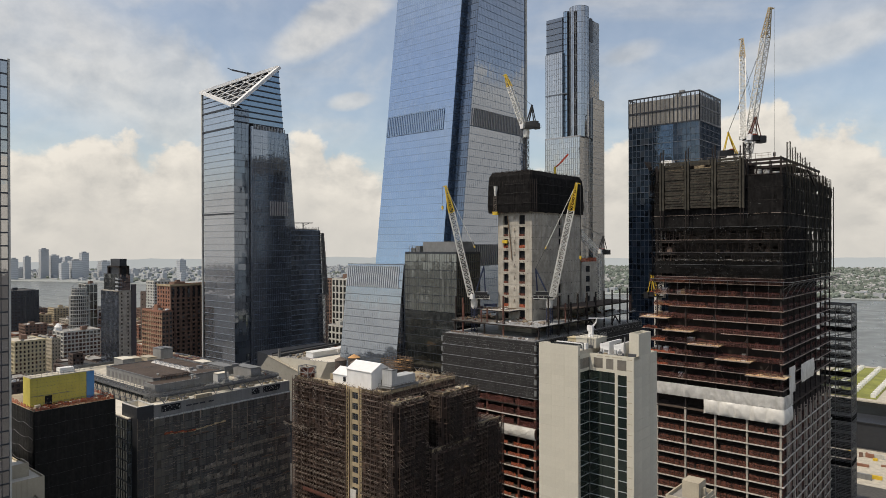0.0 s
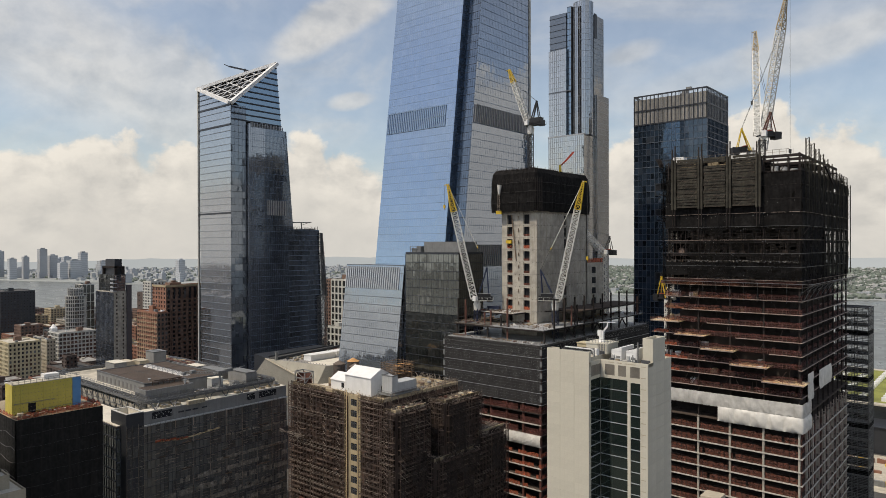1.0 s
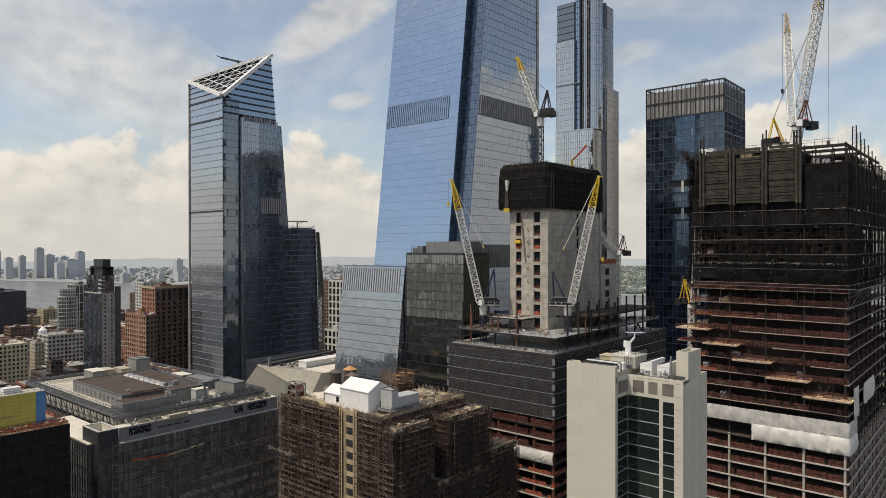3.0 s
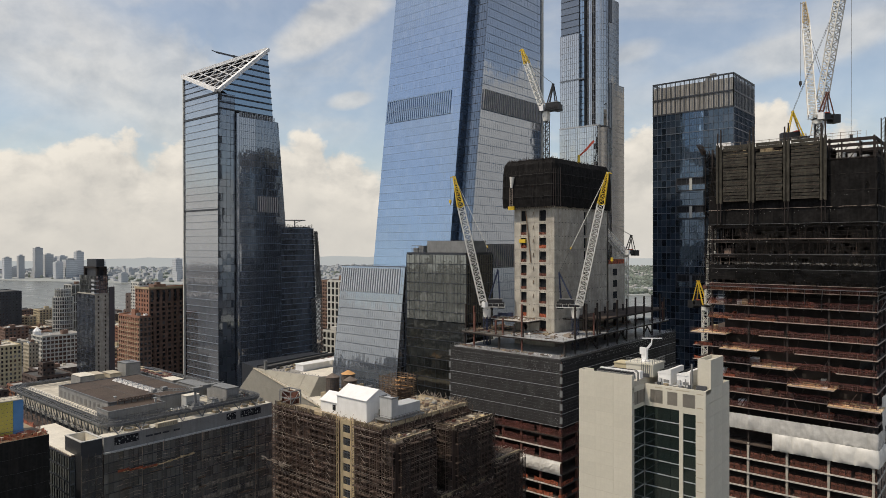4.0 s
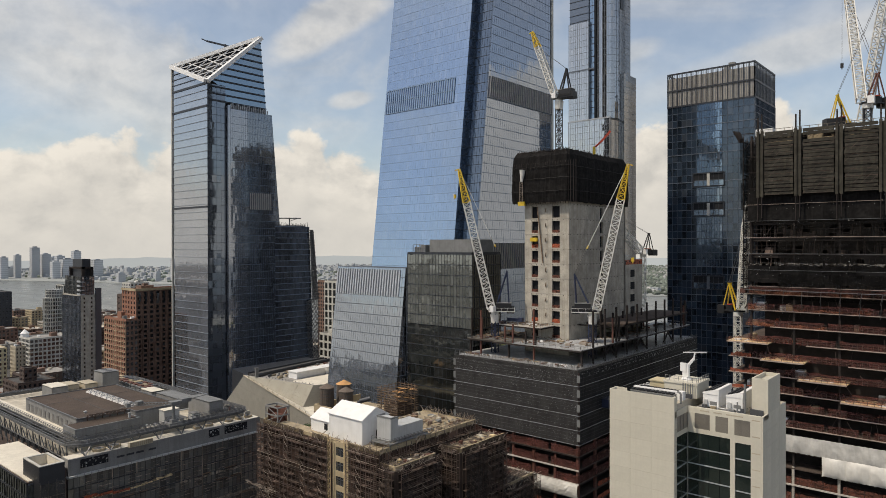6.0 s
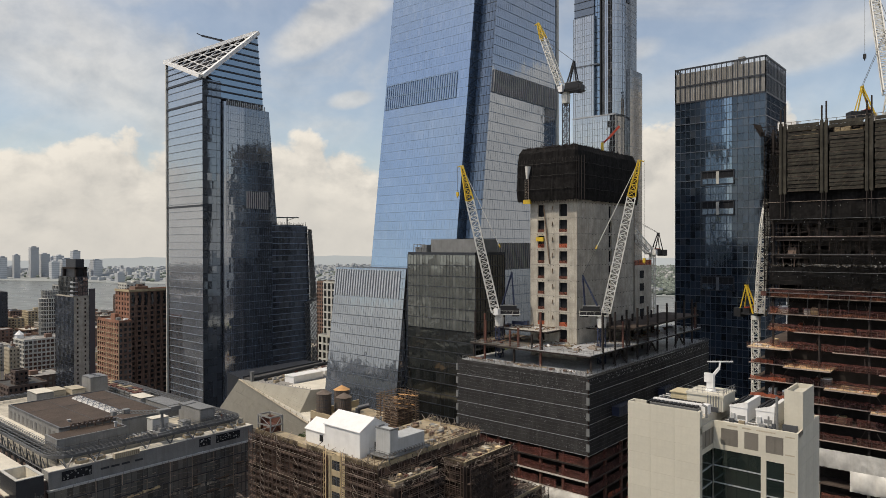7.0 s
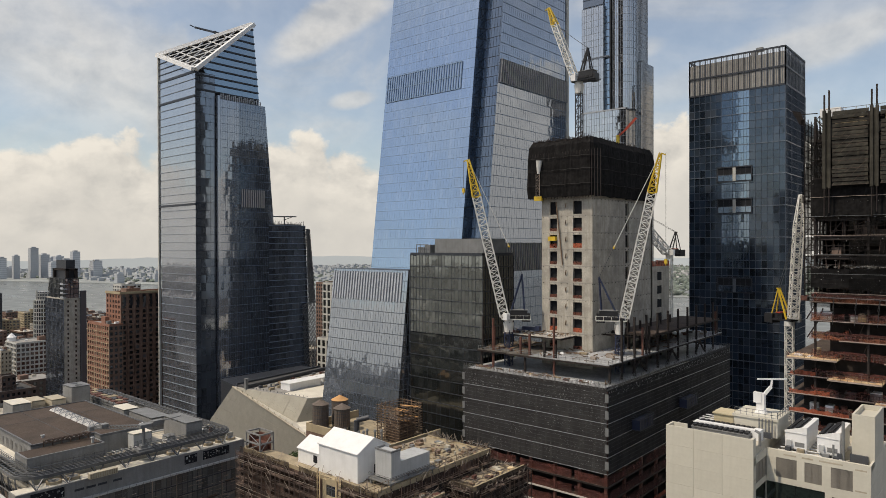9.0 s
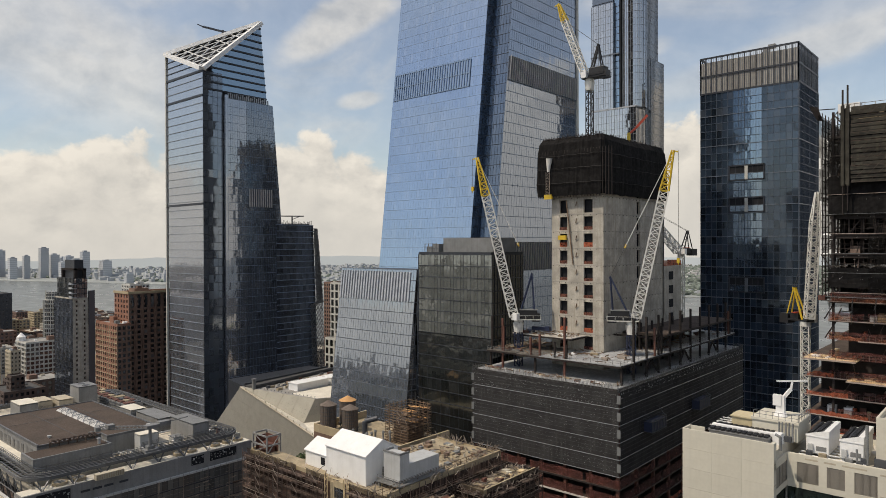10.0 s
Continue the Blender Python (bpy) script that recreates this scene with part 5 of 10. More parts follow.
    beam(bm, (-191, c - .6, 150), (-188.5, c - .5, 128), .3)
    part("bracket", bm, "timber", t, kind="stuff")
    # black climbing-form shroud
    A, Bx, C, D = -202.0, -176.2, 270.0, 320.5
    bm = B()
    n = 40
    rows = [(151.5, 0.0), (153.8, .3), (156, .4), (158.2, .2), (160.5, .1), (163, .1), (165.5, .0), (169.5, -.6), (171.6, -2.2)]
    rng = random.Random(7)
    plan = [(A + (Bx - A) * i / n, C) for i in range(n)] + [(Bx, C + (D - C) * i / n) for i in range(n)] + [(Bx - (Bx - A) * i / n, D) for i in range(n)] + [(A, D - (D - C) * i / n) for i in range(n)]
    plan[0], plan[n] = (A + 1.8, C + .3), (Bx - .5, C + .5)
    cx, cy = (A + Bx) / 2, (C + D) / 2
    rings = []
    for z, o in rows:
        ring = []
        for i, (x, y) in enumerate(plan):
            dx, dy = x - cx, y - cy
            r = math.hypot(dx, dy)
            k = o + .32 * noise.noise((i * .8, z * .06, 2)) + .2 * noise.noise((i * 2.1, z * .1, 7)) + .12 * noise.noise((i * .3, z * .4, 4))
            ring.append(bm.verts.new((x + dx / r * k, y + dy / r * k, z + .3 * noise.noise((i * .5, z, 9)))))
        rings.append(ring)
    for p, q in zip(rings, rings[1:]):
        for i in range(len(p)):
            j = (i + 1) % len(p)
            bm.faces.new((p[i], p[j], q[j], q[i]))
    bmesh.ops.recalc_face_normals(bm, faces=bm.faces)
    part("form_shroud", bm, "net_black", t, "black netted climbing formwork shroud")
    bm = B()
    for z, o in ((155.8, .75), (160.8, .5), (165.2, .45)):
        p = [(A + 1.2 - o, C - o), (Bx + o, C - o), (Bx + o, D + o)]
        for u, v in zip(p, p[1:]):
            m = 14
            for i in range(m):
                a0, b0 = Vector((*u, z)).lerp(Vector((*v, z)), i / m), Vector((*u, z)).lerp(Vector((*v, z)), (i + 1) / m)
                beam(bm, a0 + Vector((0, 0, .15 * math.sin(i * 2.2))), b0 + Vector((0, 0, .15 * math.sin(i * 2.2 + 2.2))), .12)
    part("net_rope", bm, "net_grey", t, kind="stuff")
    bm = B()
    for i in range(46):
        x = A + 2 + (Bx - A - 4) * i / 45
        beam(bm, (x, C + 1.6, 166), (x, C + 1.6, 171.8 + rng.uniform(-.3, 1.1)), .14)
    for i in range(70):
        y = C + 2 + (D - C - 4) * i / 69
        beam(bm, (Bx - 2, y, 166), (Bx - 2, y, 171.6 + rng.uniform(-.3, 1.0)), .14)
    for z in (169, 171.7):
        beam(bm, (A + 2, C + 1.6, z), (Bx - 2, C + 1.6, z), .14), beam(bm, (Bx - 2, C + 1.6, z), (Bx - 2, D - 2, z), .14)
    part("top_rail", bm, "steel_dark", t, kind="stuff")
    part("form_deck", boxes(((A + 2, C + 2, 166), (Bx - 2, D - 2, 166.5))), "steel_dark", t)
    bm = B()
    for i in range(26):
        x = A + 1.5 + i * 1.1
        beam(bm, (x, C + .2, 151), (x, C + .2, 167), .2)
    part("form_frame", bm, "steel_dark", t, kind="stuff")
    part("work_cage", boxes(((-198.5, C - .5, 150.6), (-195.5, C + .6, 152.2))), "crane_yellow", t, "yellow work cage")
    part("work_cage", boxes(((-194, c - 1.2, 136.5), (-191, c - .1, 138.0))), "crane_yellow", t, "yellow work cage")
    bm = B()
    tube(bm, (-196.6, C - .6, 160), (-196.2, C - .7, 164.6), .5, 1.15)
    part("rolled_tarpaulin", bm, "tarp", t, "white rolled tarpaulin")
    bm = B()
    for x in (-197.4, -195.9):
        beam(bm, (x, C - .9, 152), (x, C - .9, 160), .12)
    for k in range(9):
        z = 152 + k * .95
        beam(bm, (-197.4, C - .9, z), (-195.9, C - .9, z), .08)
        if k < 8:
            beam(bm, (-197.4, C - .9, z), (-195.9, C - .9, z + .95), .07)
    part("access_ladder", bm, "scaffold_light", t, "lattice ladder below the shroud")


core_site()


# ---- terraced tower under construction ----
def terraced_site():
    t = thing("terraced_tower", (-90, 295, 0), "half-clad terraced tower of steel floors and black nets", "construction site")
    x0, x1, y0, y1 = -107.0, -61.3, 251.0, 330.0
    # Added dark boxes stand in for shade inside the floors.
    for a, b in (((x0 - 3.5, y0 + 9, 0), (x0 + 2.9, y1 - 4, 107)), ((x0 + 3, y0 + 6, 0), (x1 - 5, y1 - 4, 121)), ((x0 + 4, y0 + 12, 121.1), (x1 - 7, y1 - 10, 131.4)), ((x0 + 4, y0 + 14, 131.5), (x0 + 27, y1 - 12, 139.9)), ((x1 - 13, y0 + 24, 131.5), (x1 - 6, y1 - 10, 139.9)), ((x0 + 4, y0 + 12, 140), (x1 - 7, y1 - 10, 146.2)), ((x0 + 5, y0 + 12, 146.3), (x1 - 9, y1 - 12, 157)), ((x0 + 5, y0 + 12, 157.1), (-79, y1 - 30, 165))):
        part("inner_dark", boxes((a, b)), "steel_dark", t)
    tops = [69.3 - 4.4 * k for k in range(14)] + [116.7 - 4.55 * k for k in range(8)] + [78.2, 73.8, 121.2]
    wide = lambda z: x0 - 5 if z < 108 else x0
    decks = ((-112.0, -101.0, 107.6), (-103.0, -92.0, 103.05), (-93.5, -82.0, 98.5), (-83.5, -71.3, 93.95), (-73.0, -60.0, 89.4))
    for z in tops:
        gap = [(max(a, wide(z)), min(b, x1 - 1)) for a, b, zd in decks if abs(zd + 4.55 - z) < .3]
        if gap:
            a, b = gap[0]
            bm = boxes(((a, y0 + 6, z - .35), (b, y1, z)), ((b, y0, z - .35), (x1, y1, z)))
            if a > wide(z) + .1:
                box(bm, (wide(z), y0, z - .35), (a, y1, z))
        else:
            bm = boxes(((wide(z), y0, z - .35), (x1, y1, z)))
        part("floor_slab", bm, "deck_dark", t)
    rng = random.Random(17)
    for i in range(70):
        z = rng.choice([q for q in tops if q > 84])
        x = rng.uniform(x0 - 3, x1 - 3) if rng.random() < .5 else rng.uniform(x0 - 3, x0 + 12)
        part("stored_material", boxes(((x, y0 + 1.5 + rng.uniform(0, 2), z), (x + rng.uniform(.5, 2.5), y0 + 4.2, z + rng.uniform(.4, 2.2)))), rng.choice(("white_metal", "plywood", "grey_metal", "net_orange", "steel_rust", "timber")), t)
    bm = B()
    for i in range(26):
        z = rng.choice([q for q in tops if q > 84])
        x = rng.uniform(x0 - 2, x0 + 22)
        beam(bm, (x, y0 + 2, z), (x + rng.uniform(2, 5), y0 + 2, z + 4.1), .28)
    part("brace", bm, "steel_dark", t, kind="stuff")
    cx = [x0 + .8 + (x1 - x0 - 1.6) * i / 4 for i in range(5)]
    cyy = [y0 + .8 + (y1 - y0 - 1.6) * i / 9 for i in range(10)]
    for i, x in enumerate(cx):
        part("column", boxes(((x - .32, y0 + .05, 0), (x + .32, y0 + .85, 74))), "concrete", t, "pale fireproofed column")
        part("column", boxes(((x - .25, y0 + .5, 74), (x + .25, y0 + 1.0, 166))), "steel_dark", t)
    for y in cyy[1:]:
        part("column", boxes(((x1 - 1.05, y - .4, 0), (x1 - .25, y + .4, 74))), "concrete", t, "pale fireproofed column")
        part("column", boxes(((x1 - .85, y - .25, 74), (x1 - .35, y + .25, 160))), "steel_dark", t)
    for z in tops:
        if 70 < z < 84:
            continue
        bm = B()
        h = 2.3 if z < 75 else 2.05
        runs = [((x0 + .05, y0 + .45), (x1 - .05, y0 + .45), 52)] + [((x1 - 1.3, y0 + .3), (x1 - 1.3, y1), 70)]
        for p, q, n in runs:
            low = high = None
            p, q = Vector((*p, z)), Vector((*q, z))
            side = Vector((q.y - p.y, p.x - q.x, 0)).normalized()
            for i in range(n + 1):
                c = p.lerp(q, i / n) + side * (.16 * noise.noise((i * .9, z, 1)) + .05 * math.sin(i * 2.4))
                lo, hi = bm.verts.new(c), bm.verts.new(c + side * .1 * noise.noise((i * .7, z, 5)) + Vector((0, 0, h * (.9 + .16 * noise.noise((i * .55, z, 9)) - (.07 * abs(math.cos(i * .95 + z)) if z < 75 else 0)))))
                if low and rng.random() > (.03 if z < 75 else .04):
                    bm.faces.new((low, lo, hi, high))
                low, high = lo, hi
        part("safety_net", bm, "net_red" if z < 84 else "net_maroon", t, kind="stuff")
        if z < 75:
            bm = B()
            for i in range(25):
                x = x0 + (x1 - x0) * i / 24
                beam(bm, (x, y0 + .25, z), (x, y0 + .25, z + 2.5), .08)
            for k in (1.2, 2.45):
                beam(bm, (x0, y0 + .25, z + k), (x1, y0 + .25, z + k), .06)
            part("edge_rail", bm, "steel_dark", t, kind="stuff")
        if z > 84:
            bm = B()
            for i in range(40):
                x = x0 + (x1 - x0) * i / 39
                beam(bm, (x, y0 + .3, z), (x, y0 + .3, z + (1.35 if z > 84 else 2.6)), .09)
            for k in ((.65, 1.3) if z > 84 else (.8, 1.7, 2.6)):
                beam(bm, (x0, y0 + .3, z + k), (x1, y0 + .3, z + k), .07)
            for i in range(10):
                x = rng.uniform(x0 - 2, x1 - 2)
                beam(bm, (x, y0 + rng.uniform(.8, 3), z + .1), (x + rng.uniform(-2, 2), y0 + rng.uniform(.8, 3), z + rng.uniform(.3, 4)), rng.choice((.12, .2)))
            part("edge_rail", bm, "scaffold_pole", t, kind="stuff")
        if z > 78:
            gap = [(a, b) for a, b, zd in decks if abs(zd + 4.55 - z) < .3]
            spans = [(wide(z) - .2, x1 + .3)] if not gap else [(wide(z) - .2, max(wide(z), gap[0][0])), (min(gap[0][1], x1 - 1), x1 + .3)]
            for a, b in spans:
                if b - a > .5:
                    part("slab_edge", boxes(((a, y0 - .25, z - .16), (b, y0 - .02, z + .06))), "edge_pink", t, "dusty pale slab edge")
            part("slab_edge", boxes(((x1 + .02, y0 - .02, z - .16), (x1 + .3, y1, z + .06))), "edge_pink", t, "dusty pale slab edge")
        else:
            part("slab_edge", boxes(((wide(z) - .2, y0 - .3, z - .36), (x1 + .3, y0 - .02, z + .05))), "slab", t, "pale slab edge")
            part("slab_edge", boxes(((x1 + .02, y0 - .02, z - .36), (x1 + .3, y1, z + .05))), "slab", t)
    for z, xa, xb, h in ((121.2, x0 + .4, x0 + 14, 1.2), (121.2, x0 + 20, x0 + 26, 1.0), (116.7, x0 - .2, x0 + 5, 1.6), (112.15, x0 - .4, x0 + 7, 1.2), (107.6, x0 - 4, x0 + 3, 1.3), (103.05, x0 - 4.6, x0 + 1, 1.3), (98.5, x0 - 4.8, x0 + 4, 1.2), (93.95, x0 - 4.8, x0 + 8, 1.2), (89.4, x0 - 4.8, x0 + 5, 1.2), (116.7, x0 + 12, x0 + 30, 1.0), (112.15, x0 + 10, x0 + 20, 1.0)):
        bm = B()
        low = high = None
        for i in range(13):
            c = Vector((xa + (xb - xa) * i / 12, y0 - .05 + .15 * math.sin(i * 2.2), z))
            lo, hi = bm.verts.new(c), bm.verts.new(c + Vector((0, -.1, h * rng.uniform(.6, 1.05))))
            if low:
                bm.faces.new((low, lo, hi, high))
            low, high = lo, hi
        part("orange_net", bm, "net_orange" if xa < x0 - 4 else "net_veil", t, "bright orange edge net")
    # close columns on the side face of the lower floors
    for i in range(1, 16):
        y = y0 + (y1 - y0) * i / 16
        part("side_mullion", boxes(((x1 + .02, y - .15, 0), (x1 + .28, y + .15, 76))), "edge_pink", t)
    # terrace decks in yellow ply, stepping down to the right
    for (xa, xb, z) in decks:
        part("terrace_deck", boxes(((xa, y0 - 2.6, z - .2), (xb, y0 + 5.8, z + .03))), "plywood", t, "yellow plywood terrace deck")
        part("deck_edge", boxes(((xa, y0 - 2.7, z - .3), (xb, y0 - 2.62, z + .06))), "edge_pink", t)
        bm = B()
        for i in range(9):
            x = xa + (xb - xa) * i / 8
            beam(bm, (x, y0 - 2.5, z), (x, y0 - 2.5, z + 1.2), .07)
        for y in (y0, y0 + 2.6):
            beam(bm, (xa + .1, y - 2.5, z), (xa + .1, y - 2.5, z + 1.2), .07)
        for h in (.6, 1.2):
            beam(bm, (xa, y0 - 2.5, z + h), (xb, y0 - 2.5, z + h), .06)
        part("deck_rail", bm, "scaffold_pole", t)
        bm = B()
        low = high = None
        for i in range(25):
            c = Vector((xa + (xb - xa) * i / 24, y0 - 2.45 + .06 * math.sin(i * 2.1), z + .04))
            lo, hi = bm.verts.new(c), bm.verts.new(c + Vector((0, .05 * math.sin(i * 1.3), 1.05 + .15 * noise.noise((i * .5, z, 2)))))
            if low:
                bm.faces.new((low, lo, hi, high))
            low, high = lo, hi
        part("deck_net", bm, "net_veil", t, "orange see-through edge net")
        for i in range(5):
            x = rng.uniform(xa + .5, xb - 2)
            part("deck_timber", boxes(((x, y0 - 1.8 + rng.uniform(0, 3), z + .03), (x + rng.uniform(.6, 2), y0 + 2.2, z + rng.uniform(.1, .4)))), rng.choice(("timber", "plywood", "white_metal", "grey_metal")), t)
    # white tarpaulin, two lapped rows, billowed
    def billow(path, z0, z1, seed, m="tarp", bay=5.4, rows=10, puff=.55):
        """Sheeting along a plan path: pillowed between its ties, with slack folds."""
        path = [Vector((*p, 0)) for p in path]
        legs = [(q - p).length for p, q in zip(path, path[1:])]
        total = sum(legs)
        seg = int(total * 2.6)
        bm = B()
        grid = [[] for _ in range(rows + 1)]
        for i in range(seg + 1):
            d = total * i / seg
            k, rest = 0, d
            while k < len(legs) - 1 and rest > legs[k]:
                rest -= legs[k]
                k += 1
            p, q = path[k], path[k + 1]
            nrm = Vector((q.y - p.y, p.x - q.x, 0)).normalized()
            if len(legs) > 1 and abs(d - legs[0]) < 1.2:
                n1 = Vector((path[1].y - path[0].y, path[0].x - path[1].x, 0)).normalized()
                n2 = Vector((path[2].y - path[1].y, path[1].x - path[2].x, 0)).normalized()
                nrm = n1.lerp(n2, (d - legs[0] + 1.2) / 2.4)
            base = p.lerp(q, rest / legs[k])
            for r in range(rows + 1):
                v = r / rows
                pillow = abs(math.sin(d * math.pi / bay)) ** .6 * math.sin(math.pi * min(1, v * 1.02)) ** .7
                fold = max(0, .16 - abs(noise.noise((d / 2.4 + v * .8, v * .7, seed)))) * 1.6 + .16 * noise.noise((d / 3.4, v * 1.2, seed + 4))
                edge = .12 * abs(math.sin(d * math.pi / 1.35)) * (1 if r in (0, rows) else 0) * (1 if r == 0 else -1)
                grid[r].append(bm.verts.new(base + nrm * (.25 + puff * pillow * (.75 + .5 * noise.noise((d / bay // 1, seed, 1))) + fold) + Vector((0, 0, z0 + (z1 - z0) * v + edge))))
        for r in range(rows):
            for i in range(seg):
                f = bm.faces.new((grid[r][i], grid[r][i + 1], grid[r + 1][i + 1], grid[r + 1][i]))
                f.smooth = True
        part("tarpaulin", bm, m, t, "white billowing tarpaulin")
    billow([(x0 - 5, y0), (x1 + .2, y0), (x1 + .2, y0 + 11)], 78.1, 82.9, 1, m="tarp_thin", puff=.3)
    billow([(-88, y0 - .4), (x1 + .4, y0 - .4), (x1 + .4, y0 + 9)], 73.2, 78.5, 5, puff=.95)
    billow([(x1 + .1, y0 + 7), (x1 + .1, y0 + 15)], 82.5, 92.0, 9, puff=.4, bay=8)
    billow([(x1 + .1, y0 + 24), (x1 + .1, y0 + 44)], 84.0, 91, 15, puff=.5, bay=7)
    # brackets of the net shelf
    z = 119.5
    bm = B()
    for i in range(11):
        x = x0 + (x1 - x0) * i / 10
        beam(bm, (x, y0, z), (x + 1.0, y0 - 3.4, z + 3.0), .1), beam(bm, (x, y0, z - 3.6), (x + 1.0, y0 - 3.4, z + 3.0), .1)
    for i in range(11):
        y = y0 + (y1 - y0) * i / 10
        beam(bm, (x1, y, z), (x1 + 3.4, y + 1, z + 3.0), .14), beam(bm, (x1, y, z - 3.6), (x1 + 3.4, y + 1, z + 3.0), .12)
    beam(bm, (x0, y0 - 3.4, z + 3), (x1 + 3.4, y0 - 3.4, z + 3), .16), beam(bm, (x1 + 3.4, y0 - 3.4, z + 3), (x1 + 3.4, y1, z + 3), .2)
    part("net_shelf_bracket", bm, "rail_steel", t, kind="stuff")
    bm = B()
    poly(bm, [(x0, y0 - .2, z + .4), (x1, y0 - .2, z + .4), (x1 + 3.3, y0 - 3.3, z + 2.9), (x0, y0 - 3.3, z + 2.9)])
    poly(bm, [(x1, y0, z + .4), (x1, y1, z + .4), (x1 + 3.3, y1, z + 2.9), (x1 + 3.3, y0 - 3.3, z + 2.9)])
    part("net_shelf", bm, "net_torn", t, "black catch net")
    # netted floors above: decks, beams and bracing behind worn, patched nets
    for k in range(9):
        z = 123.4 + k * 4.6
        part("floor_slab", boxes(((x0 + .8, y0 + .8, z - .4), (x1 - .8, y1 - .8, z))), "steel_dark", t)
        bm = B()
        for y in (y0 + 1.2, y0 + 9):
            beam(bm, (x0, y, z - .8), (x1, y, z - .8), .35, .7)
        for x in (x0 + .8, x1 - 1.2):
            beam(bm, (x, y0, z - .8), (x, y1, z - .8), .35, .7)
        part("edge_beam", bm, "steel_dark", t)
        bm = boxes(((x0 - .2, y0 - .36, z - .06), (x1 + .2, y0 - .28, z + .04)), ((x1 + .24, y0 - .3, z - .06), (x1 + .32, y1, z + .04)))
        part("net_rail", bm, "edge_pink" if k in (0, 3, 5) else "rail_steel" if k < 6 else "steel_dark", t)
    rng = random.Random(3)
    bm = B()
    for k in range(9):
        z = 123.4 + k * 4.6
        for i in range(16):
            x = x0 + 1 + (x1 - x0 - 2) * i / 15
            if rng.random() < .6:
                beam(bm, (x, y0 + 1.5, z), (x, y0 + 1.5, z + 4.4), rng.choice((.18, .28)))
            if rng.random() < .3:
                beam(bm, (x, y0 + 1.6, z), (x + rng.choice((-3, 3)), y0 + 1.6, z + 4.3), .2)
        for y in range(24):
            yy = y0 + 1 + (y1 - y0 - 2) * y / 23
            if rng.random() < .6:
                beam(bm, (x1 - 1.5, yy, z), (x1 - 1.5, yy, z + 4.4), rng.choice((.18, .3)))
            if rng.random() < .3:
                beam(bm, (x1 - 1.6, yy, z), (x1 - 1.6, yy + rng.choice((-3, 3)), z + 4.3), .2)
        for i in range(8):
            x = rng.uniform(x0, x0 + 14)
            beam(bm, (x, y0 + 2.4, z + rng.uniform(0, 2)), (x + rng.uniform(-3, 3), y0 + 2.4, z + rng.uniform(1, 4.4)), .13)
        for h in (1.1, 2.2):
            beam(bm, (x0, y0 + .3, z + h), (x1, y0 + .3, z + h), .09), beam(bm, (x1 - .3, y0, z + h), (x1 - .3, y1, z + h), .09)
    part("site_scaffold", bm, "steel_dark", t, kind="stuff")
    bm = B()
    for k in range(9):
        z = 123.4 + k * 4.6
        for i in range(9):
            x = rng.uniform(x0 + 1, x1 - 4)
            box(bm, (x, y0 + rng.uniform(2.2, 5), z), (x + rng.uniform(.5, 2.4), y0 + 6, z + rng.uniform(.5, 2.2)))
    part("stored_crate", bm, "board_brown", t, kind="stuff")
    bm = B()
    for k in range(6):
        z = 123.4 + k * 4.6
        for i in range(46):
            x, y = x0 + .8 + (x1 - x0 - 2) * rng.random() ** 1.3, y0 + rng.uniform(1.2, 7)
            beam(bm, (x, y, z), (x + rng.uniform(-.5, .5), y, z + rng.uniform(2.6, 4.3)), rng.choice((.1, .14, .22)))
        for i in range(10):
            x, y = rng.uniform(x0 + .8, x1 - 5), y0 + rng.uniform(1.2, 6)
            beam(bm, (x, y, z + rng.uniform(.2, 4)), (x + rng.uniform(1, 5), y, z + rng.uniform(.2, 4)), .1)
    part("site_prop", bm, "scaffold_pole", t, "rusty props behind the nets", kind="stuff")

    def hung_net(p, q, z0, z1, seed, m, holes=0.0, n=24, sag=.35, rows=4, name="debris_net"):
        """Cloth hung between two plan points: folds, a sagging hem, and torn-out patches."""
        rg = random.Random(seed)
        p, q = Vector((*p, 0)), Vector((*q, 0))
        nrm = Vector((q.y - p.y, -(q.x - p.x), 0)).normalized()
        bm = B()
        grid = []
        for r in range(rows + 1):
            v = r / rows
            row = []
            for i in range(n + 1):
                u = i / n
                f = noise.noise((u * n / 2.3, v * 1.3, seed)) * sag + .12 * math.sin(i * 2.1 + seed)
                low = (1 - v) * .7 * noise.noise((u * n / 1.7, 4, seed))
                row.append(bm.verts.new(p.lerp(q, u) + nrm * (f + .1) + Vector((0, 0, z0 + (z1 - z0) * v + low))))
            grid.append(row)
        for r in range(rows):
            for i in range(n):
                if rg.random() >= holes:
                    bm.faces.new((grid[r][i], grid[r][i + 1], grid[r + 1][i + 1], grid[r + 1][i]))
        part(name, bm, m, t, kind="stuff")
    for k in range(9):
        z = 123.4 + k * 4.6
        m = "net_black" if k in (4, 5) else "net_torn" if k in (2, 3) else "net_open"
        if k < 8:
            hung_net((x0 + (8 if k < 4 else 0), y0), (x1, y0), z, z + (4.3 if k else 3.6), 40 + k, m, .12 if m == "net_torn" else .05 if m == "net_open" else 0)
            if k not in (2, 3):
                hung_net((x1, y1), (x0, y1), z, z + 4.3, 140 + k, "net_open", .12, n=30)
        if k < 8:
            hung_net((x1, y0), (x1, y1), z, z + 4.3, 60 + k, "net_open" if k < 4 else "net_black", .07 if k < 4 else .012, n=40)
        else:
            hung_net((x1, y0 + 22), (x1, y1), z, z + 3.2, 60 + k, "net_torn", .05, n=30)
        hung_net((x0 - 1.2, y1), (x0 - 1.2, y0 + .4), z, z + 4.3, 80 + k, "net_open", .02, n=24)
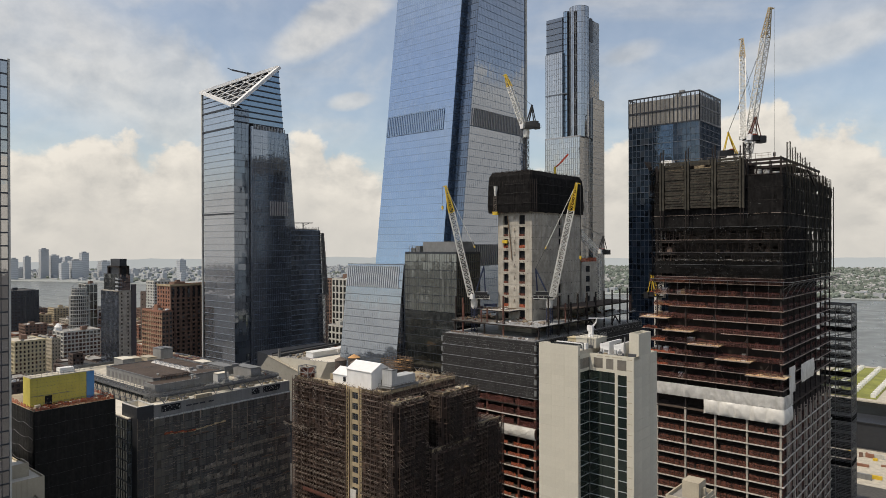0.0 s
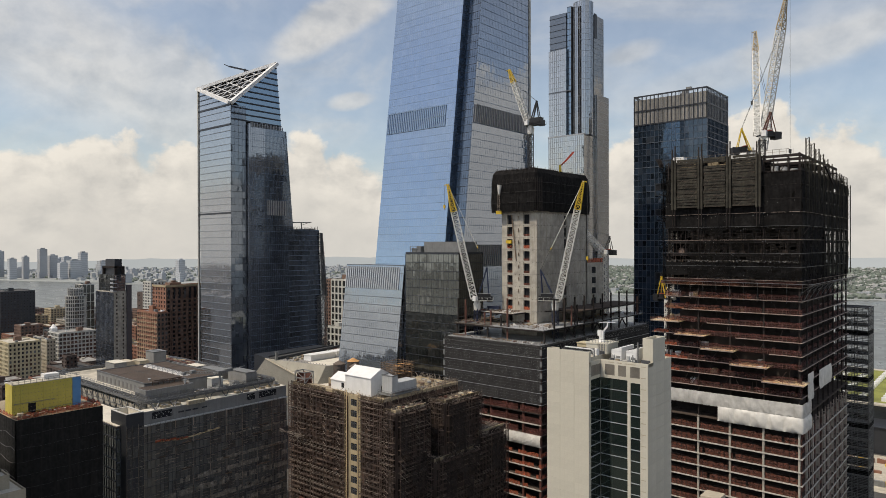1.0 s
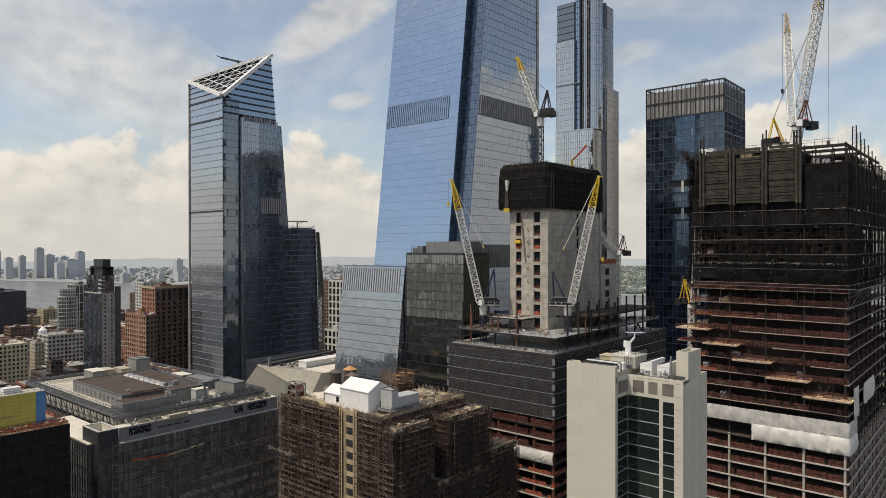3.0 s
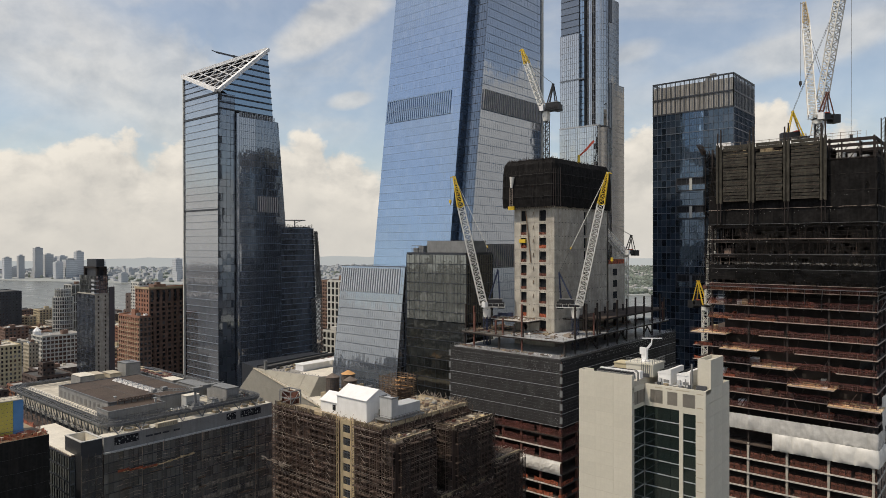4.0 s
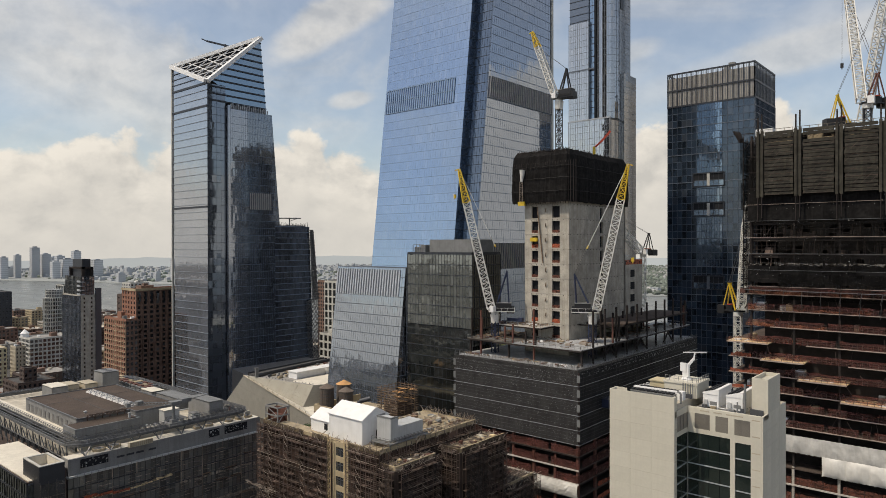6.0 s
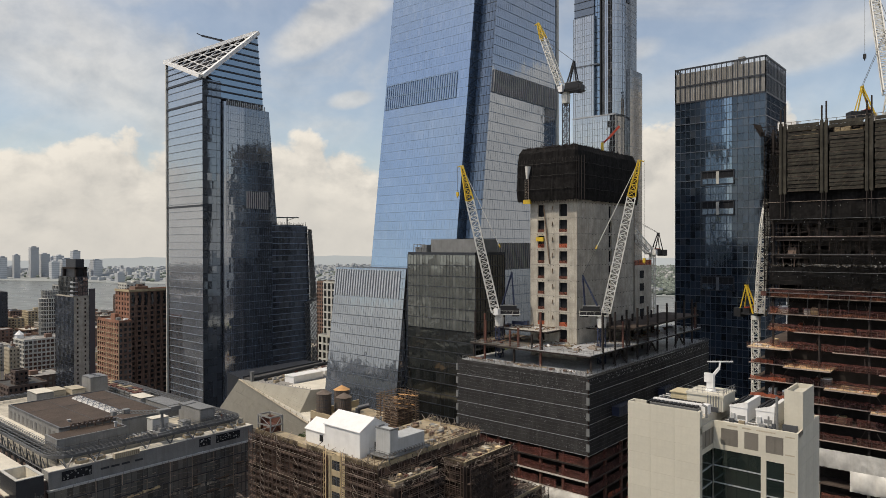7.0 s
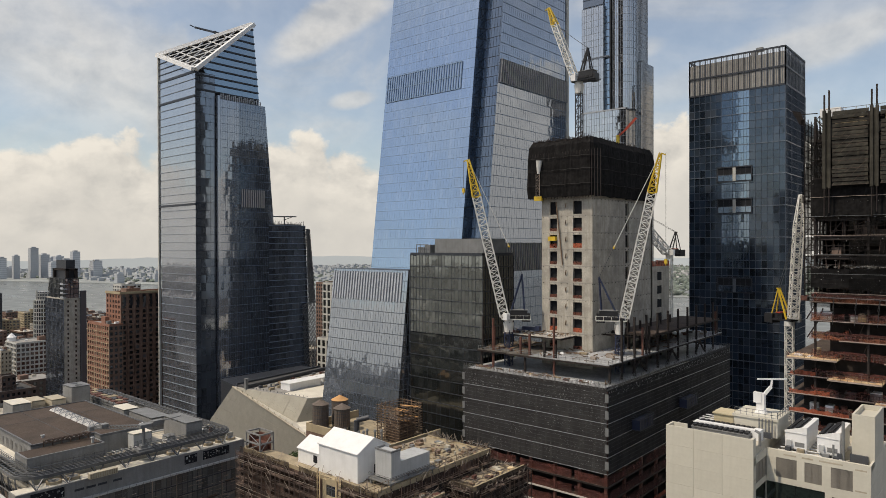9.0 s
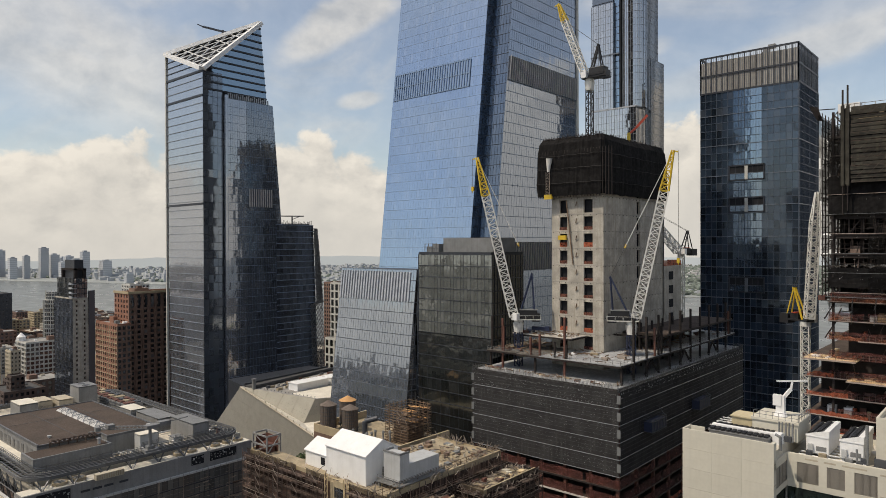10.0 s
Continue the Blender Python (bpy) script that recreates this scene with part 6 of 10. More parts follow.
    # Scattered pale bits stand in for glints of daylight through the nets.
    bm = B()
    for i in range(130):
        x, z = x0 + (x1 - x0) * rng.random(), 123.4 + rng.randrange(6) * 4.6 + rng.choice((4.1, 3.7, 3.2, rng.uniform(0, 4)))
        s = rng.uniform(.04, .11)
        box(bm, (x, y0 - .5, z), (x + s * rng.uniform(.6, 2.5), y0 - .42, z + s))
    part("net_tie", bm, "plant_pale", t, "pale net ties, flecks and painted glints", kind="stuff")
    hung_net((x0, y0 + .25), (x1, y0 + .25), 124.6, 129.2, 101, "net_black", .06)
    hung_net((x0, y0 + .25), (x1, y0 + .25), 141.8, 149.5, 102, "net_black", 0)
    hung_net((x1 - 13.5, y0 - .2), (x1, y0 - .2), 146, 159.5, 103, "net_black", 0, n=12, rows=8)
    hung_net((x0 + .5, y0 - .2), (x1, y0 - .2), 129.5, 130.1, 104, "sheet_clear", .15, n=90, rows=2, name="torn_sheet")
    # cocoon panels on the front: ribbed sheets between twin climbing posts
    rng = random.Random(23)
    for i, (xa, xb) in enumerate(((-102.2, -94.9), (-92.5, -85.1), (-82.7, -75.3))):
        for j in range(18):
            z = 148.9 + j * .98
            if j > 14 and rng.random() < .35:
                continue
            k = rng.uniform(-.12, .12)
            bm = boxes(((xa + rng.uniform(-.1, .1), y0 - 1.6 + k, z), (xb + rng.uniform(-.1, .1), y0 - 1.5 + k, z + rng.uniform(.80, .95))))
            box(bm, (xa, y0 - 1.72 + k, z + .02), (xb, y0 - 1.6 + k, z + .13))
            part("cocoon_panel", bm, "panel_grey", t)
        bm = B()
        for j in range(5):
            beam(bm, (xa, y0 - 1.2, 150 + j * 4), (xb, y0 - 1.2, 150 + j * 4), .3)
        part("panel_frame", bm, "steel_dark", t)
        bm = B()
        for j in range(9):
            z = 149 + j * 1.9
            beam(bm, (xa, y0 - 1.95, z), (xb, y0 - 1.95, z), .05)
            for f in range(4):
                u = xa + (xb - xa) * f / 4
                beam(bm, (u, y0 - 1.93, z), (u + (xb - xa) / 4, y0 - 1.93, z + 1.9), .035)
        part("panel_brace", bm, "scaffold_pole", t, "thin tube bracing", kind="stuff")
        bm = B()
        for j in range(26):
            x = rng.uniform(xa, xb - 1)
            box(bm, (x, y0 + rng.uniform(.5, 3), 163.6), (x + rng.uniform(.4, 1.6), y0 + 3.6, 163.6 + rng.uniform(.4, 2.0)))
        part("deck_rubble", bm, "roof_tan", t, kind="stuff")
    for x in (-103.3, -93.7, -83.9, -74.2):
        bm = boxes(((x - .85, y0 - 2.1, 148.3), (x - .2, y0 - 1.3, 166.8)), ((x + .25, y0 - 2.0, 148.3), (x + .85, y0 - 1.3, 166.8)), ((x - .2, y0 - 1.7, 148.6), (x + .25, y0 - 1.4, 166.2)))
        part("cocoon_post", bm, "panel_grey", t, "grey twin climbing post")
        for d in (-.5, .5):
            part("climbing_rail", boxes(((x + d - .1, y0 - 2.0, 142 + d), (x + d + .1, y0 - 1.5, 148.2))), "steel_dark", t)
            part("climbing_rail", boxes(((x + d - .16, y0 - 2, 166.9), (x + d + .16, y0 - 1.5, 171 + d))), "steel_dark", t)
    part("roof_slab", boxes(((x0 + 2, y0 + 1, 165.2), (-76, y1 - 20, 165.7)), ((-76, y0 + 26, 165.2), (x1 - 4, y1 - 20, 165.7))), "steel_dark", t)
    bm = B()
    for y in (y0 + .6, y0 + 12, y0 + 26):
        beam(bm, (-76, y, 165.2), (x1 - .6, y, 165.2), .6, .9)
    for y0_, y1_, z_ in ((y0 + .6, y1 - 20, 165.2), (y0 + .6, y1 - 12, 160.6)):
        beam(bm, (x1 - .6, y0_, z_), (x1 - .6, y1_, z_), .5, .8)
    for x in (-70, -65.5, x1 - .6):
        beam(bm, (x, y0 + .6, 159), (x, y0 + .6, 165), .35)
    beam(bm, (x1 + 1, y0 + 30, 164), (x1 + 2, y0 + 38, 158), .5), beam(bm, (x1, y0 + 33, 161.5), (x1 + 3.5, y0 + 36, 161.5), .5)
    part("open_frame", bm, "steel_dark", t, "open steel frame at the roof corner", kind="stuff")
    for x, h in ((-71.5, 5.4), (-68.6, 5.0), (-65.4, 4.2)):
        bm = B()
        tube(bm, (x, y0 + 8, 157.2), (x, y0 + 8, 157.2 + h), 1.15, n=14)
        part("site_tank", bm, "plant_pale", t, "pale upright tank")
    # Added near-black box, standing in for shade under the roof slab.
    bm = boxes(((x0 + 3, y0 + 2, 161), (x1 - 14, y0 + 10, 165.1)))
    part("inner_wall", bm, "core_dark", t)
    # lattice posts along the side
    for i in range(11):
        y = y0 + 4 + i * 7.2
        zt = 171 - i * 1.1
        bm = B()
        for dx, dy in ((0, 0), (1.0, 0), (0, 1.0), (1.0, 1.0)):
            beam(bm, (x1 + .3 + dx, y + dy, 124 if i > 3 else 146), (x1 + .3 + dx, y + dy, zt), .16)
        z = 146
        while z < zt - 1:
            beam(bm, (x1 + .3, y, z), (x1 + 1.3, y, z + 1.2), .1), beam(bm, (x1 + 1.3, y, z), (x1 + 1.3, y + 1, z + 1.2), .1)
            z += 1.2
        part("climbing_mast", bm, "panel_grey", t, "grey lattice mast")
    # left-hand return net and roof railing
    hung_net((x0 - 2.1, y0 + 30), (x0 - 2.1, y0 + 1), 145, 165.8, 110, "net_open", .06, n=20, rows=8)
    bm = B()
    for k in range(11):
        z = 121.2 + k * 4.1
        for y in range(9):
            yy = y0 + 2 + y * 3.4
            beam(bm, (x0 - 1.8, yy, z), (x0 - 1.8, yy, z + 4.1), .2), beam(bm, (x0 + 1.5, yy, z), (x0 + 1.5, yy, z + 4.1), .2)
            beam(bm, (x0 - 1.8, yy, z), (x0 + 1.5, yy, z + rng.choice((0, 4.1))), .14)
        for x in (x0 - 1.8, x0 + 1.5):
            for h in (0, 1.2, 2.6):
                beam(bm, (x, y0 + 1, z + h), (x, y0 + 30, z + h), .13)
    part("side_scaffold", bm, "steel_dark", t, kind="stuff")
    hung_net((x0 + 2.2, y0 + 34), (x0 + 2.2, y0 + 2), 121, 165, 131, "net_black", .04, n=24, rows=16)
    bm = B()
    for i in range(9):
        beam(bm, (x0 - 2.6 + .1 * i, y0 + 1 + i * .2, 164.5), (x0 - 4.2 + .15 * i, y0 + .2 + i * .3, 168), .16)
    beam(bm, (x0 - 4, y0 + .4, 167), (x0 + 1, y0 + 2, 167), .2), beam(bm, (x0 + 1, y0 - .5, 165.4), (x0 + 5, y0 - 1.2, 160), .25)
    part("outrigger", bm, "steel_dark", t, "bent steel outriggers", kind="stuff")
    bm = B()
    for i in range(20):
        x = x0 + 3 + i * 2.1
        beam(bm, (x, y0 + 1, 165.7), (x, y0 + 1, 167.6), .1)
    beam(bm, (x0 + 3, y0 + 1, 167.5), (x1 - 4, y0 + 1, 167.5), .1), beam(bm, (x0 + 3, y0 + 1, 166.7), (x1 - 4, y0 + 1, 166.7), .1)
    part("guard_rail", bm, "scaffold_light", t)
    part("site_cabin", boxes(((x0 + 1.5, y0 + 2, 165.8), (x0 + 6, y0 + 5, 168))), "white_metal", t, "white site cabin")

    # hoist tower beside it
    h = thing("hoist_tower", (-64, 350, 0), "scaffolded material hoist tower with landings", "hoist")
    for k in range(28):
        z = 3.9 * k
        bm = B()
        a, b, c, d = -66.5, -54.5, 334, 346
        for x in (a, (a + b) / 2, b):
            for y in (c, (c + d) / 2, d):
                beam(bm, (x, y, z), (x, y, z + 3.9), .28)
        for x, y, p, q in ((a, c, b, c), (b, c, b, d), (a, d, b, d), (a, c, a, d)):
            beam(bm, (x, y, z + 3.8), (p, q, z + 3.8), .25)
            for h_ in (.65, 1.3, 1.95, 2.6, 3.2):
                beam(bm, (x, y, z + h_), (p, q, z + h_), .13)
            for f_ in (.17, .33, .67, .83):
                beam(bm, (x + (p - x) * f_, y + (q - y) * f_, z), (x + (p - x) * f_, y + (q - y) * f_, z + 3.8), .11)
        beam(bm, (a, c, z), (b, c, z + 3.8), .14), beam(bm, (b, c, z + 3.8), (b, d, z), .14)
        part("hoist_frame", bm, "louvre", h)
        part("landing", boxes(((a, c, z + 3.6), (b, d, z + 3.7))), "steel_dark", h)
        if k % 5 == 0:
            part("landing_gate", boxes(((a - .1, c - .15, z + .2), (b + .1, c - .05, z + 2.0)), ((b + .05, c - .05, z + .2), (b + .15, d, z + 2.0))), "net_open", h, "black mesh landing gate")
        if k % 5 != 4:
            part("landing_screen", boxes(((a + .2, c + .2, z + .3), (b - .6, c + .3, z + 2.2))), "sheet_clear", h, "grey mesh screen")
            part("landing_screen", boxes(((b - .3, c + 1, z + .3), (b - .2, d - 1, z + 2.2))), "sheet_clear", h, "grey mesh screen")


terraced_site()

# ---- pale grey hotel with a glazed notch ----
def hotel():
    t = thing("hotel", (-99, 190, 0), "pale grey slab hotel with a glazed notch and rooftop plant", "hotel")
    xa, xi, xb, yf, ym, yb = -113.0, -99.3, -85.0, 177.5, 184.5, 201.0
    zf, zl = 105.2, 102.4
    part("body", boxes(((xa + .3, yf + .3, 0), (xi - .3, yf + 2.5, 101)), ((xa + 2.6, yf + 2.5, 0), (xi - .3, yb - .3, 101))), "stone_white", t)
    part("body", boxes(((xi - .3, ym + .5, 0), (xb - .3, yb - .3, 101))), "stone_white", t)
    # front slab: cladding panels, five across
    fl, n = 3.15, 33
    bm = boxes(((0.008, 0, 0.008), ((xi - xa) / 3 - .008, .28, fl - .008)))
    src = part("cladding_panel", bm, "hotel_grey", t)
    ORIGIN[src.name] = Vector()
    src.location = Vector((xa, yf, zf - fl)) - Vector((-99, 190, 0))
    src.data.transform(Matrix.Translation((-99, 190, 0)))
    for r in range(n):
        for c in range(3):
            if (r, c) != (0, 0):
                alike("cladding_panel", src, t, src.location + Vector((c * (xi - xa) / 3, 0, -r * fl)))
    # return panels down the side of the slab, and the side wall
    bm = boxes(((0, .02, .02), (.28, 1.28, fl - .02)))
    src = part("return_panel", bm, "hotel_grey", t)
    src.data.transform(Matrix.Translation((-99, 190, 0)))
    src.location = Vector((xi - .28, yf + .02, zl - fl)) - Vector((-99, 190, 0))
    for r in range(1, n - 1):
        alike("return_panel", src, t, src.location + Vector((0, 0, -r * fl)))
    bm = boxes(((0, .02, .02), (.28, 5.48, fl - .02)))
    src = part("side_panel", bm, "hotel_grey", t)
    src.data.transform(Matrix.Translation((-99, 190, 0)))
    src.location = Vector((xb - .28, ym, zl - fl)) - Vector((-99, 190, 0))
    for r in range(n - 1):
        for c in range(3):
            if (r, c) != (0, 0):
                alike("side_panel", src, t, src.location + Vector((0, c * 5.5, -r * fl)))
    # white piers of the set-back face
    for a, b in ((-91.0, -90.1), (-87.2, xb - .28)):
        part("pier", boxes(((a, ym, 0), (b, ym + .5, 98.1))), "hotel_grey", t)
    part("lintel", boxes(((xi + .02, ym, 97.2), (-91.0, ym + .5, 98.1)), ((-90.1, ym, 96.7), (-87.2, ym + .5, 98.1))), "hotel_grey", t)
    part("side_lintel", boxes(((xi - .5, yf + 1.3, 97.2), (xi, ym, 98.1))), "hotel_grey", t)
    part("louvre_band", boxes(((xi + .02, ym, 101.2), (xb - .28, ym + .5, zl))), "hotel_grey", t)
    part("side_louvre_band", boxes(((xi - .5, yf + 1.3, 101.2), (xi, ym, zl))), "hotel_grey", t)
    gaps = [xi + .02, -97.9, -94.9, -93.8, -91.4, -90.2, -87.3, xb - .28]
    for a, b in zip(gaps[::2], gaps[1::2]):
        part("pier", boxes(((a, ym, 98.1), (b, ym + .5, 101.2))), "hotel_grey", t)
    for a, b in ((-97.9, -94.9), (-93.8, -91.4), (-90.2, -87.3)):
        v = part("vent", boxes(((a, ym + .12, 98.1), (b, ym + .2, 101.2))), "vent_taupe", t, "taupe louvred vent")
        for k in range(20):
            x = a + (b - a) * (k + .5) / 20
            part("blade", boxes(((x - .05, ym + .06, 98.15), (x + .05, ym + .12, 101.15))), "vent_taupe", v)
    for a, b in ((yf + 1.5, yf + 3.0), (yf + 3.3, yf + 4.8), (yf + 5.1, yf + 6.7)):
        part("vent", boxes(((xi - .2, a, 98.1), (xi - .06, b, 101.2))), "vent_taupe", t, "taupe louvred vent")
    # glazing
    part("glass_back", boxes(((xi - .7, yf + 1.3, 0), (xi - .3, ym + .5, 97.2)), ((xi, ym + .3, 0), (-91, ym + .5, 97.2)), ((-90.1, ym + .4, 0), (-87.2, ym + .5, 96.7))), "core_dark", t)
    rows = 30
    z0 = 97.2 - rows * fl
    def pane_wall(q, cols, seed):
        q = [Vector(p) for p in q]
        nrm = (q[1] - q[0]).cross(q[3] - q[0]).normalized()
        rng = random.Random(seed)
        for r in range(rows):
            for c in range(cols):
                a, b, d, e = (quad_at(q, (c + i) / cols, (r + j) / rows) for i, j in ((.02, .0), (.98, 0), (.98, 1), (.02, 1)))
                k = rng.uniform(-.012, .012)
                bm = B()
                solid(bm, [a + nrm * k, b - nrm * k, d - nrm * k, e + nrm * k], nrm * -.04)
                part("pane", bm, "glass_green", t)
            if r:
                a, b = quad_at(q, 0, r / rows), quad_at(q, 1, r / rows)
                bm = B()
                beam(bm, a + nrm * .08, b + nrm * .08, .16, .2)
                part("floor_band", bm, "mullion_pale", t, "pale floor band")
    pane_wall([(xi - .22, yf + 1.3, z0), (xi - .22, ym, z0), (xi - .22, ym, 97.2), (xi - .22, yf + 1.3, 97.2)], 2, 1)
    pane_wall([(xi, ym + .2, z0), (-91, ym + .2, z0), (-91, ym + .2, 97.2), (xi, ym + .2, 97.2)], 4, 2)
    pane_wall([(-90.1, ym + .2, z0), (-87.2, ym + .2, z0), (-87.2, ym + .2, 96.7), (-90.1, ym + .2, 96.7)], 1, 3)
    # roofs and parapets
    part("roof", boxes(((xa + .3, yf + .3, 101), (xi - .3, yf + 2.5, 103.6)), ((xa + 2.6, yf + 2.5, 101), (xi - .3, yb - .3, 103.6))), "roof_pale", t)
    part("roof", boxes(((xi - .3, ym + .5, 101), (xb - .3, yb - .3, 101.5))), "roof_pale", t)
    part("parapet", boxes(((xa, yf + .3, 0), (xa + .3, yf + 2.8, zf)), ((xa + .3, yf + 2.5, 0), (xa + 2.6, yf + 2.8, zf)), ((xa + 2.3, yf + 2.8, 101), (xa + 2.6, yb, 103.8)), ((xa + 2.6, yb - .3, 101), (xb, yb, 102.4))), "hotel_grey", t)
    part("parapet_step", boxes(((xi - .5, yf + .3, 101), (xi, yf + 1.3, zf))), "hotel_grey", t)
    ys = ym + 3.4
    part("stair_tower", boxes(((xb - 3.0, ys + .3, 101.5), (xb - .32, ym + 12, 108.2)), ((xb - 3.0, ys, 101.5), (xb, ys + .3, 109)), ((xb - .3, ys + .3, zl), (xb, ym + 12, 109)), ((xb - 3.0, ys + .3, 108.2), (xb - 2.7, ym + 12, 109)), ((xb - 2.7, ym + 11.7, 108.2), (xb - .3, ym + 12, 109))), "hotel_grey", t, "pale stair tower")
    part("parapet", boxes(((xb - .3, ym + .5, 101.5), (xb, ys, zl)),), "hotel_grey", t)
    # short tan bars laid flat on the piers, one a floor
    for r in range(31):
        z = 101.4 - r * fl
        part("joint_bar", boxes(((xb - 2.0, ym - .02, z), (xb - .5, ym, z + .22)), ((xi, yf + .15, z + .5), (xi + .02, yf + 1.1, z + .72))), "stone_cream", t)
    for a, b in ((-96.8, -95.0), (-94.2, -92.6), (-91.8, -88.6)):
        part("joint_bar", boxes(((a, ym - .02, 101.7), (b, ym, 101.95)),), "stone_cream", t)
    part("penthouse", boxes(((-105, 186.5, 103.6), (-98.2, 193.5, 106.3)), ((-105.2, 186.3, 106.3), (-98, 193.7, 106.7))), "hotel_grey", t, "pale lift penthouse")
    hb = 106.7
    part("penthouse_cap", boxes(((-108.6, 187.5, 103.6), (-105.4, 191.5, 105.9)), ((-108.8, 187.3, 105.9), (-105.3, 191.7, 106.1))), "stone_sand", t, "cream roof cabinet")
    bm = B()
    for i in range(8):
        x = -104.8 + i * .95
        beam(bm, (x, 186.5, hb), (x, 186.5, hb + 1.1), .07)
    for i in range(8):
        beam(bm, (-98.2, 186.5 + i, hb), (-98.2, 186.5 + i, hb + 1.1), .07)
    for z in (hb + .55, hb + 1.1):
        beam(bm, (-104.8, 186.5, z), (-98.2, 186.5, z), .07), beam(bm, (-98.2, 186.5, z), (-98.2, 193.5, z), .07)
    part("guard_rail", bm, "grey_metal", t)
    bm = B()
    for i in range(5):
        tube(bm, (-100.8 + i * .5, 185.9, 103.6), (-100.8 + i * .5, 185.9, 106.6), .12, n=8)
    tube(bm, (-99.2, 180.5, 103.6), (-99.2, 180.5, 105.6), .22, n=8), tube(bm, (-99.2, 180.5, 105.6), (-99.9, 180.5, 105.9), .22, n=8)
    part("vent_pipe", bm, "grey_metal", t, kind="stuff")
    # two cooling units: white casings under a tilted bed of small black fans
    for x in (-97.2, -92.6):
        u = part("cooling_unit", boxes(((x, 187.2, 102.3), (x + 3.1, 195.2, 104.8)), ((x - .08, 187.1, 104.8), (x + 3.2, 195.3, 104.95)), ((x + 2.5, 187.1, 104.95), (x + 3.2, 195.3, 105.9)), ((x + .2, 187.4, 101.5), (x + .5, 194.3, 102.3)), ((x + 2.6, 187.4, 101.5), (x + 2.9, 194.3, 102.3))), "white_metal", t, "white rooftop cooling unit")
        bm = B()
        solid(bm, [(x - .05, 187.15, 104.96), (x + 2.48, 187.15, 104.96), (x + 2.48, 187.15, 105.86), (x - .05, 187.15, 105.1)], (0, .12, 0))
        solid(bm, [(x - .05, 195.1, 104.96), (x + 2.48, 195.1, 104.96), (x + 2.48, 195.1, 105.86), (x - .05, 195.1, 105.1)], (0, .12, 0))
        part("unit_end", bm, "white_metal", u)
        bm = B()
        solid(bm, [(x, 187.3, 105.05), (x + 2.45, 187.3, 105.8), (x + 2.45, 195.1, 105.8), (x, 195.1, 105.05)], (0, 0, -.06))
        part("fan_bed", bm, "dark_metal", u, "dark tilted fan bed")
        for i in range(9):
            for j in range(2):
                px, py = x + .6 + j * 1.2, 187.75 + i * .86
                pz = 105.06 + (px - x) * .306
                bm = B()
                tube(bm, (px, py, pz), (px - .07, py, pz + .24), .4, n=12)
                part("fan", bm, "tile_dark", u, "black fan")
        part("control_box", boxes(((x + .3, 186.7, 102.6), (x + 1.0, 187.18, 103.7))), "plant_pale", u), part("intake", boxes(((x + 1.4, 187.16, 102.7), (x + 2.8, 187.19, 103.4))), "grey_metal", u)
    for y in (181.4, 184.5):
        u = part("condenser_bank", boxes(((-110.2, y, 103.6), (-101.2, y + 1.7, 104.6)), ((-110.3, y - .1, 104.6), (-101.1, y + 1.8, 104.75))), "grey_metal", t, "grey condenser bank with black fans")
        for i in range(11):
            for j in range(2):
                bm = B()
                tube(bm, (-109.8 + i * .82, y + .45 + j * .85, 104.75), (-109.8 + i * .82, y + .45 + j * .85, 105.05), .38, n=10)
                part("fan", bm, "tile_dark", u, "black fan")
    part("duct_beam", boxes(((-110.4, 183.3, 104.2), (-101.0, 184.2, 105.2)), ((-101.0, 183.0, 103.6), (-99.8, 184.6, 105.3))), "white_metal", t, "white duct between fan banks")
    part("roof_cabinet", boxes(((-88.2, 187.5, 101.5), (-85.8, 190.5, 102.9))), "dark_metal", t)
    bm = B()
    tube(bm, (-89.0, 187.0, 101.5), (-89.0, 187.0, 107.8), .22, n=10), tube(bm, (-90.2, 186.3, 101.5), (-90.2, 186.3, 104.2), .16, n=8)
    part("vent_pipe", bm, "grey_metal", t)
    rng = random.Random(41)
    for i in range(26):
        x, y, z = rng.choice(((rng.uniform(-111, -100), rng.uniform(185, 186), 103.6), (rng.uniform(-112, -108.8), rng.uniform(186, 199), 103.6), (rng.uniform(-97.5, -89), rng.uniform(185.2, 186.6), 101.5), (rng.uniform(-98, -86), rng.uniform(195, 199.5), 101.5)))
        part("roof_oddment", boxes(((x, y, z), (x + rng.uniform(.3, 1.2), y + rng.uniform(.3, .9), z + rng.uniform(.4, 1.5)))), rng.choice(("plant_pale", "grey_metal", "roof_tan", "dark_metal", "white_metal")), t)
    bm = B()
    for i in range(5):
        y = 187 + i * 1.6
        tube(bm, (-112, y, 104), (-105.5, y, 104), .12, n=6), tube(bm, (-98, y + .4, 102.2), (-89.5, y + .4, 102.2), .14, n=6)
    tube(bm, (-111.5, 181, 103.9), (-100, 181, 103.9), .15, n=6), tube(bm, (-98, 186.2, 102), (-89, 186.2, 102), .18, n=6)
    part("pipe_run", bm, "plant_pale", t, kind="stuff")
    # white davit on the penthouse
    d = thing("window_cleaning_crane", (-101.5, 189.5, 108), "white window-cleaning crane on the hotel penthouse", "crane")
    bm = B()
    tube(bm, (-101.5, 189.5, 108), (-101.5, 189.5, 108.8), 1.3, 1.0, n=16)
    part("base", bm, "white_metal", d)
    bm = boxes(((-102.3, 188.9, 108.8), (-100.7, 190.1, 112.2)), ((-102.8, 188.7, 110.2), (-101.2, 189.4, 112.4)))
    part("mast", bm, "white_metal", d)
    bm = B()
    beam(bm, (-101.2, 189.6, 111.5), (-99.8, 190.4, 113.6), .6), beam(bm, (-99.8, 190.4, 113.4), (-99.6, 190.5, 115.2), .35)
    part("jib", bm, "white_metal", d)
    bm = B()
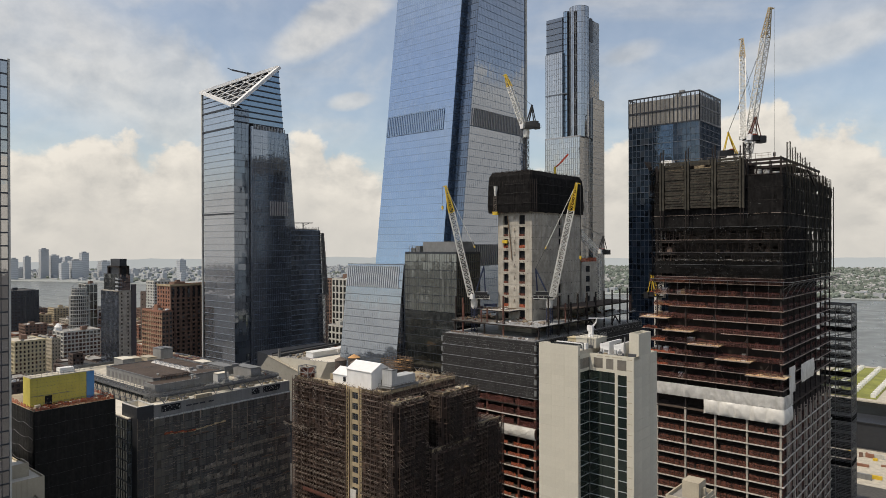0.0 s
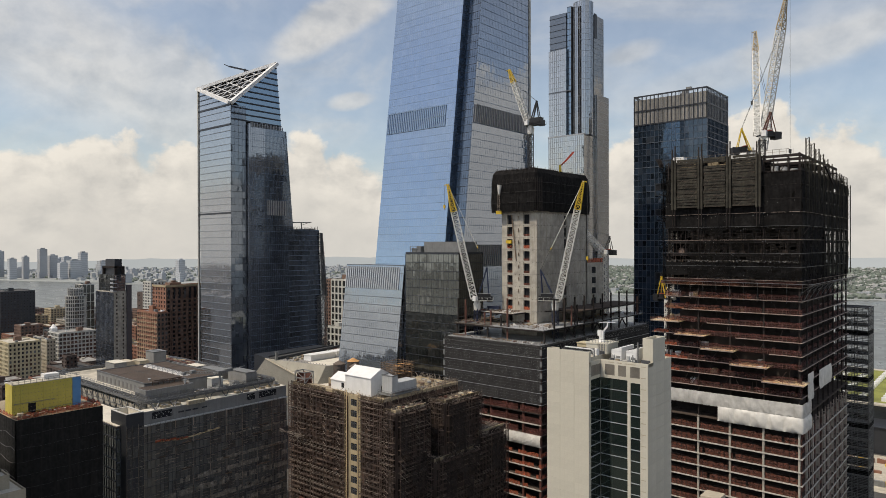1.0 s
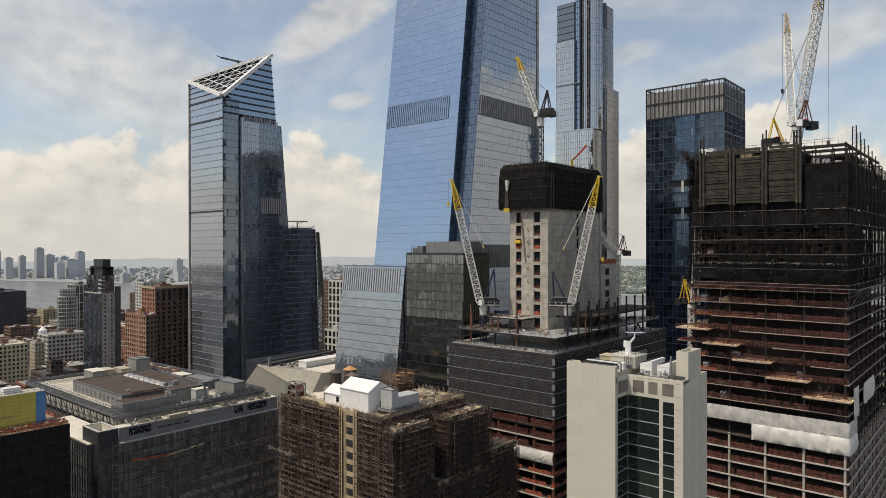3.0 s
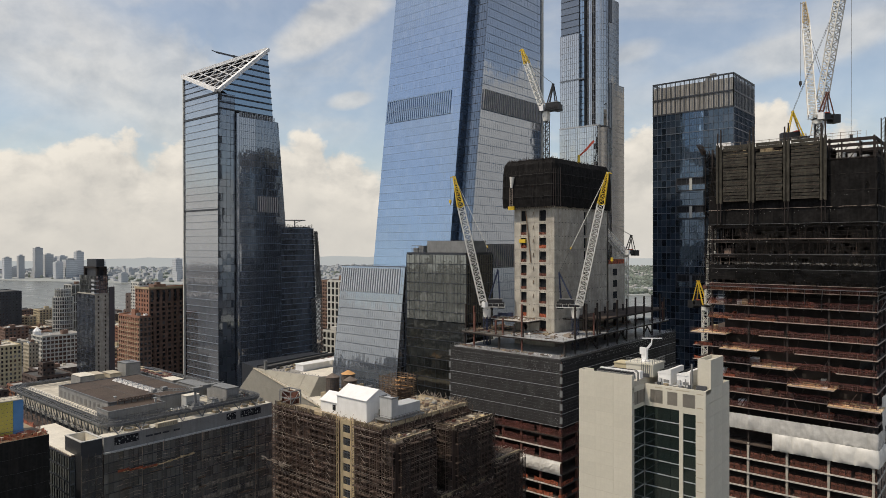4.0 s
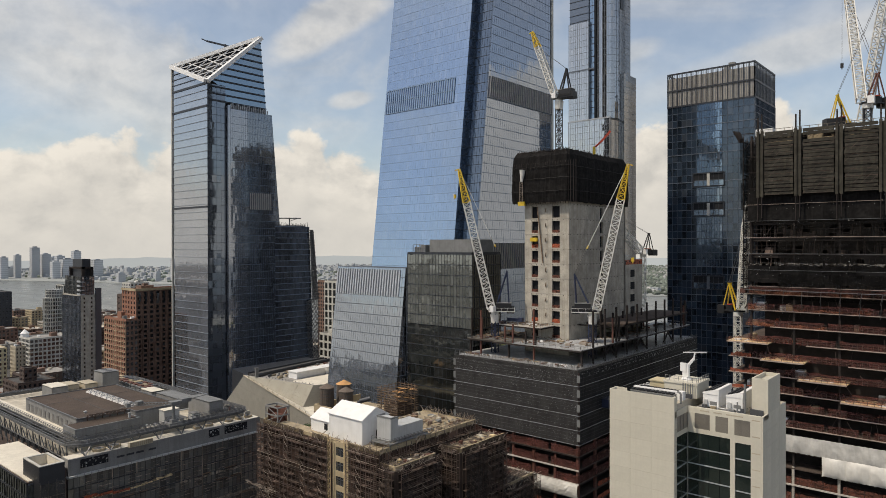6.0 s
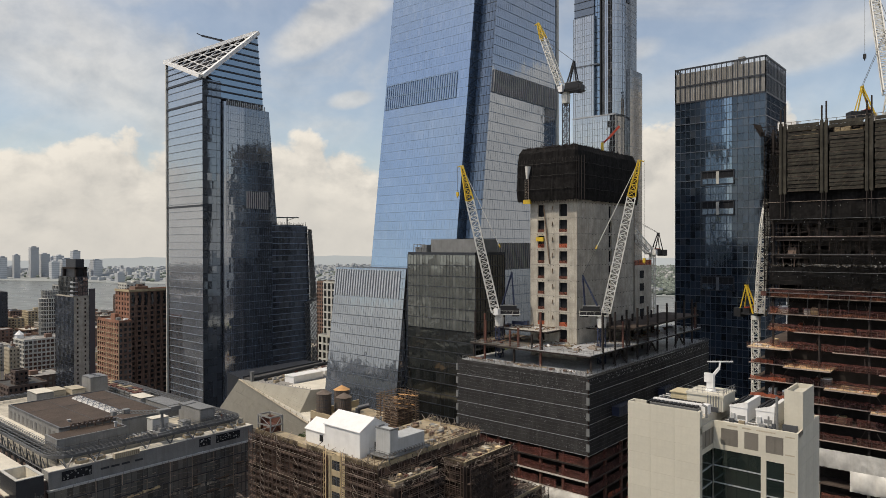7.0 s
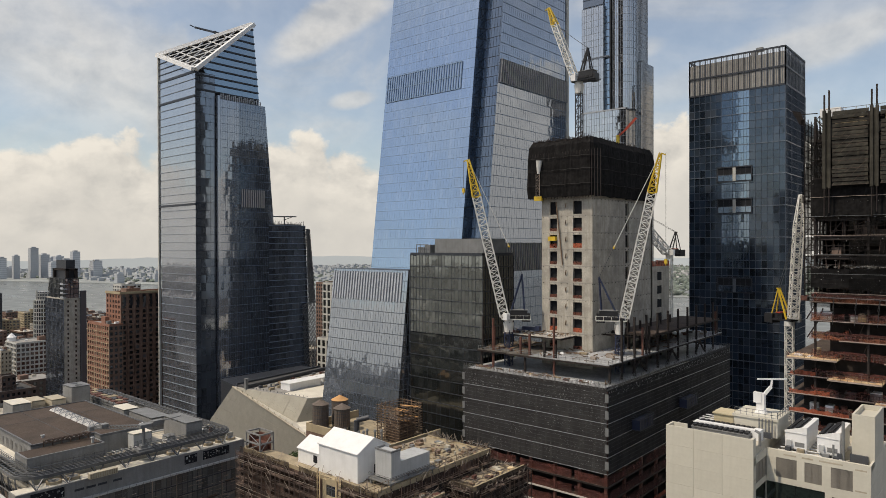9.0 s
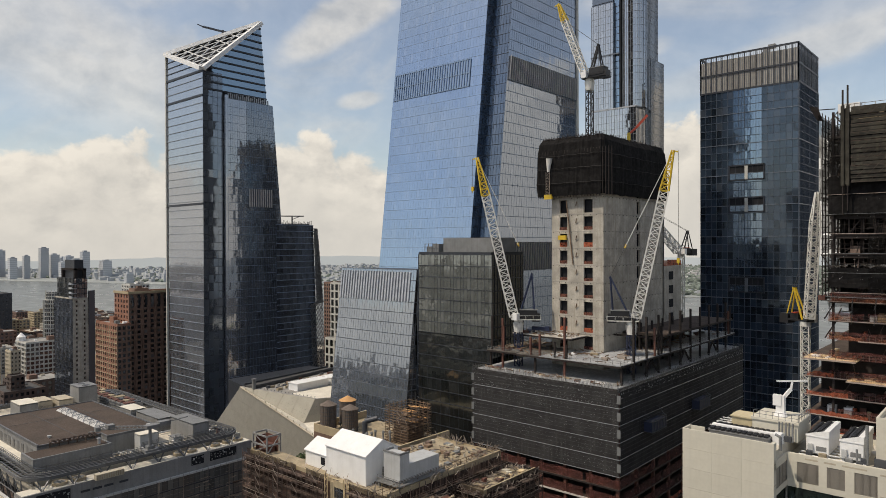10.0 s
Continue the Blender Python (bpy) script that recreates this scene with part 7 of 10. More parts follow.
    beam(bm, (-102.0, 188.6, 115.2), (-97.2, 192.4, 115.2), .25, .3)
    part("spreader_bar", bm, "white_metal", d)
    small = Matrix.Diagonal((.8, .8, .8, 1))
    for k in d.children:
        k.data.transform(small)
    d.location.z = hb


hotel()


# ---- office block with a track round its roof ----
def track_block():
    t = thing("track_roof_block", (-305, 158, 0), "netted office block with a steel track round its roof", "office building")
    x0, x1, y0, y1, zr = -362.0, -259.0, 126.0, 191.5, 67.6
    part("body", boxes(((x0, y0 + 6, 0), (x1 - .4, y1, zr - .4))), "core_dark", t)
    curtain(t, [(x1, y0, 0), (x1, y1, 0), (x1, y1, zr - .5), (x1, y0, zr - .5)], 20, 40, "glass_net", "mullion_dark", .05, .3, .15, tilt=.02, seed=51)
    # dark poles, torn dusty sheets and floor bands in front of the wall
    rng = random.Random(9)
    for k in range(20):
        z = 3.4 * k
        bm = B()
        beam(bm, (x1 + 1.6, y0, z), (x1 + 1.6, y1, z), .08), beam(bm, (x1 + 1.6, y0, z + 1.7), (x1 + 1.6, y1, z + 1.7), .045)
        for i in range(34):
            y = y0 + (y1 - y0) * i / 33
            if rng.random() < .85:
                beam(bm, (x1 + 1.6, y, z), (x1 + 1.6, y, z + 3.4), .06)
            if rng.random() < .10:
                beam(bm, (x1 + 1.7, y, z + rng.uniform(0, 3)), (x1 + 1.7, y + rng.uniform(1, 4), z + rng.uniform(0, 3)), .07)
        part("scaffold_lift", bm, "rail_steel", t, kind="stuff")
    bm = B()
    for i in range(1500):
        a, z = rng.uniform(y0 + 3, y1 - 3), 20 + 1.13 * rng.randrange(41) + rng.uniform(-.2, .2)
        w = rng.uniform(.4, 2.2)
        beam(bm, (x1 + 1.8, a, z), (x1 + 1.8, a + w, z + rng.uniform(-.15, .15)), rng.choice((.04, .06, .09, .13)))
    for i in range(7):
        y = y0 + 12 + 7.4 * i
        for k in range(14):
            if rng.random() < .8:
                beam(bm, (x1 + 1.75, y, 20 + 3.4 * k), (x1 + 1.75, y + rng.uniform(-.1, .1), 23.2 + 3.4 * k), rng.choice((.1, .22)))
    part("net_fold", bm, "scaffold_light", t, "pale folds and poles of the net", kind="stuff")
    for z, h, ya in ((22.0, 2.6, 12), (27.0, 2.6, 12), (32.0, 2.7, 10), (37.0, 2.8, 9), (42.0, 2.5, 14), (47.0, 1.6, 26), (56.5, 1.0, 34)):
        bm = B()
        n = 48
        low = high = None
        for i in range(n + 1):
            y = y0 + ya + (y1 - y0 - ya - .5) * i / n
            c = Vector((x1 + 1.2 + .2 * math.sin(i * 1.3), y, z + .25 * noise.noise((i * .3, z, 1))))
            lo, hi = bm.verts.new(c), bm.verts.new(c + Vector((0, 0, h * (.8 + .5 * noise.noise((i * .45, z, 5))))))
            if low and rng.random() > .14:
                bm.faces.new((low, lo, hi, high))
            low, high = lo, hi
        part("dusty_sheet", bm, "sheet_dust", t, "dusty see-through sheet along a floor", kind="stuff")
    bm = B()
    for i in range(26):
        a, k = rng.uniform(y0, y1 - 5), rng.randrange(4, 19)
        box(bm, (x1 + 1.2, a, 3.4 * k), (x1 + 2.0, a + rng.uniform(2, 6), 3.4 * k + .12))
    part("scaffold_board", bm, "timber", t, kind="stuff")
    bm = B()
    for i in range(30):
        y = y0 + 4 + i * .9
        z = 60.6 - min(i, 13) * .09 + max(0, i - 13) * .07
        box(bm, (x1 + 1.3, y, z + rng.uniform(-.15, .15)), (x1 + 2.1, y + rng.uniform(.5, 1.1), z + rng.uniform(.15, .7)))
    part("hanging_catwalk", bm, "plywood", t, "hanging catwalk of tan boards", kind="stuff")
    part("orange_sheet", boxes(((x1 + 2.15, y0 + 3.6, 60.6), (x1 + 2.25, y0 + 7.4, 61.4)), ((x1 + 2.15, y0 + 7.4, 60.2), (x1 + 2.25, y0 + 12, 60.9)), ((x1 + 2.15, y0 + 12, 59.7), (x1 + 2.25, y0 + 17, 60.4))), "net_orange", t, "orange net strip")
    bm = boxes(((x1 + .1, y0 - .2, zr - .5), (x1 + 1.0, y1 + .2, zr)), ((x1 - 9, y0 - .4, zr - .5), (x1 + 1, y0 - .0, zr)))
    part("ledge", bm, "plant_pale", t, "pale metal ledge")
    # plant storey wall with grilles
    part("plant_wall", boxes(((x1 - 5, y0 + .1, zr - .4), (x1, y1 - .1, 72.4))), "plant_grey", t, "grey plant storey wall")
    for a, b in ((y0 + 3.5, y0 + 11.5), (y0 + 45, y0 + 49), (y0 + 51, y0 + 60)):
        v = part("grille", boxes(((x1 + .02, a, 69.2), (x1 + .1, b, 71.8))), "core_dark", t, "dark equipment grille")
        for k in range(int((b - a) / 1.0)):
            for j in range(3):
                ya, za = a + rng.uniform(.1, .6) + k, 69.3 + rng.uniform(0, 2.0)
                part("duct_end", boxes(((x1 + .1, ya, za), (x1 + .25, ya + rng.uniform(.08, .5), za + rng.uniform(.1, .5)))), rng.choice(("plant_pale", "grey_metal", "grey_metal")), v)
    for a in (14, 17, 20, 24):
        part("slot", boxes(((x1 + .02, y0 + a, 69.7), (x1 + .08, y0 + a + 2.4, 70.3))), "mullion_dark", t)
    part("deck", boxes(((x0, y0 + 6.2, zr - .4), (x1 - 6.4, y1 - .1, 73.6))), "roof_pale", t, "pale roof deck")
    part("edge_deck", boxes(((x1 - 4.8, y0 + 16, 72.4), (x1 - .1, y0 + 41, 72.52)), ((x1 - 4.8, y0 + .4, 72.4), (x1 - .5, y0 + 15.5, 72.46)), ((x1 - 4.8, y0 + 41.5, 72.4), (x1 - .5, y1 - .4, 72.46))), "roof_white", t, "cream edge deck")
    # round fans on the deck edge
    for y in (136, 140.6, 168.5, 172.6, 180.5, 184.6, 188.4):
        bm = B()
        r = 1.9 if y < 142 else 1.5
        tube(bm, (x1 - 3, y, 72.4), (x1 - 3, y, 73.2), r, n=20)
        w = part("fan_cowl", bm, "roof_tan", t, "pale round fan cowl")
        bm = B()
        tube(bm, (x1 - 3, y, 73.2), (x1 - 3, y, 73.26), r * .72, n=20), tube(bm, (x1 - 3, y, 73.26), (x1 - 3, y, 73.5), r * .3, n=12)
        part("fan_rotor", bm, "grey_metal", w)
    # ring track with rounded corners
    def ring(inset, z, r=8.5, k=9):
        pts = []
        for cx, cy, a0 in ((x1 - r, y0 + r, -90), (x1 - r, y1 - r, 0), (x0 + r, y1 - r, 90), (x0 + r, y0 + r, 180)):
            for i in range(k + 1):
                a = radians(a0 + 90 * i / k)
                pts.append(Vector((cx + math.cos(a) * (r - inset), cy + math.sin(a) * (r - inset), z)))
        return pts
    for inset, z, w, h in ((1.7, 75.1, .3, .9), (2.6, 75.45, .2, .3), (4.0, 75.45, .2, .3), (5.4, 75.1, .3, .9), (5.9, 75.7, .12, .12), (5.9, 76.1, .12, .12)):
        p = ring(inset, z)
        bm = B()
        for a, b in zip(p, p[1:] + p[:1]):
            beam(bm, a, b, w, h)
        part("track_rail", bm, "rail_steel", t, "grey steel track rail")
    bm = B()
    inner, outer = ring(5.4, 75.2), ring(1.7, 75.2)
    for (a, b), (c, d) in zip(zip(inner, inner[1:] + inner[:1]), zip(outer, outer[1:] + outer[:1])):
        m = max(1, int((b - a).length / 2.2))
        for i in range(m):
            beam(bm, a.lerp(b, i / m), c.lerp(d, i / m), .28, .2)
    part("track_tie", bm, "rail_steel", t, "cross ties of the roof track", kind="stuff")
    p = ring(5.9, 76.6)
    bm = B()
    for a, b in zip(p, p[1:] + p[:1]):
        beam(bm, a, b, .09), beam(bm, a - Vector((0, 0, .6)), b - Vector((0, 0, .6)), .07)
        m = max(1, int((b - a).length / 2))
        for i in range(m):
            q = a.lerp(b, i / m)
            beam(bm, q, q - Vector((0, 0, 1.2)), .07)
    part("guard_rail", bm, "mullion_mid", t)
    for i in range(8):
        y = y0 + 5 + i * 7.6
        bm = B()
        beam(bm, (x1 - .5, y, 72.4), (x1 - 1.9, y + 2.2, 74.8), .3), beam(bm, (x1 - .5, y, 72.4), (x1 - 1.9, y - 1.4, 74.8), .22), beam(bm, (x1 - .6, y, 72.4), (x1 - 4.4, y, 75), .24)
        part("strut", bm, "rail_steel", t, "slanted steel strut")
    for i in range(16):
        x = x1 - 6 - i * 5.6
        bm = B()
        beam(bm, (x, y0 + 3, 65), (x, y0 + 1.8, 75), .26), beam(bm, (x - 2.8, y0 + 3, 67), (x, y0 + 1.8, 75), .2), beam(bm, (x, y0 + .6, 75), (x + 2.8, y0 + 2, 67), .2), beam(bm, (x - 2.8, y0 + .6, 72), (x + 2.8, y0 + .6, 72), .2)
        part("strut", bm, "rail_steel", t, "slanted steel strut")
    part("south_deck", boxes(((x0, y0 + 3.4, 0), (x1 - 9.5, y0 + 6, 66))), "brick_dark", t, "dark wall under the track")
    part("gutter_roof", boxes(((x0, y0 + 6.2, 71.41), (x1 - 9.5, y0 + 10, 74.6))), "roof_white", t, "cream gutter roof")
    # raised brown roof in two levels
    zm, zs = 79.0, 78.0
    part("upper_wall", boxes(((-325, 136, 71.4), (-279, 168.5, zm - .4)), ((-279, 153, 71.4), (-274.5, 168.5, zm - .4)), ((-279, 132, 71.4), (-269.5, 152.4, zs - .4))), "plant_grey", t, "grey penthouse wall")
    part("upper_roof", boxes(((-324.5, 136.5, zm - .4), (-279.3, 168, zm)), ((-279.3, 153.5, zm - .4), (-275, 168, zm))), "roof_brown", t, "brown membrane roof")
    part("upper_roof", boxes(((-278.6, 132.5, zs - .4), (-270, 151.9, zs))), "roof_brown", t, "brown membrane roof")
    part("coping", boxes(((-325, 136, zm - .4), (-279, 136.5, zm + .3)), ((-325, 136.5, zm - .4), (-324.5, 168.5, zm + .3)), ((-324.5, 168, zm - .4), (-274.5, 168.5, zm + .3)), ((-275, 153.4, zm - .4), (-274.5, 168, zm + .25)), ((-279.3, 153, zm - .4), (-274.5, 153.4, zm + .25)), ((-279.3, 136.5, zm - .4), (-278.8, 153, zm + .2))), "rail_steel", t)
    part("coping", boxes(((-278.8, 132, zs - .4), (-269.5, 132.5, zs + .2)), ((-270, 132.5, zs - .4), (-269.5, 152.4, zs + .2)), ((-278.8, 151.9, zs - .4), (-270, 152.4, zs + .2))), "grey_metal", t)
    part("roof_seam", boxes(((-324, 147.4, zm), (-280, 147.7, zm + .05)), ((-309, 136.6, zm), (-308.7, 167.8, zm + .05)), ((-324, 160.6, zm), (-276, 160.8, zm + .05))), "roof_dark", t)
    bm = B()
    for k in range(6):
        z = 72.2 + k * .75
        beam(bm, (-268.9, 132.2, z), (-268.9, 152, z), .13), beam(bm, (-269.2, 131.4, z), (-279, 131.4, z), .13)
    for i in range(8):
        beam(bm, (-269.1, 132.4 + i * 2.8, 71.6), (-269.1, 132.4 + i * 2.8, 76.2), .14)
    part("wall_rib", bm, "rail_steel", t, "rails of bus bar along the wall")
    for i in range(12):
        part("wall_recess", boxes(((-323 + i * 3.9, 135.9, 75.2), (-321.2 + i * 3.9, 135.98, 77.6))), "louvre", t)
    for i in range(8):
        x = -319.5 + i * 4.7
        bm = B()
        v = [bm.verts.new(q) for q in ((x, 154.6, zm + .02), (x + 3.9, 154.6, zm + .02), (x + 3.9, 158.2, zm + .02), (x, 158.2, zm + .02), (x + .3, 154.9, zm + .5), (x + 3.6, 154.9, zm + .5), (x + 3.6, 157.9, zm + .5), (x + .3, 157.9, zm + .5), (x + 1.95, 156.4, zm + 1.3))]
        for f in ((0, 1, 5, 4), (1, 2, 6, 5), (2, 3, 7, 6), (3, 0, 4, 7), (4, 5, 8), (5, 6, 8), (6, 7, 8), (7, 4, 8)):
            bm.faces.new([v[q] for q in f])
        k = part("skylight", bm, "skylight_sheet", t, "pale pyramid skylight")
        bm = B()
        for q in ((x + .3, 154.9), (x + 3.6, 154.9), (x + 3.6, 157.9), (x + .3, 157.9), (x + 1.95, 154.9), (x + 3.6, 156.4)):
            beam(bm, (*q, zm + .53), (x + 1.95, 156.4, zm + 1.34), .12)
        part("glazing_bar", bm, "mullion_mid", k)
    bm = B()
    for d in (0, 1.1):
        beam(bm, (-278.2 + d, 139, zm + 1.0), (-277.8 + d, 151.5, zm + 1.0), .2), beam(bm, (-278.2 + d, 139, zm + .3), (-277.8 + d, 151.5, zm + .3), .14)
        for i in range(10):
            beam(bm, (-278.2 + d, 139 + i * 1.25, zm + .3), (-278.2 + d, 140.2 + i * 1.25, zm + 1), .15)
    for i in range(6):
        beam(bm, (-278.2, 139 + i * 2.4, zs), (-278.2, 139 + i * 2.4, zm + 1), .25), beam(bm, (-278.2, 139 + i * 2.4, zm + 1), (-277, 139 + i * 2.4, zm + 1), .2)
    part("gantry_ladder", bm, "board_brown", t, "rusty gantry on the roof")
    # roof plant
    for a, m, lab in ((((-346, 148.5, 71.4), (-336, 154.4, 79)), "plant_grey", "grey plant box with pale top"), (((-350, 156.3, 71.4), (-341.5, 160.8, 78)), "stone_cream", "cream plant box"), (((-347, 162, 71.4), (-338.5, 166.8, 78)), "stone_cream", "cream plant box"), (((-345, 168, 71.4), (-336.5, 174.6, 82)), "plant_grey", "tall grey cooling tower"), (((-272.6, 160.2, 71.4), (-268.8, 165.6, 78.4)), "plant_pale", "pale grey plant box with white top"), (((-312, 172.5, 71.4), (-303, 177.5, 78)), "plant_grey", "grey plant box with white top"), (((-302.5, 174, 71.4), (-286, 180, 77.6)), "plant_grey", "grey air handler"), (((-281, 175.6, 71.4), (-266.5, 181, 79)), "plant_grey", "grey air handler"), (((-293, 182, 71.4), (-284, 186, 75)), "plant_grey", ""), (((-272, 170.5, 71.4), (-268.5, 173.5, 75.5)), "plant_pale", "")):
        (p, q, s), (u, v, w) = a
        bx = part("plant_box", boxes(a, ((p + .5, q + .5, w), (u - .5, v - .5, w + .35))), m, t, lab)
        part("lid", boxes(((p - .1, q - .1, w + .36), (u + .1, v + .1, w + .5))), "roof_white" if "white" in lab or "pale" in lab else ("stone_cream" if "cream" in lab else "grey_metal"), bx)
        part("access_door", boxes(((u + .01, q + .8, 72), (u + .07, q + 1.9, 74.2))), "dark_metal", bx)
        nf = max(1, int((u - p) / 3.2))
        for k in range(nf if "tower" in lab else 0):
            bm = B()
            c0 = p + (u - p) * (k + .5) / nf
            tube(bm, (c0, (q + v) / 2, w + .5), (c0, (q + v) / 2, w + .62), min(1.3, (v - q) * .34), n=16)
            part("fan_grille", bm, "dark_metal", bx, "round dark fan grille")
        bm = B()
        for k in range(7):
            beam(bm, (u + .04, q + .2, 74.6 + k * .32), (u + .04, v - .2, 74.6 + k * .32), .06, .1)
        part("louvre", bm, "louvre", bx)
    for i in range(8):
        x = -355 + i * 4.4
        u = part("air_handler", boxes(((x, 178, 71.4), (x + 3.9, 184.5, 76.6))), "grey_metal", t, "grey louvred air handler")
        for j in range(3):
            part("fan", boxes(((x + .4, 178.4 + j * 2, 76.6), (x + 3.4, 180 + j * 2, 77.0))), rng.choice(("roof_tan", "dark_metal", "steel_rust")), u)
        bm = B()
        for j in range(5):
            beam(bm, (x, 177.9, 72 + j), (x + 3.9, 177.9, 72 + j), .25)
        part("louvre", bm, "dark_metal", u)
    # pipes, stairs and oddments round the penthouse
    bm = B()
    for y, z in ((170, 74.4), (171, 75.0), (187.5, 74.2)):
        tube(bm, (-330, y, z), (-284, y, z), .35, n=8)
    for x in (-283, -267.5):
        tube(bm, (x, 168, 74.3), (x, 188, 74.3), .3, n=8)
    for i in range(9):
        tube(bm, (-269 + (i % 3), 154 + i * .9, 73.6), (-269 + (i % 3), 154 + i * .9, 75.4), .18, n=6), tube(bm, (-269 + (i % 3), 154 + i * .9, 75.4), (-266, 154 + i * .9, 75.4), .18, n=6)
    part("pipe_run", bm, "plant_pale", t, "pale pipe runs", kind="stuff")
    for i in range(60):
        x, y = rng.choice(((rng.uniform(-269.5, -267), rng.uniform(150, 186)), (rng.uniform(-330, -284), rng.uniform(169.5, 171.8)), (rng.uniform(-284, -265), rng.uniform(182, 187))))
        part("roof_oddment", boxes(((x, y, 73.6), (x + rng.uniform(.4, 1.5), y + rng.uniform(.4, 1.6), 73.6 + rng.uniform(.4, 2.0)))), rng.choice(("plant_pale", "grey_metal", "roof_tan", "steel_rust", "stone_cream", "white_metal")), t)
    for x, y in ((-286, 141), (-277, 166), (-272.5, 149.6)):
        part("roof_vent", boxes(((x, y, zs), (x + .6, y + .6, zm + .5)), ((x - .2, y - .2, zm + .5), (x + .8, y + .8, zm + .7))), "plant_pale", t)
    u = part("cream_crate", boxes(((-258.6, 143.2, 72.5), (-256.0 - 1, 150.5, 74.0))), "stone_cream", t, "long cream louvred crate")
    for k in range(12):
        part("crate_slat", boxes(((-256.98, 143.4 + k * .6, 72.7), (-256.9, 143.65 + k * .6, 73.9))), "roof_tan", u)
    # window-cleaning trolley on the track
    d = thing("track_trolley", (-260, 160, 75), "grey window-cleaning trolley standing on the roof track", "roof trolley")
    part("bogie", boxes(((-263.6, 158, 75.6), (-260.6, 162, 76.3)), ((-263, 159, 76.3), (-261.2, 161, 77.2)), ((-264, 157.6, 75.3), (-263.5, 162.4, 75.7)), ((-260.7, 157.6, 75.3), (-260.2, 162.4, 75.7))), "grey_metal", d)
    bm = B()
    tube(bm, (-262, 160, 76.4), (-262, 160, 82.2), .5, .42, n=14)
    part("mast", bm, "grey_metal", d)
    bm = boxes(((-263.2, 158.6, 82.2), (-260.8, 162.4, 83.2)), ((-263, 162.4, 82.4), (-261, 165.8, 83.6)))
    for e in (-.5, .5):
        for z in (82.3, 83.1):
            beam(bm, (-262 + e, 159, z), (-272 + e, 150, z - .2), .16)
    for i in range(12):
        p, q = Vector((-262 - i * .83, 159 - i * .75, 82.3)), Vector((-262.8 - i * .83, 158.3 - i * .75, 83.1))
        beam(bm, p + Vector((.5, 0, 0)), q + Vector((.5, 0, 0)), .1), beam(bm, p - Vector((.5, 0, 0)), q - Vector((.5, 0, 0)), .1)
    box(bm, (-270.6, 151, 82.6), (-268.6, 153, 83.6)), box(bm, (-273, 148.8, 81.6), (-271.6, 150.2, 82.8))
    beam(bm, (-262, 165, 83), (-259, 170, 84.2), .25), beam(bm, (-272.3, 149.5, 82), (-274.5, 147.8, 81.2), .2)
    part("jib", bm, "grey_metal", d)
    # turret and lower shoulder at the south-east corner
    s = thing("corner_turret_block", (-270, 123, 0), "grey stair turret and cream-topped shoulder of the block", "building")
    a, b, c, d, z = -262.0, -249.6, 115.4, 121.8, 75.0
    part("turret", boxes(((a + .6, c + .6, 0), (b - .6, d - .6, 72)), ((a, c, 0), (b, c + .6, z)), ((b - .6, c + .6, 0), (b, d, z)), ((a, c + .6, 0), (a + .6, d, z)), ((a + .6, d - .6, 0), (b - .6, d, z))), "mullion_dark", s, "dark grey turret with pale rim")
    part("turret_lining", boxes(((a + .6, c + .6, 72), (b - .6, d - .6, 72.2)), ((a + .6, d - .66, 72.2), (b - .6, d - .6, z)), ((b - .66, c + .6, 72.2), (b - .6, d - .66, z)), ((a + .6, c + .6, 72.2), (a + .66, d - .66, z))), "roof_white", s, "cream lining of the open turret top")
    part("rim", boxes(((a - .1, c - .1, z), (b + .1, c + .7, z + .2)), ((b - .7, c + .7, z), (b + .1, d + .1, z + .2)), ((a - .1, c + .7, z), (a + .7, d + .1, z + .2)), ((a + .7, d - .7, z), (b - .7, d + .1, z + .2))), "stone_white", s, "pale rim")
    part("shoulder", boxes(((-300, 114, 0), (-254.2, 122.2, 70.2)), ((-300, 122.2, 0), (-259.4, 125.8, 70.2))), "brick_dark", s)
    part("shoulder_roof", boxes(((-299.6, 114.3, 70.2), (-254.5, 122, 70.45)), ((-299.6, 122, 70.2), (-259.6, 125.8, 70.45))), "roof_white", s, "cream roof")
    curtain(s, [(-299, 113.9, 0), (-254.2, 113.9, 0), (-254.2, 113.9, 70), (-299, 113.9, 70)], 18, 22, "glass_olive", "mullion_dark", .2, .5, .2, tilt=.02, seed=52)
    curtain(s, [(-254.15, 114, 0), (-254.15, 115.3, 0), (-254.15, 115.3, 69.6), (-254.15, 114, 69.6)], 17, 1, "glass_hall", "mullion_mid", .1, .5, .1, tilt=.01, seed=53)
    # net and ties over the turret
    rt = random.Random(12)
    bm = B()
    for i in range(6):
        for k in range(19):
            ya, yb = c + (d - c) * i / 6, c + (d - c) * (i + 1) / 6
            if rt.random() < .85:
                w = rt.uniform(-.06, .06)
                poly(bm, [(b + .35 + w, ya, 3.7 * k), (b + .35 - w, yb, 3.7 * k), (b + .35 + w, yb, 3.7 * k + 3.6), (b + .35 - w, ya, 3.7 * k + 3.6)])
    part("turret_net", bm, "sheet_clear", s, "worn grey net over the turret", kind="stuff")
    bm = B()
    for k in range(19):
        beam(bm, (b + .5, c, 3.7 * k), (b + .5, d, 3.7 * k + rt.uniform(-.2, .2)), .08)
    for i in range(4):
        beam(bm, (b + .5, c + 2.1 * i, 0), (b + .5, c + 2.1 * i, 71), .08)
    for i in range(36):
        y, zz = rt.uniform(c, d - 1), rt.uniform(20, 70)
        beam(bm, (b + .55, y, zz), (b + .55, y + rt.uniform(.4, 1.6), zz + rt.uniform(-.3, .3)), .09)
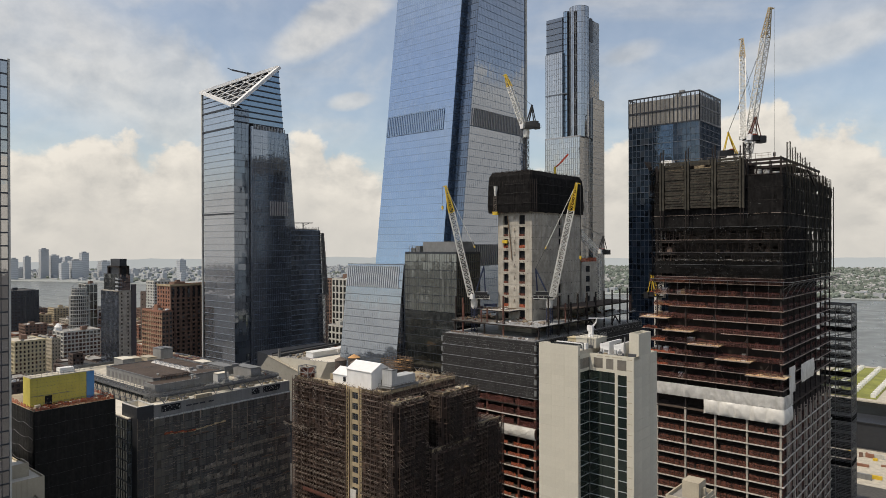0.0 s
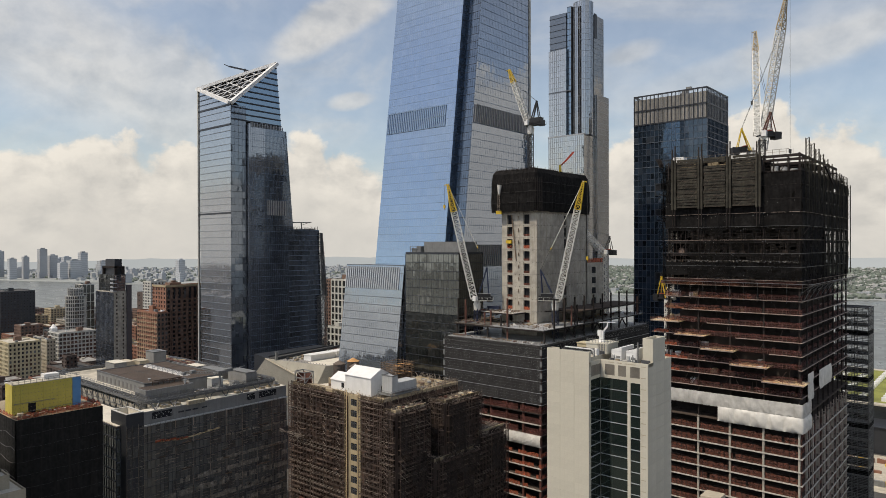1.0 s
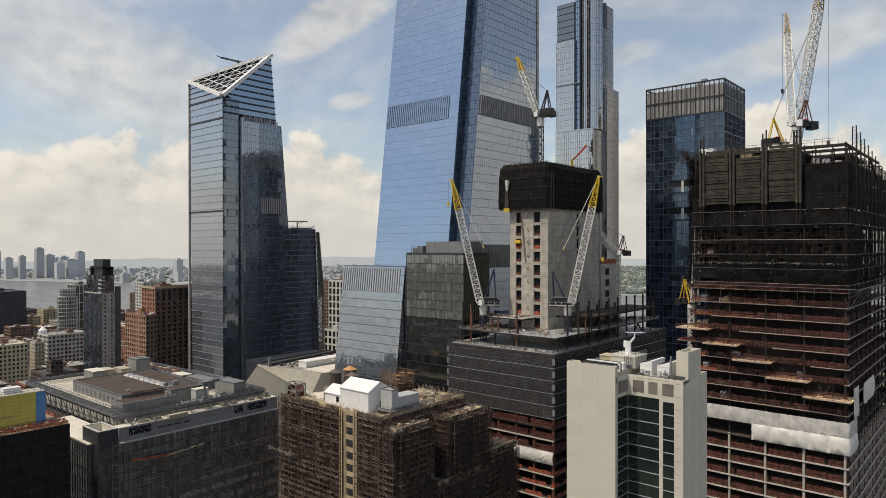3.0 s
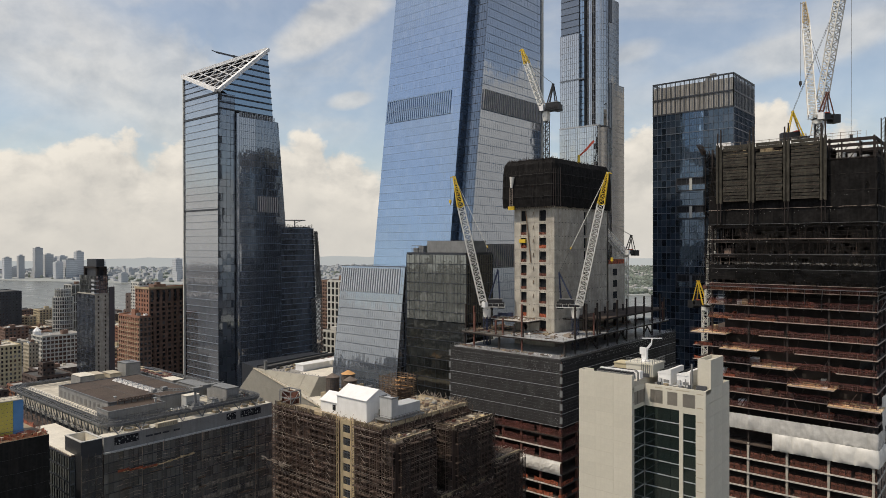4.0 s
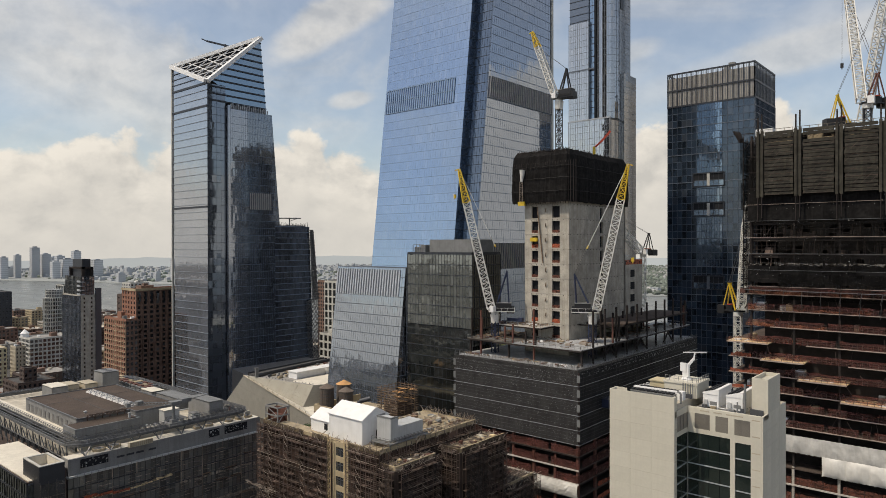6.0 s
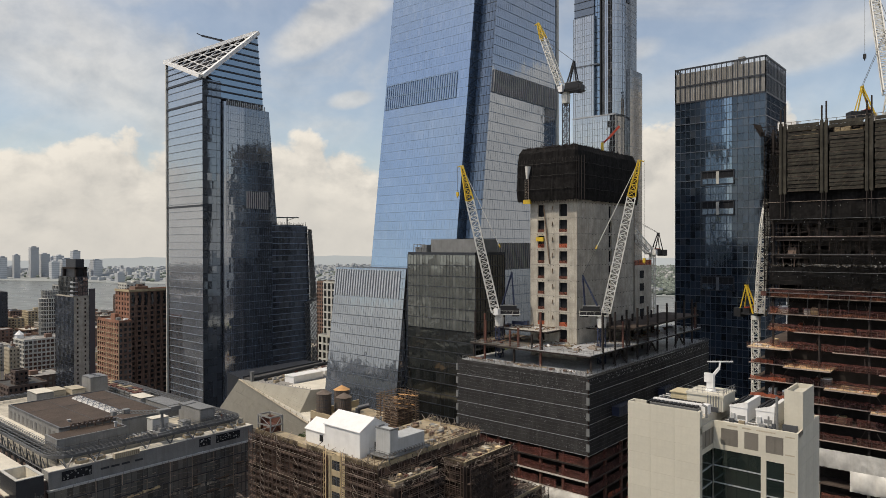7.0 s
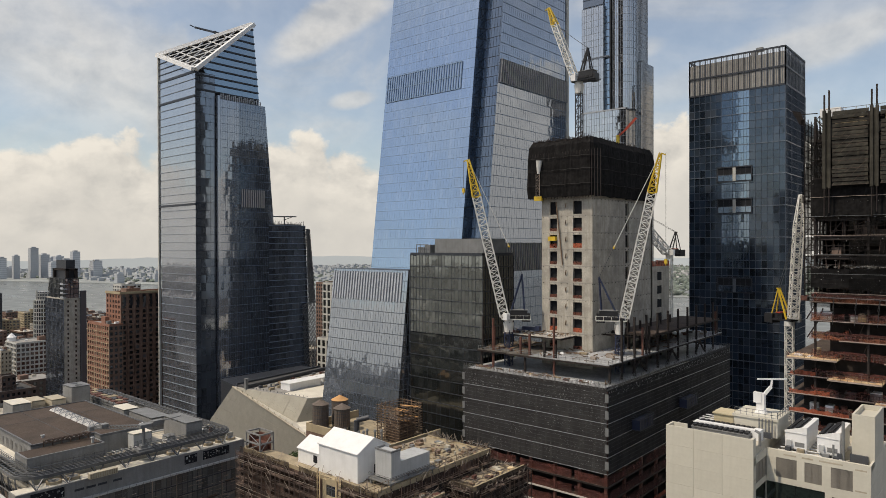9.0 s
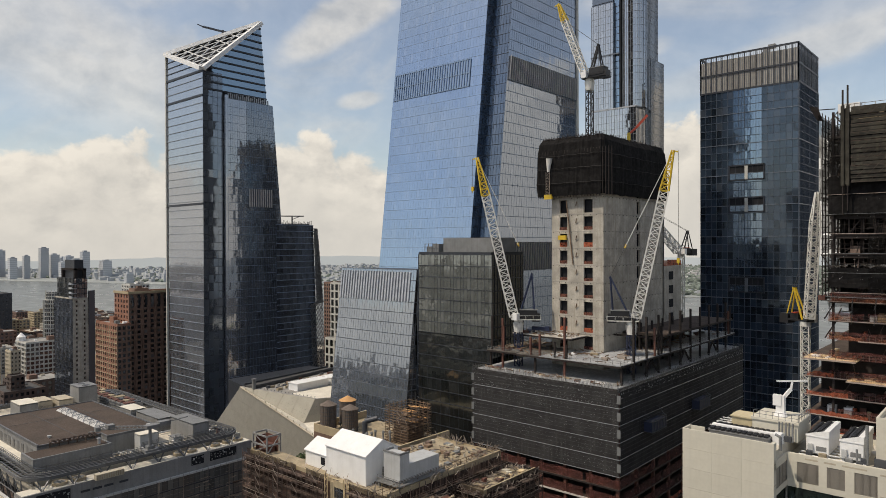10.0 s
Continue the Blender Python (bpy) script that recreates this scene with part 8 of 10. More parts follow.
    part("turret_scaffold", bm, "scaffold_light", s, kind="stuff")


track_block()


# ---- scaffold-wrapped tower with white sheds on its roof ----
def scaffold_face(t, a, b, z0, z1, out, seed, bay=1.9, lift=1.9, dense=.62, front=0.0, braces=.3):
    """Tubes, boards and braces along the wall from a to b (plan points), standing out from it; front: the share of it behind an outer net."""
    rng = random.Random(seed)
    a, b, o = Vector((*a, 0)), Vector((*b, 0)), Vector((*out, 0))
    n = max(2, round((b - a).length / bay))
    m = max(1, int((z1 - z0) / lift))
    along = (b - a).normalized()
    tubes, light, boards, nets = B(), B(), B(), B()
    for i in range(n + 1):
        p = a.lerp(b, i / n)
        for d in (.6, 1.7):
            beam(tubes, p + o * d + Vector((0, 0, z0)), p + o * d + Vector((0, 0, z1 + rng.uniform(-.3, 1.4))), .12)
    braced = {i for i in range(n) if (i + seed) % 4 == 0 or rng.random() < .12}
    for k in range(m + 1):
        z = Vector((0, 0, z0 + k * lift))
        for d, h in ((.6, 0), (1.7, 0), (1.75, 1.0), (1.75, .5)):
            beam(tubes if rng.random() < .8 else light, a + o * d + z + Vector((0, 0, h)), b + o * d + z + Vector((0, 0, h)), .085)
        for i in range(n):
            p, q = a.lerp(b, i / n), a.lerp(b, (i + 1) / n)
            if rng.random() < dense:
                s = rng.uniform(-.06, .06)
                beam(boards, p + o * 1.15 + z + Vector((0, 0, .12 + s)), q + o * 1.15 + z + Vector((0, 0, .12)), .95, .13)
            if i in braced and rng.random() < .75:
                beam(light, q + o * 1.85 + z, p + o * 1.85 + z + Vector((0, 0, lift * rng.uniform(.75, 1.0))), .085)
            elif rng.random() < braces * .2:
                beam(tubes, p + o * 1.85 + z, q + o * 1.85 + z + Vector((0, 0, lift * rng.uniform(.5, 1.2))), .075)
            if rng.random() < .035:
                c = p + o * 1.9 + z + Vector((0, 0, rng.uniform(0, 1)))
                beam(light, c, c + along * rng.uniform(1, 2.4) + Vector((0, 0, rng.uniform(-.3, .4))) + o * rng.uniform(0, .5), .09)
            if rng.random() < .85:
                r0, r1 = p + o * .5 + z, q + o * .5 + z
                poly(nets, [r0, r1, r1 + Vector((0, 0, lift)), r0 + Vector((0, 0, lift))])
            if noise.noise((i * .21, k * .13, seed)) < front * 2 - 1 and k < m:
                w = .08 * math.sin(i * 1.7 + k)
                r0, r1 = p + o * (1.95 + w) + z, q + o * (1.95 - w) + z
                poly(nets, [r0, r1, r1 + Vector((0, 0, lift)), r0 + Vector((0, 0, lift))])
    for i in range(n):
        if rng.random() < .8:
            p = a.lerp(b, i / n) + o * rng.uniform(.6, 1.8) + Vector((0, 0, z1))
            beam(light, p, p + along * rng.uniform(-1.5, 1.5) + Vector((0, 0, rng.uniform(.5, 1.6))), .11)
    part("scaffold_tube", tubes, "scaffold_pole", t, kind="stuff")
    part("scaffold_brace", light, "scaffold_light", t, kind="stuff")
    part("scaffold_board", boards, "board_brown", t, kind="stuff")
    part("scaffold_net", nets, "net_brown", t, kind="stuff")


def scaffold_tower():
    t = thing("scaffolded_building", (-190, 190, 0), "brown tower wrapped in scaffolding with black netting", "building")
    x0, x1, y0, y1, zr = -220.5, -170.4, 166.0, 206.5, 82.4
    xm, xl, ya, yl = -192.0, -204.5, 178.6, 171.6
    part("body", boxes(((xm, y0 + .4, 0), (x1 - .4, y1, zr - .4)), ((xl, y0 + .4, 0), (xm, ya, zr - .4)), ((x0, y0 + .4, 0), (xl, yl, zr - .4))), "brick_brown", t)
    part("roof", boxes(((xm, y0 + .9, zr - .4), (x1 - .9, y1 - .5, zr + .1)), ((xl, y0 + .9, zr - .4), (xm, ya - .4, zr + .1)), ((x0 + .5, y0 + .9, zr - .4), (xl, yl - .4, zr + .1))), "roof_tan", t, "dusty tan roof with debris")
    part("parapet", boxes(((x0, y0 + .4, zr - .4), (x1 - .4, y0 + .9, zr + .5)), ((x1 - .9, y0 + .9, zr - .4), (x1 - .4, y1, zr + .9)), ((x0, y0 + .9, zr - .4), (x0 + .5, yl, zr + .9)), ((xm, y1 - .5, zr - .4), (x1 - .9, y1, zr + .4))), "brick_tan", t, "tan brick parapet")
    # lower planted ledge behind the left-hand roof
    part("ledge", boxes(((-220, yl + .1, 0), (xl - .1, 192, 77.6))), "brick_brown", t)
    part("ledge_roof", boxes(((-219.6, yl + .3, 77.6), (xl - .3, 191.6, 77.8))), "roof_tan", t, "tan planted ledge")
    # open stair head at the corner
    a, b, c, d = -220.2, -214.2, 167.2, 171.2
    bm = B()
    for x, y in ((a, c), (b, c), (b, d), (a, d)):
        beam(bm, (x, y, zr), (x, y, 87.0), .3)
    for z in (84.6, 87.0):
        for p, q in (((a, c), (b, c)), ((b, c), (b, d)), ((b, d), (a, d)), ((a, d), (a, c))):
            beam(bm, (*p, z), (*q, z), .36)
    beam(bm, (a, c, zr), (b, c, 84.6), .2), beam(bm, (b, c, zr), (b, d, 87), .2), beam(bm, (a, c, 87), (b, c, 84.6), .15)
    part("stair_head_frame", bm, "plant_grey", t, "grey open stair head frame")
    part("stair_head_panel", boxes(((a + .4, d - .5, zr), (b - .4, d - .3, 86.4)), ((a + .3, c + .6, zr), (a + .5, d - .6, 86.2)), ((a + 1, c + 1, zr), (b - 1, d - 1, 84.6))), "steel_rust", t, "dark rust stair wall")
    scaffold_face(t, (x0, y0), (-188.5, y0), 0, zr, (0, -1), 1)
    scaffold_face(t, (-180.8, y0), (x1 + 1, y0), 0, zr, (0, -1), 2)
    scaffold_face(t, (x1, y0), (x1, y1), 56, zr, (1, 0), 3, dense=.35, front=.6)
    # the open window bay
    part("bay_wall", boxes(((-188, y0 - .1, 0), (-186.6, y0 + .38, zr)), ((-183.1, y0 - .1, 0), (-181.3, y0 + .38, zr))), "brick_tan", t, "tan brick piers of the open bay")
    for k in range(21):
        z = 3.9 * k + 1.0
        part("window", boxes(((-186.6, y0 + .1, z), (-183.1, y0 + .2, z + 2.4))), "glass_window", t)
        part("spandrel", boxes(((-186.6, y0 - .05, z + 2.4), (-183.1, y0 + .36, z + 3.9))), "brick_tan", t)
        part("window_bar", boxes(((-185.0, y0 + .02, z), (-184.75, y0 + .1, z + 2.4)), ((-186.6, y0 + .02, z + 1.6), (-183.1, y0 + .1, z + 1.75))), "dark_metal", t)
    for x in (-188.4, -182.0):
        bm = B()
        for d in (0, .9):
            beam(bm, (x + d, y0 - 1.2, 0), (x + d, y0 - 1.2, zr + 2), .16)
        for k in range(56):
            beam(bm, (x, y0 - 1.2, k * 1.5), (x + .9, y0 - 1.2, k * 1.5 + 1.5), .08)
        part("mast_climber", bm, "plywood", t, "tan mast climber")
    part("hanging_tarp", boxes(((-186.4, y0 - 1.3, 40), (-183.4, y0 - 1.1, 46))), "tarp", t, "white tarpaulin in the bay")
    bm = B()
    rg = random.Random(61)
    for i in range(60):
        p = Vector((rg.uniform(x0 - 4.5, x0 + 10), y0 - rg.uniform(2.0, 3.4), 63.6 + rg.uniform(0, 1.3)))
        beam(bm, p, p + Vector((rg.uniform(.8, 3), rg.uniform(-.4, .4), rg.uniform(-.4, .5))), rg.choice((.09, .16)))
    for x in range(6):
        beam(bm, (x0 - 4 + x * 2.6, y0 - 1.8, 61), (x0 - 4 + x * 2.6, y0 - 3.2, 63.6), .14)
    part("cantilever_fan", bm, "scaffold_light", t, "timber catch fan on the scaffold", kind="stuff")
    for k in range(22):
        z = 20 + k * 2.8
        bm = B()
        for d in (0, 1.4, 2.8):
            beam(bm, (x0 - .6 - d, y0 + 1, z), (x0 - .6 - d, y0 + 1, z + 2.8), .13), beam(bm, (x0 - .6 - d, y0 + 4, z), (x0 - .6 - d, y0 + 4, z + 2.8), .13)
        for h in (0, 1.0):
            beam(bm, (x0 - .4, y0 + 1, z + h), (x0 - 3.6, y0 + 1, z + h), .1), beam(bm, (x0 - 3.4, y0 + 1, z + h), (x0 - 3.4, y0 + 4, z + h), .1)
        beam(bm, (x0 - .6, y0 + .9, z), (x0 - 3.4, y0 + .9, z + 2.7), .12)
        part("stair_tower_lift", bm, "scaffold_pole", t, kind="stuff")
        part("stair_tower_deck", boxes(((x0 - 3.5, y0 + .9, z + .05), (x0 - .5, y0 + 4.1, z + .18))), "board_brown", t)
    part("red_platform", boxes(((-212, y0 - 3.2, 40.3), (-189, y0 - 1.9, 40.7)), ((-212, y0 - 3.3, 40.7), (-189, y0 - 3.2, 41.7))), "steel_rust", t, "rust-red work platform")
    # bumped-out bays on the north side and the lower terrace
    for (a, b, c, d, z, seed) in ((x1, -164.0, 166.0, 181.0, 79.6, 11), (x1, -161.5, 188.0, 208.5, 79.4, 14), (x1, -160.2, 181.0, 206.0, 60.4, 17), (x1, -160.2, 206.0, 222.5, 64.8, 21)):
        part("body", boxes(((a - .4, c, 0), (b - .4, d, z))), "brick_dark", t)
        part("roof", boxes(((a, c + .3, z), (b - .7, d - .3, z + .12))), "deck_dark" if seed in (17, 21) else "roof_tan", t)
        part("parapet", boxes(((a, c, z), (b - .4, c + .3, z + 1)), ((b - .7, c + .3, z), (b - .4, d, z + 1))), "brick_tan", t)
        bm, rg = B(), random.Random(seed)
        for i in range(170):
            p = Vector((rg.uniform(a, b + 1), rg.uniform(c, d), z + .2))
            beam(bm, p, p + Vector((rg.uniform(-1.5, 1.5), rg.uniform(-3, 3), rg.uniform(0, .9))), rg.choice((.12, .2)))
        part("loose_timber", bm, "scaffold_light", t, kind="stuff")
        for i in range(14):
            x, y = rg.uniform(a, b - 2), rg.uniform(c + 1, d - 2)
            part("roof_pallet", boxes(((x, y, z + .12), (x + rg.uniform(.6, 1.6), y + rg.uniform(.6, 2), z + rg.uniform(.4, 1.2)))), rg.choice(("timber", "roof_pale", "brick_dark", "plywood", "steel_rust")), t)
        scaffold_face(t, (a, c), (b, c), 30, z, (0, -1), seed, dense=.5, front=.2)
        scaffold_face(t, (b, c), (b, d), 20, z, (1, 0), seed + 1, dense=.4, front=.5)
    # rubble and stores on the roof
    rng = random.Random(5)
    for i in range(95):
        x, y = rng.uniform(-191.5, -172), rng.uniform(180, 204)
        w, h = rng.uniform(.25, 1.5), rng.uniform(.15, .9)
        part("roof_pallet", boxes(((x, y, zr + .1), (x + w, y + w * rng.uniform(.6, 1.5), zr + .1 + h))), rng.choice(("timber", "roof_pale", "roof_tan", "roof_tan", "grey_metal", "board_brown")), t)
    bm = B()
    for i in range(260):
        p = Vector((rng.uniform(-191.5, -171.5), rng.uniform(167, 205.5), zr + .25))
        beam(bm, p, p + Vector((rng.uniform(-2, 2), rng.uniform(-2, 2), rng.uniform(0, .5))), rng.choice((.1, .14, .22)))
    for i in range(120):
        p = Vector((x1 - rng.uniform(.2, 1.6), rng.uniform(166, y1), zr + .6)) if i % 3 else Vector((rng.uniform(x0, x1), y0 + rng.uniform(.2, 1.4), zr + .4))
        beam(bm, p, p + Vector((rng.uniform(-1.2, 1.6), rng.uniform(-2.4, 2.4), rng.uniform(.1, 1.6))), rng.choice((.09, .14)))
    for i in range(60):
        p = Vector((rng.uniform(xm, x1), y1 - rng.uniform(.1, .8), zr + .6))
        beam(bm, p, p + Vector((rng.uniform(-1.5, 1.5), rng.uniform(-.6, .6), rng.uniform(.4, 2))), .12)
    part("loose_timber", bm, "scaffold_light", t, kind="stuff")
    bm = B()
    for i in range(19):
        y = 166.5 + i * 2.1
        beam(bm, (x1 - 1.2, y, zr + .5), (x1 - 1.2, y, zr + 2), .09)
    for z in (1.3, 2):
        beam(bm, (x1 - 1.2, 164, zr + z), (x1 - 1.2, y1, zr + z), .09)
    part("guard_rail", bm, "timber", t)

    # white gabled shed
    s = thing("gabled_shed", (-186, 173, zr), "white sheet-clad gabled shed on the scaffolded roof", "shed")
    def gable(x0, x1, y0, y1, z0, ze, zr2, name):
        bm = B()
        ym = (y0 + y1) / 2
        for x in (x0, x1):
            poly(bm, [(x, y0, z0), (x, y1, z0), (x, y1, ze), (x, ym, zr2), (x, y0, ze)])
        poly(bm, [(x0, y0, z0), (x1, y0, z0), (x1, y0, ze), (x0, y0, ze)])
        poly(bm, [(x0, y1, z0), (x1, y1, z0), (x1, y1, ze), (x0, y1, ze)])
        bmesh.ops.remove_doubles(bm, verts=bm.verts, dist=.001)
        bmesh.ops.recalc_face_normals(bm, faces=bm.faces)
        part(name, bm, "white_metal", s)
        for sgn, ya in ((-1, y0), (1, y1)):
            bm = B()
            solid(bm, [(x0 - .25, ya + sgn * .3, ze - .12), (x1 + .25, ya + sgn * .3, ze - .12), (x1 + .25, ym, zr2 + .02), (x0 - .25, ym, zr2 + .02)], (0, 0, .18))
            part("roof_slope", bm, "white_metal", s)
    gable(-192.4, -179.0, 168.5, 178.3, zr + .1, 89.0, 91.6, "shed_wall")
    gable(-201.5, -192.7, 169.5, 177.0, zr + .1, 86.0, 88.2, "annex_wall")
    part("hatch", boxes(((-178.98, 173.5, 83.2), (-178.9, 175, 85.6))), "core_dark", s, "dark doorway")
    part("hatch", boxes(((-195.6, 169.42, 83.6), (-194.2, 169.48, 85.3))), "core_dark", s, "dark hatch")
    h = thing("rooftop_air_handler", (-174, 177, zr), "pale grey air handler on a railed rooftop platform", "air handler")
    part("casing", boxes(((-176.6, 171.6, 84.2), (-171.6, 174.4, 90.0)), ((-176.6, 174.4, 84.2), (-171.6, 184, 87.6))), "plant_pale", h)
    part("casing_rim", boxes(((-176.7, 171.5, 90.0), (-171.5, 171.8, 90.4)), ((-171.8, 171.8, 90.0), (-171.5, 174.5, 90.4)), ((-176.7, 171.8, 90), (-176.4, 174.5, 90.4))), "grey_metal", h)
    part("platform", boxes(((-177.5, 170.3, 83.6), (-170.6, 185, 83.9)), ((-177.2, 170.5, zr + .1), (-176.8, 170.9, 83.6)), ((-171.2, 170.5, zr + .1), (-170.8, 170.9, 83.6)), ((-171.2, 184, zr + .1), (-170.8, 184.4, 83.6))), "grey_metal", h)
    bm = B()
    for i in range(9):
        beam(bm, (-170.7, 170.4 + i * 1.8, 83.9), (-170.7, 170.4 + i * 1.8, 85.1), .08)
    for i in range(5):
        beam(bm, (-177.4 + i * 1.7, 170.4, 83.9), (-177.4 + i * 1.7, 170.4, 85.1), .08)
    for z in (84.5, 85.1):
        beam(bm, (-170.7, 170.4, z), (-170.7, 184.8, z), .08), beam(bm, (-177.4, 170.4, z), (-170.7, 170.4, z), .08)
    part("rail", bm, "grey_metal", h)


scaffold_tower()


# ---- roof with water tanks and timber cage ----
def tank_block():
    t = thing("tank_roof_building", (-245, 225, 0), "old building with cluttered tan roof", "building")
    part("body", boxes(((-265, 221, 0), (-222, 246, 68.0))), "brick_brown", t)
    part("roof", boxes(((-264.4, 221.6, 68.0), (-222.6, 245.4, 68.2))), "roof_tan", t)
    part("parapet", boxes(((-265, 221, 68.0), (-222, 221.6, 70.8)), ((-222.6, 221.6, 68.0), (-222, 246, 70.8)), ((-265, 221.6, 68.0), (-264.4, 246, 70.8))), "brick_tan", t)
    for x, y, r, h, roof in ((-260.5, 224.0, 2.9, 8.0, "tank_wood"), (-254.5, 229.0, 2.9, 6.6, "tank_wood"), (-260, 232.6, 3.0, 8.2, "copper_roof")):
        w = thing("water_tank", (x, y, 68.2), "weathered wooden rooftop water tank with a conical roof", "water tank", "rooftop tanks")
        bm = B()
        for k in range(24):
            a0, a1 = k * math.tau / 24 + .02, (k + 1) * math.tau / 24 - .02
            p = [(x + math.cos(a) * q, y + math.sin(a) * q) for a, q in ((a0, r), (a1, r), (a1, r - .2), (a0, r - .2))]
            prism(bm, p, 69.7, 69.7 + h)
        part("stave", bm, "tank_wood", w, kind="stuff")
        for k in range(6):
            bm = B()
            tube(bm, (x, y, 70.1 + k * h / 6), (x, y, 70.2 + k * h / 6), r + .06, n=24)
            part("hoop", bm, "dark_metal", w)
        bm = B()
        tube(bm, (x, y, 69.7 + h), (x, y, 69.7 + h + 1.7), r + .25, .05, n=24)
        part("cone_roof", bm, roof, w)
        bm = boxes(((x - 2, y - 2, 68.2), (x - 1.6, y - 1.6, 69.7)), ((x + 1.6, y - 2, 68.2), (x + 2, y - 1.6, 69.7)), ((x - 2, y + 1.6, 68.2), (x - 1.6, y + 2, 69.7)), ((x + 1.6, y + 1.6, 68.2), (x + 2, y + 2, 69.7)), ((x - 2.4, y - 2.4, 69.5), (x + 2.4, y + 2.4, 69.7)))
        part("stand", bm, "dark_metal", w)
    c = thing("timber_scaffold_cage", (-230, 234, 68.2), "tan timber scaffold cage round a roof structure", "scaffold")
    a, b, p, q = -236.5, -226, 229.5, 241
    part("boxed_core", boxes(((a + 2, p + 2, 68.2), (b - 2, q - 2, 75))), "brick_dark", c)
    rc = random.Random(44)
    for k in range(7):
        z = 68.2 + k * 1.8
        bm = B()
        for i in range(7):
            x, y = a + (b - a) * i / 6, p + (q - p) * i / 6
            for u in ((x, p), (b, y), (x, q), (a, y)):
                beam(bm, (*u, z), (*u, z + 1.7), .16)
        for h in (.2, 1.1):
            for u, v in (((a - .5, p), (b + .5, p)), ((b, p), (b, q)), ((a, q), (b, q)), ((a, p), (a, q))):
                beam(bm, (*u, z + h), (*v, z + h), .2)
        beam(bm, (a, p, z), (a + 4, p, z + 1.7), .14), beam(bm, (b, p + 4, z), (b, p + 9, z + 1.7), .14)
        part("scaffold_lift", bm, "timber", c)
        bm = B()
        for i in range(14):
            u, v = Vector((rc.uniform(a - 1, b + 1), rc.choice((p - .3, rc.uniform(p, q))), z + rc.uniform(0, 1.5))), Vector((rc.uniform(-2, 2), rc.uniform(-1.5, 1.5), rc.uniform(-.5, 1.4)))
            beam(bm, u, u + v, .11)
        part("loose_pole", bm, "scaffold_light", c, kind="stuff")
        bm = B()
        for i in range(7 if k > 2 else 3):
            x, y = rc.uniform(a - .5, b - 3), rc.uniform(p - .6, q - 1)
            box(bm, (x, y, z + .1), (x + rc.uniform(2, 6), y + rc.uniform(.5, 1.2), z + .2))
        part("plank", bm, "copper_roof" if k in (4, 6) else "timber", c, "orange planks", kind="stuff")
    bm = B()
    tube(bm, (-241, 224, 68.2), (-241, 224, 75), .9, n=12), tube(bm, (-241, 224, 75), (-238, 227, 76), .9, n=12)
    part("flue", bm, "dark_metal", t, "dark bent flue")
    rng = random.Random(2)
    for i in range(6):
        x, y = rng.uniform(-244, -232), rng.uniform(220, 228)
        bm = B()
        tube(bm, (x, y, 68.2), (x, y, 72), .35, n=8), tube(bm, (x, y, 72), (x, y, 72.7), .6, .3, n=8)
        part("vent_cap", bm, "grey_metal", t)


tank_block()


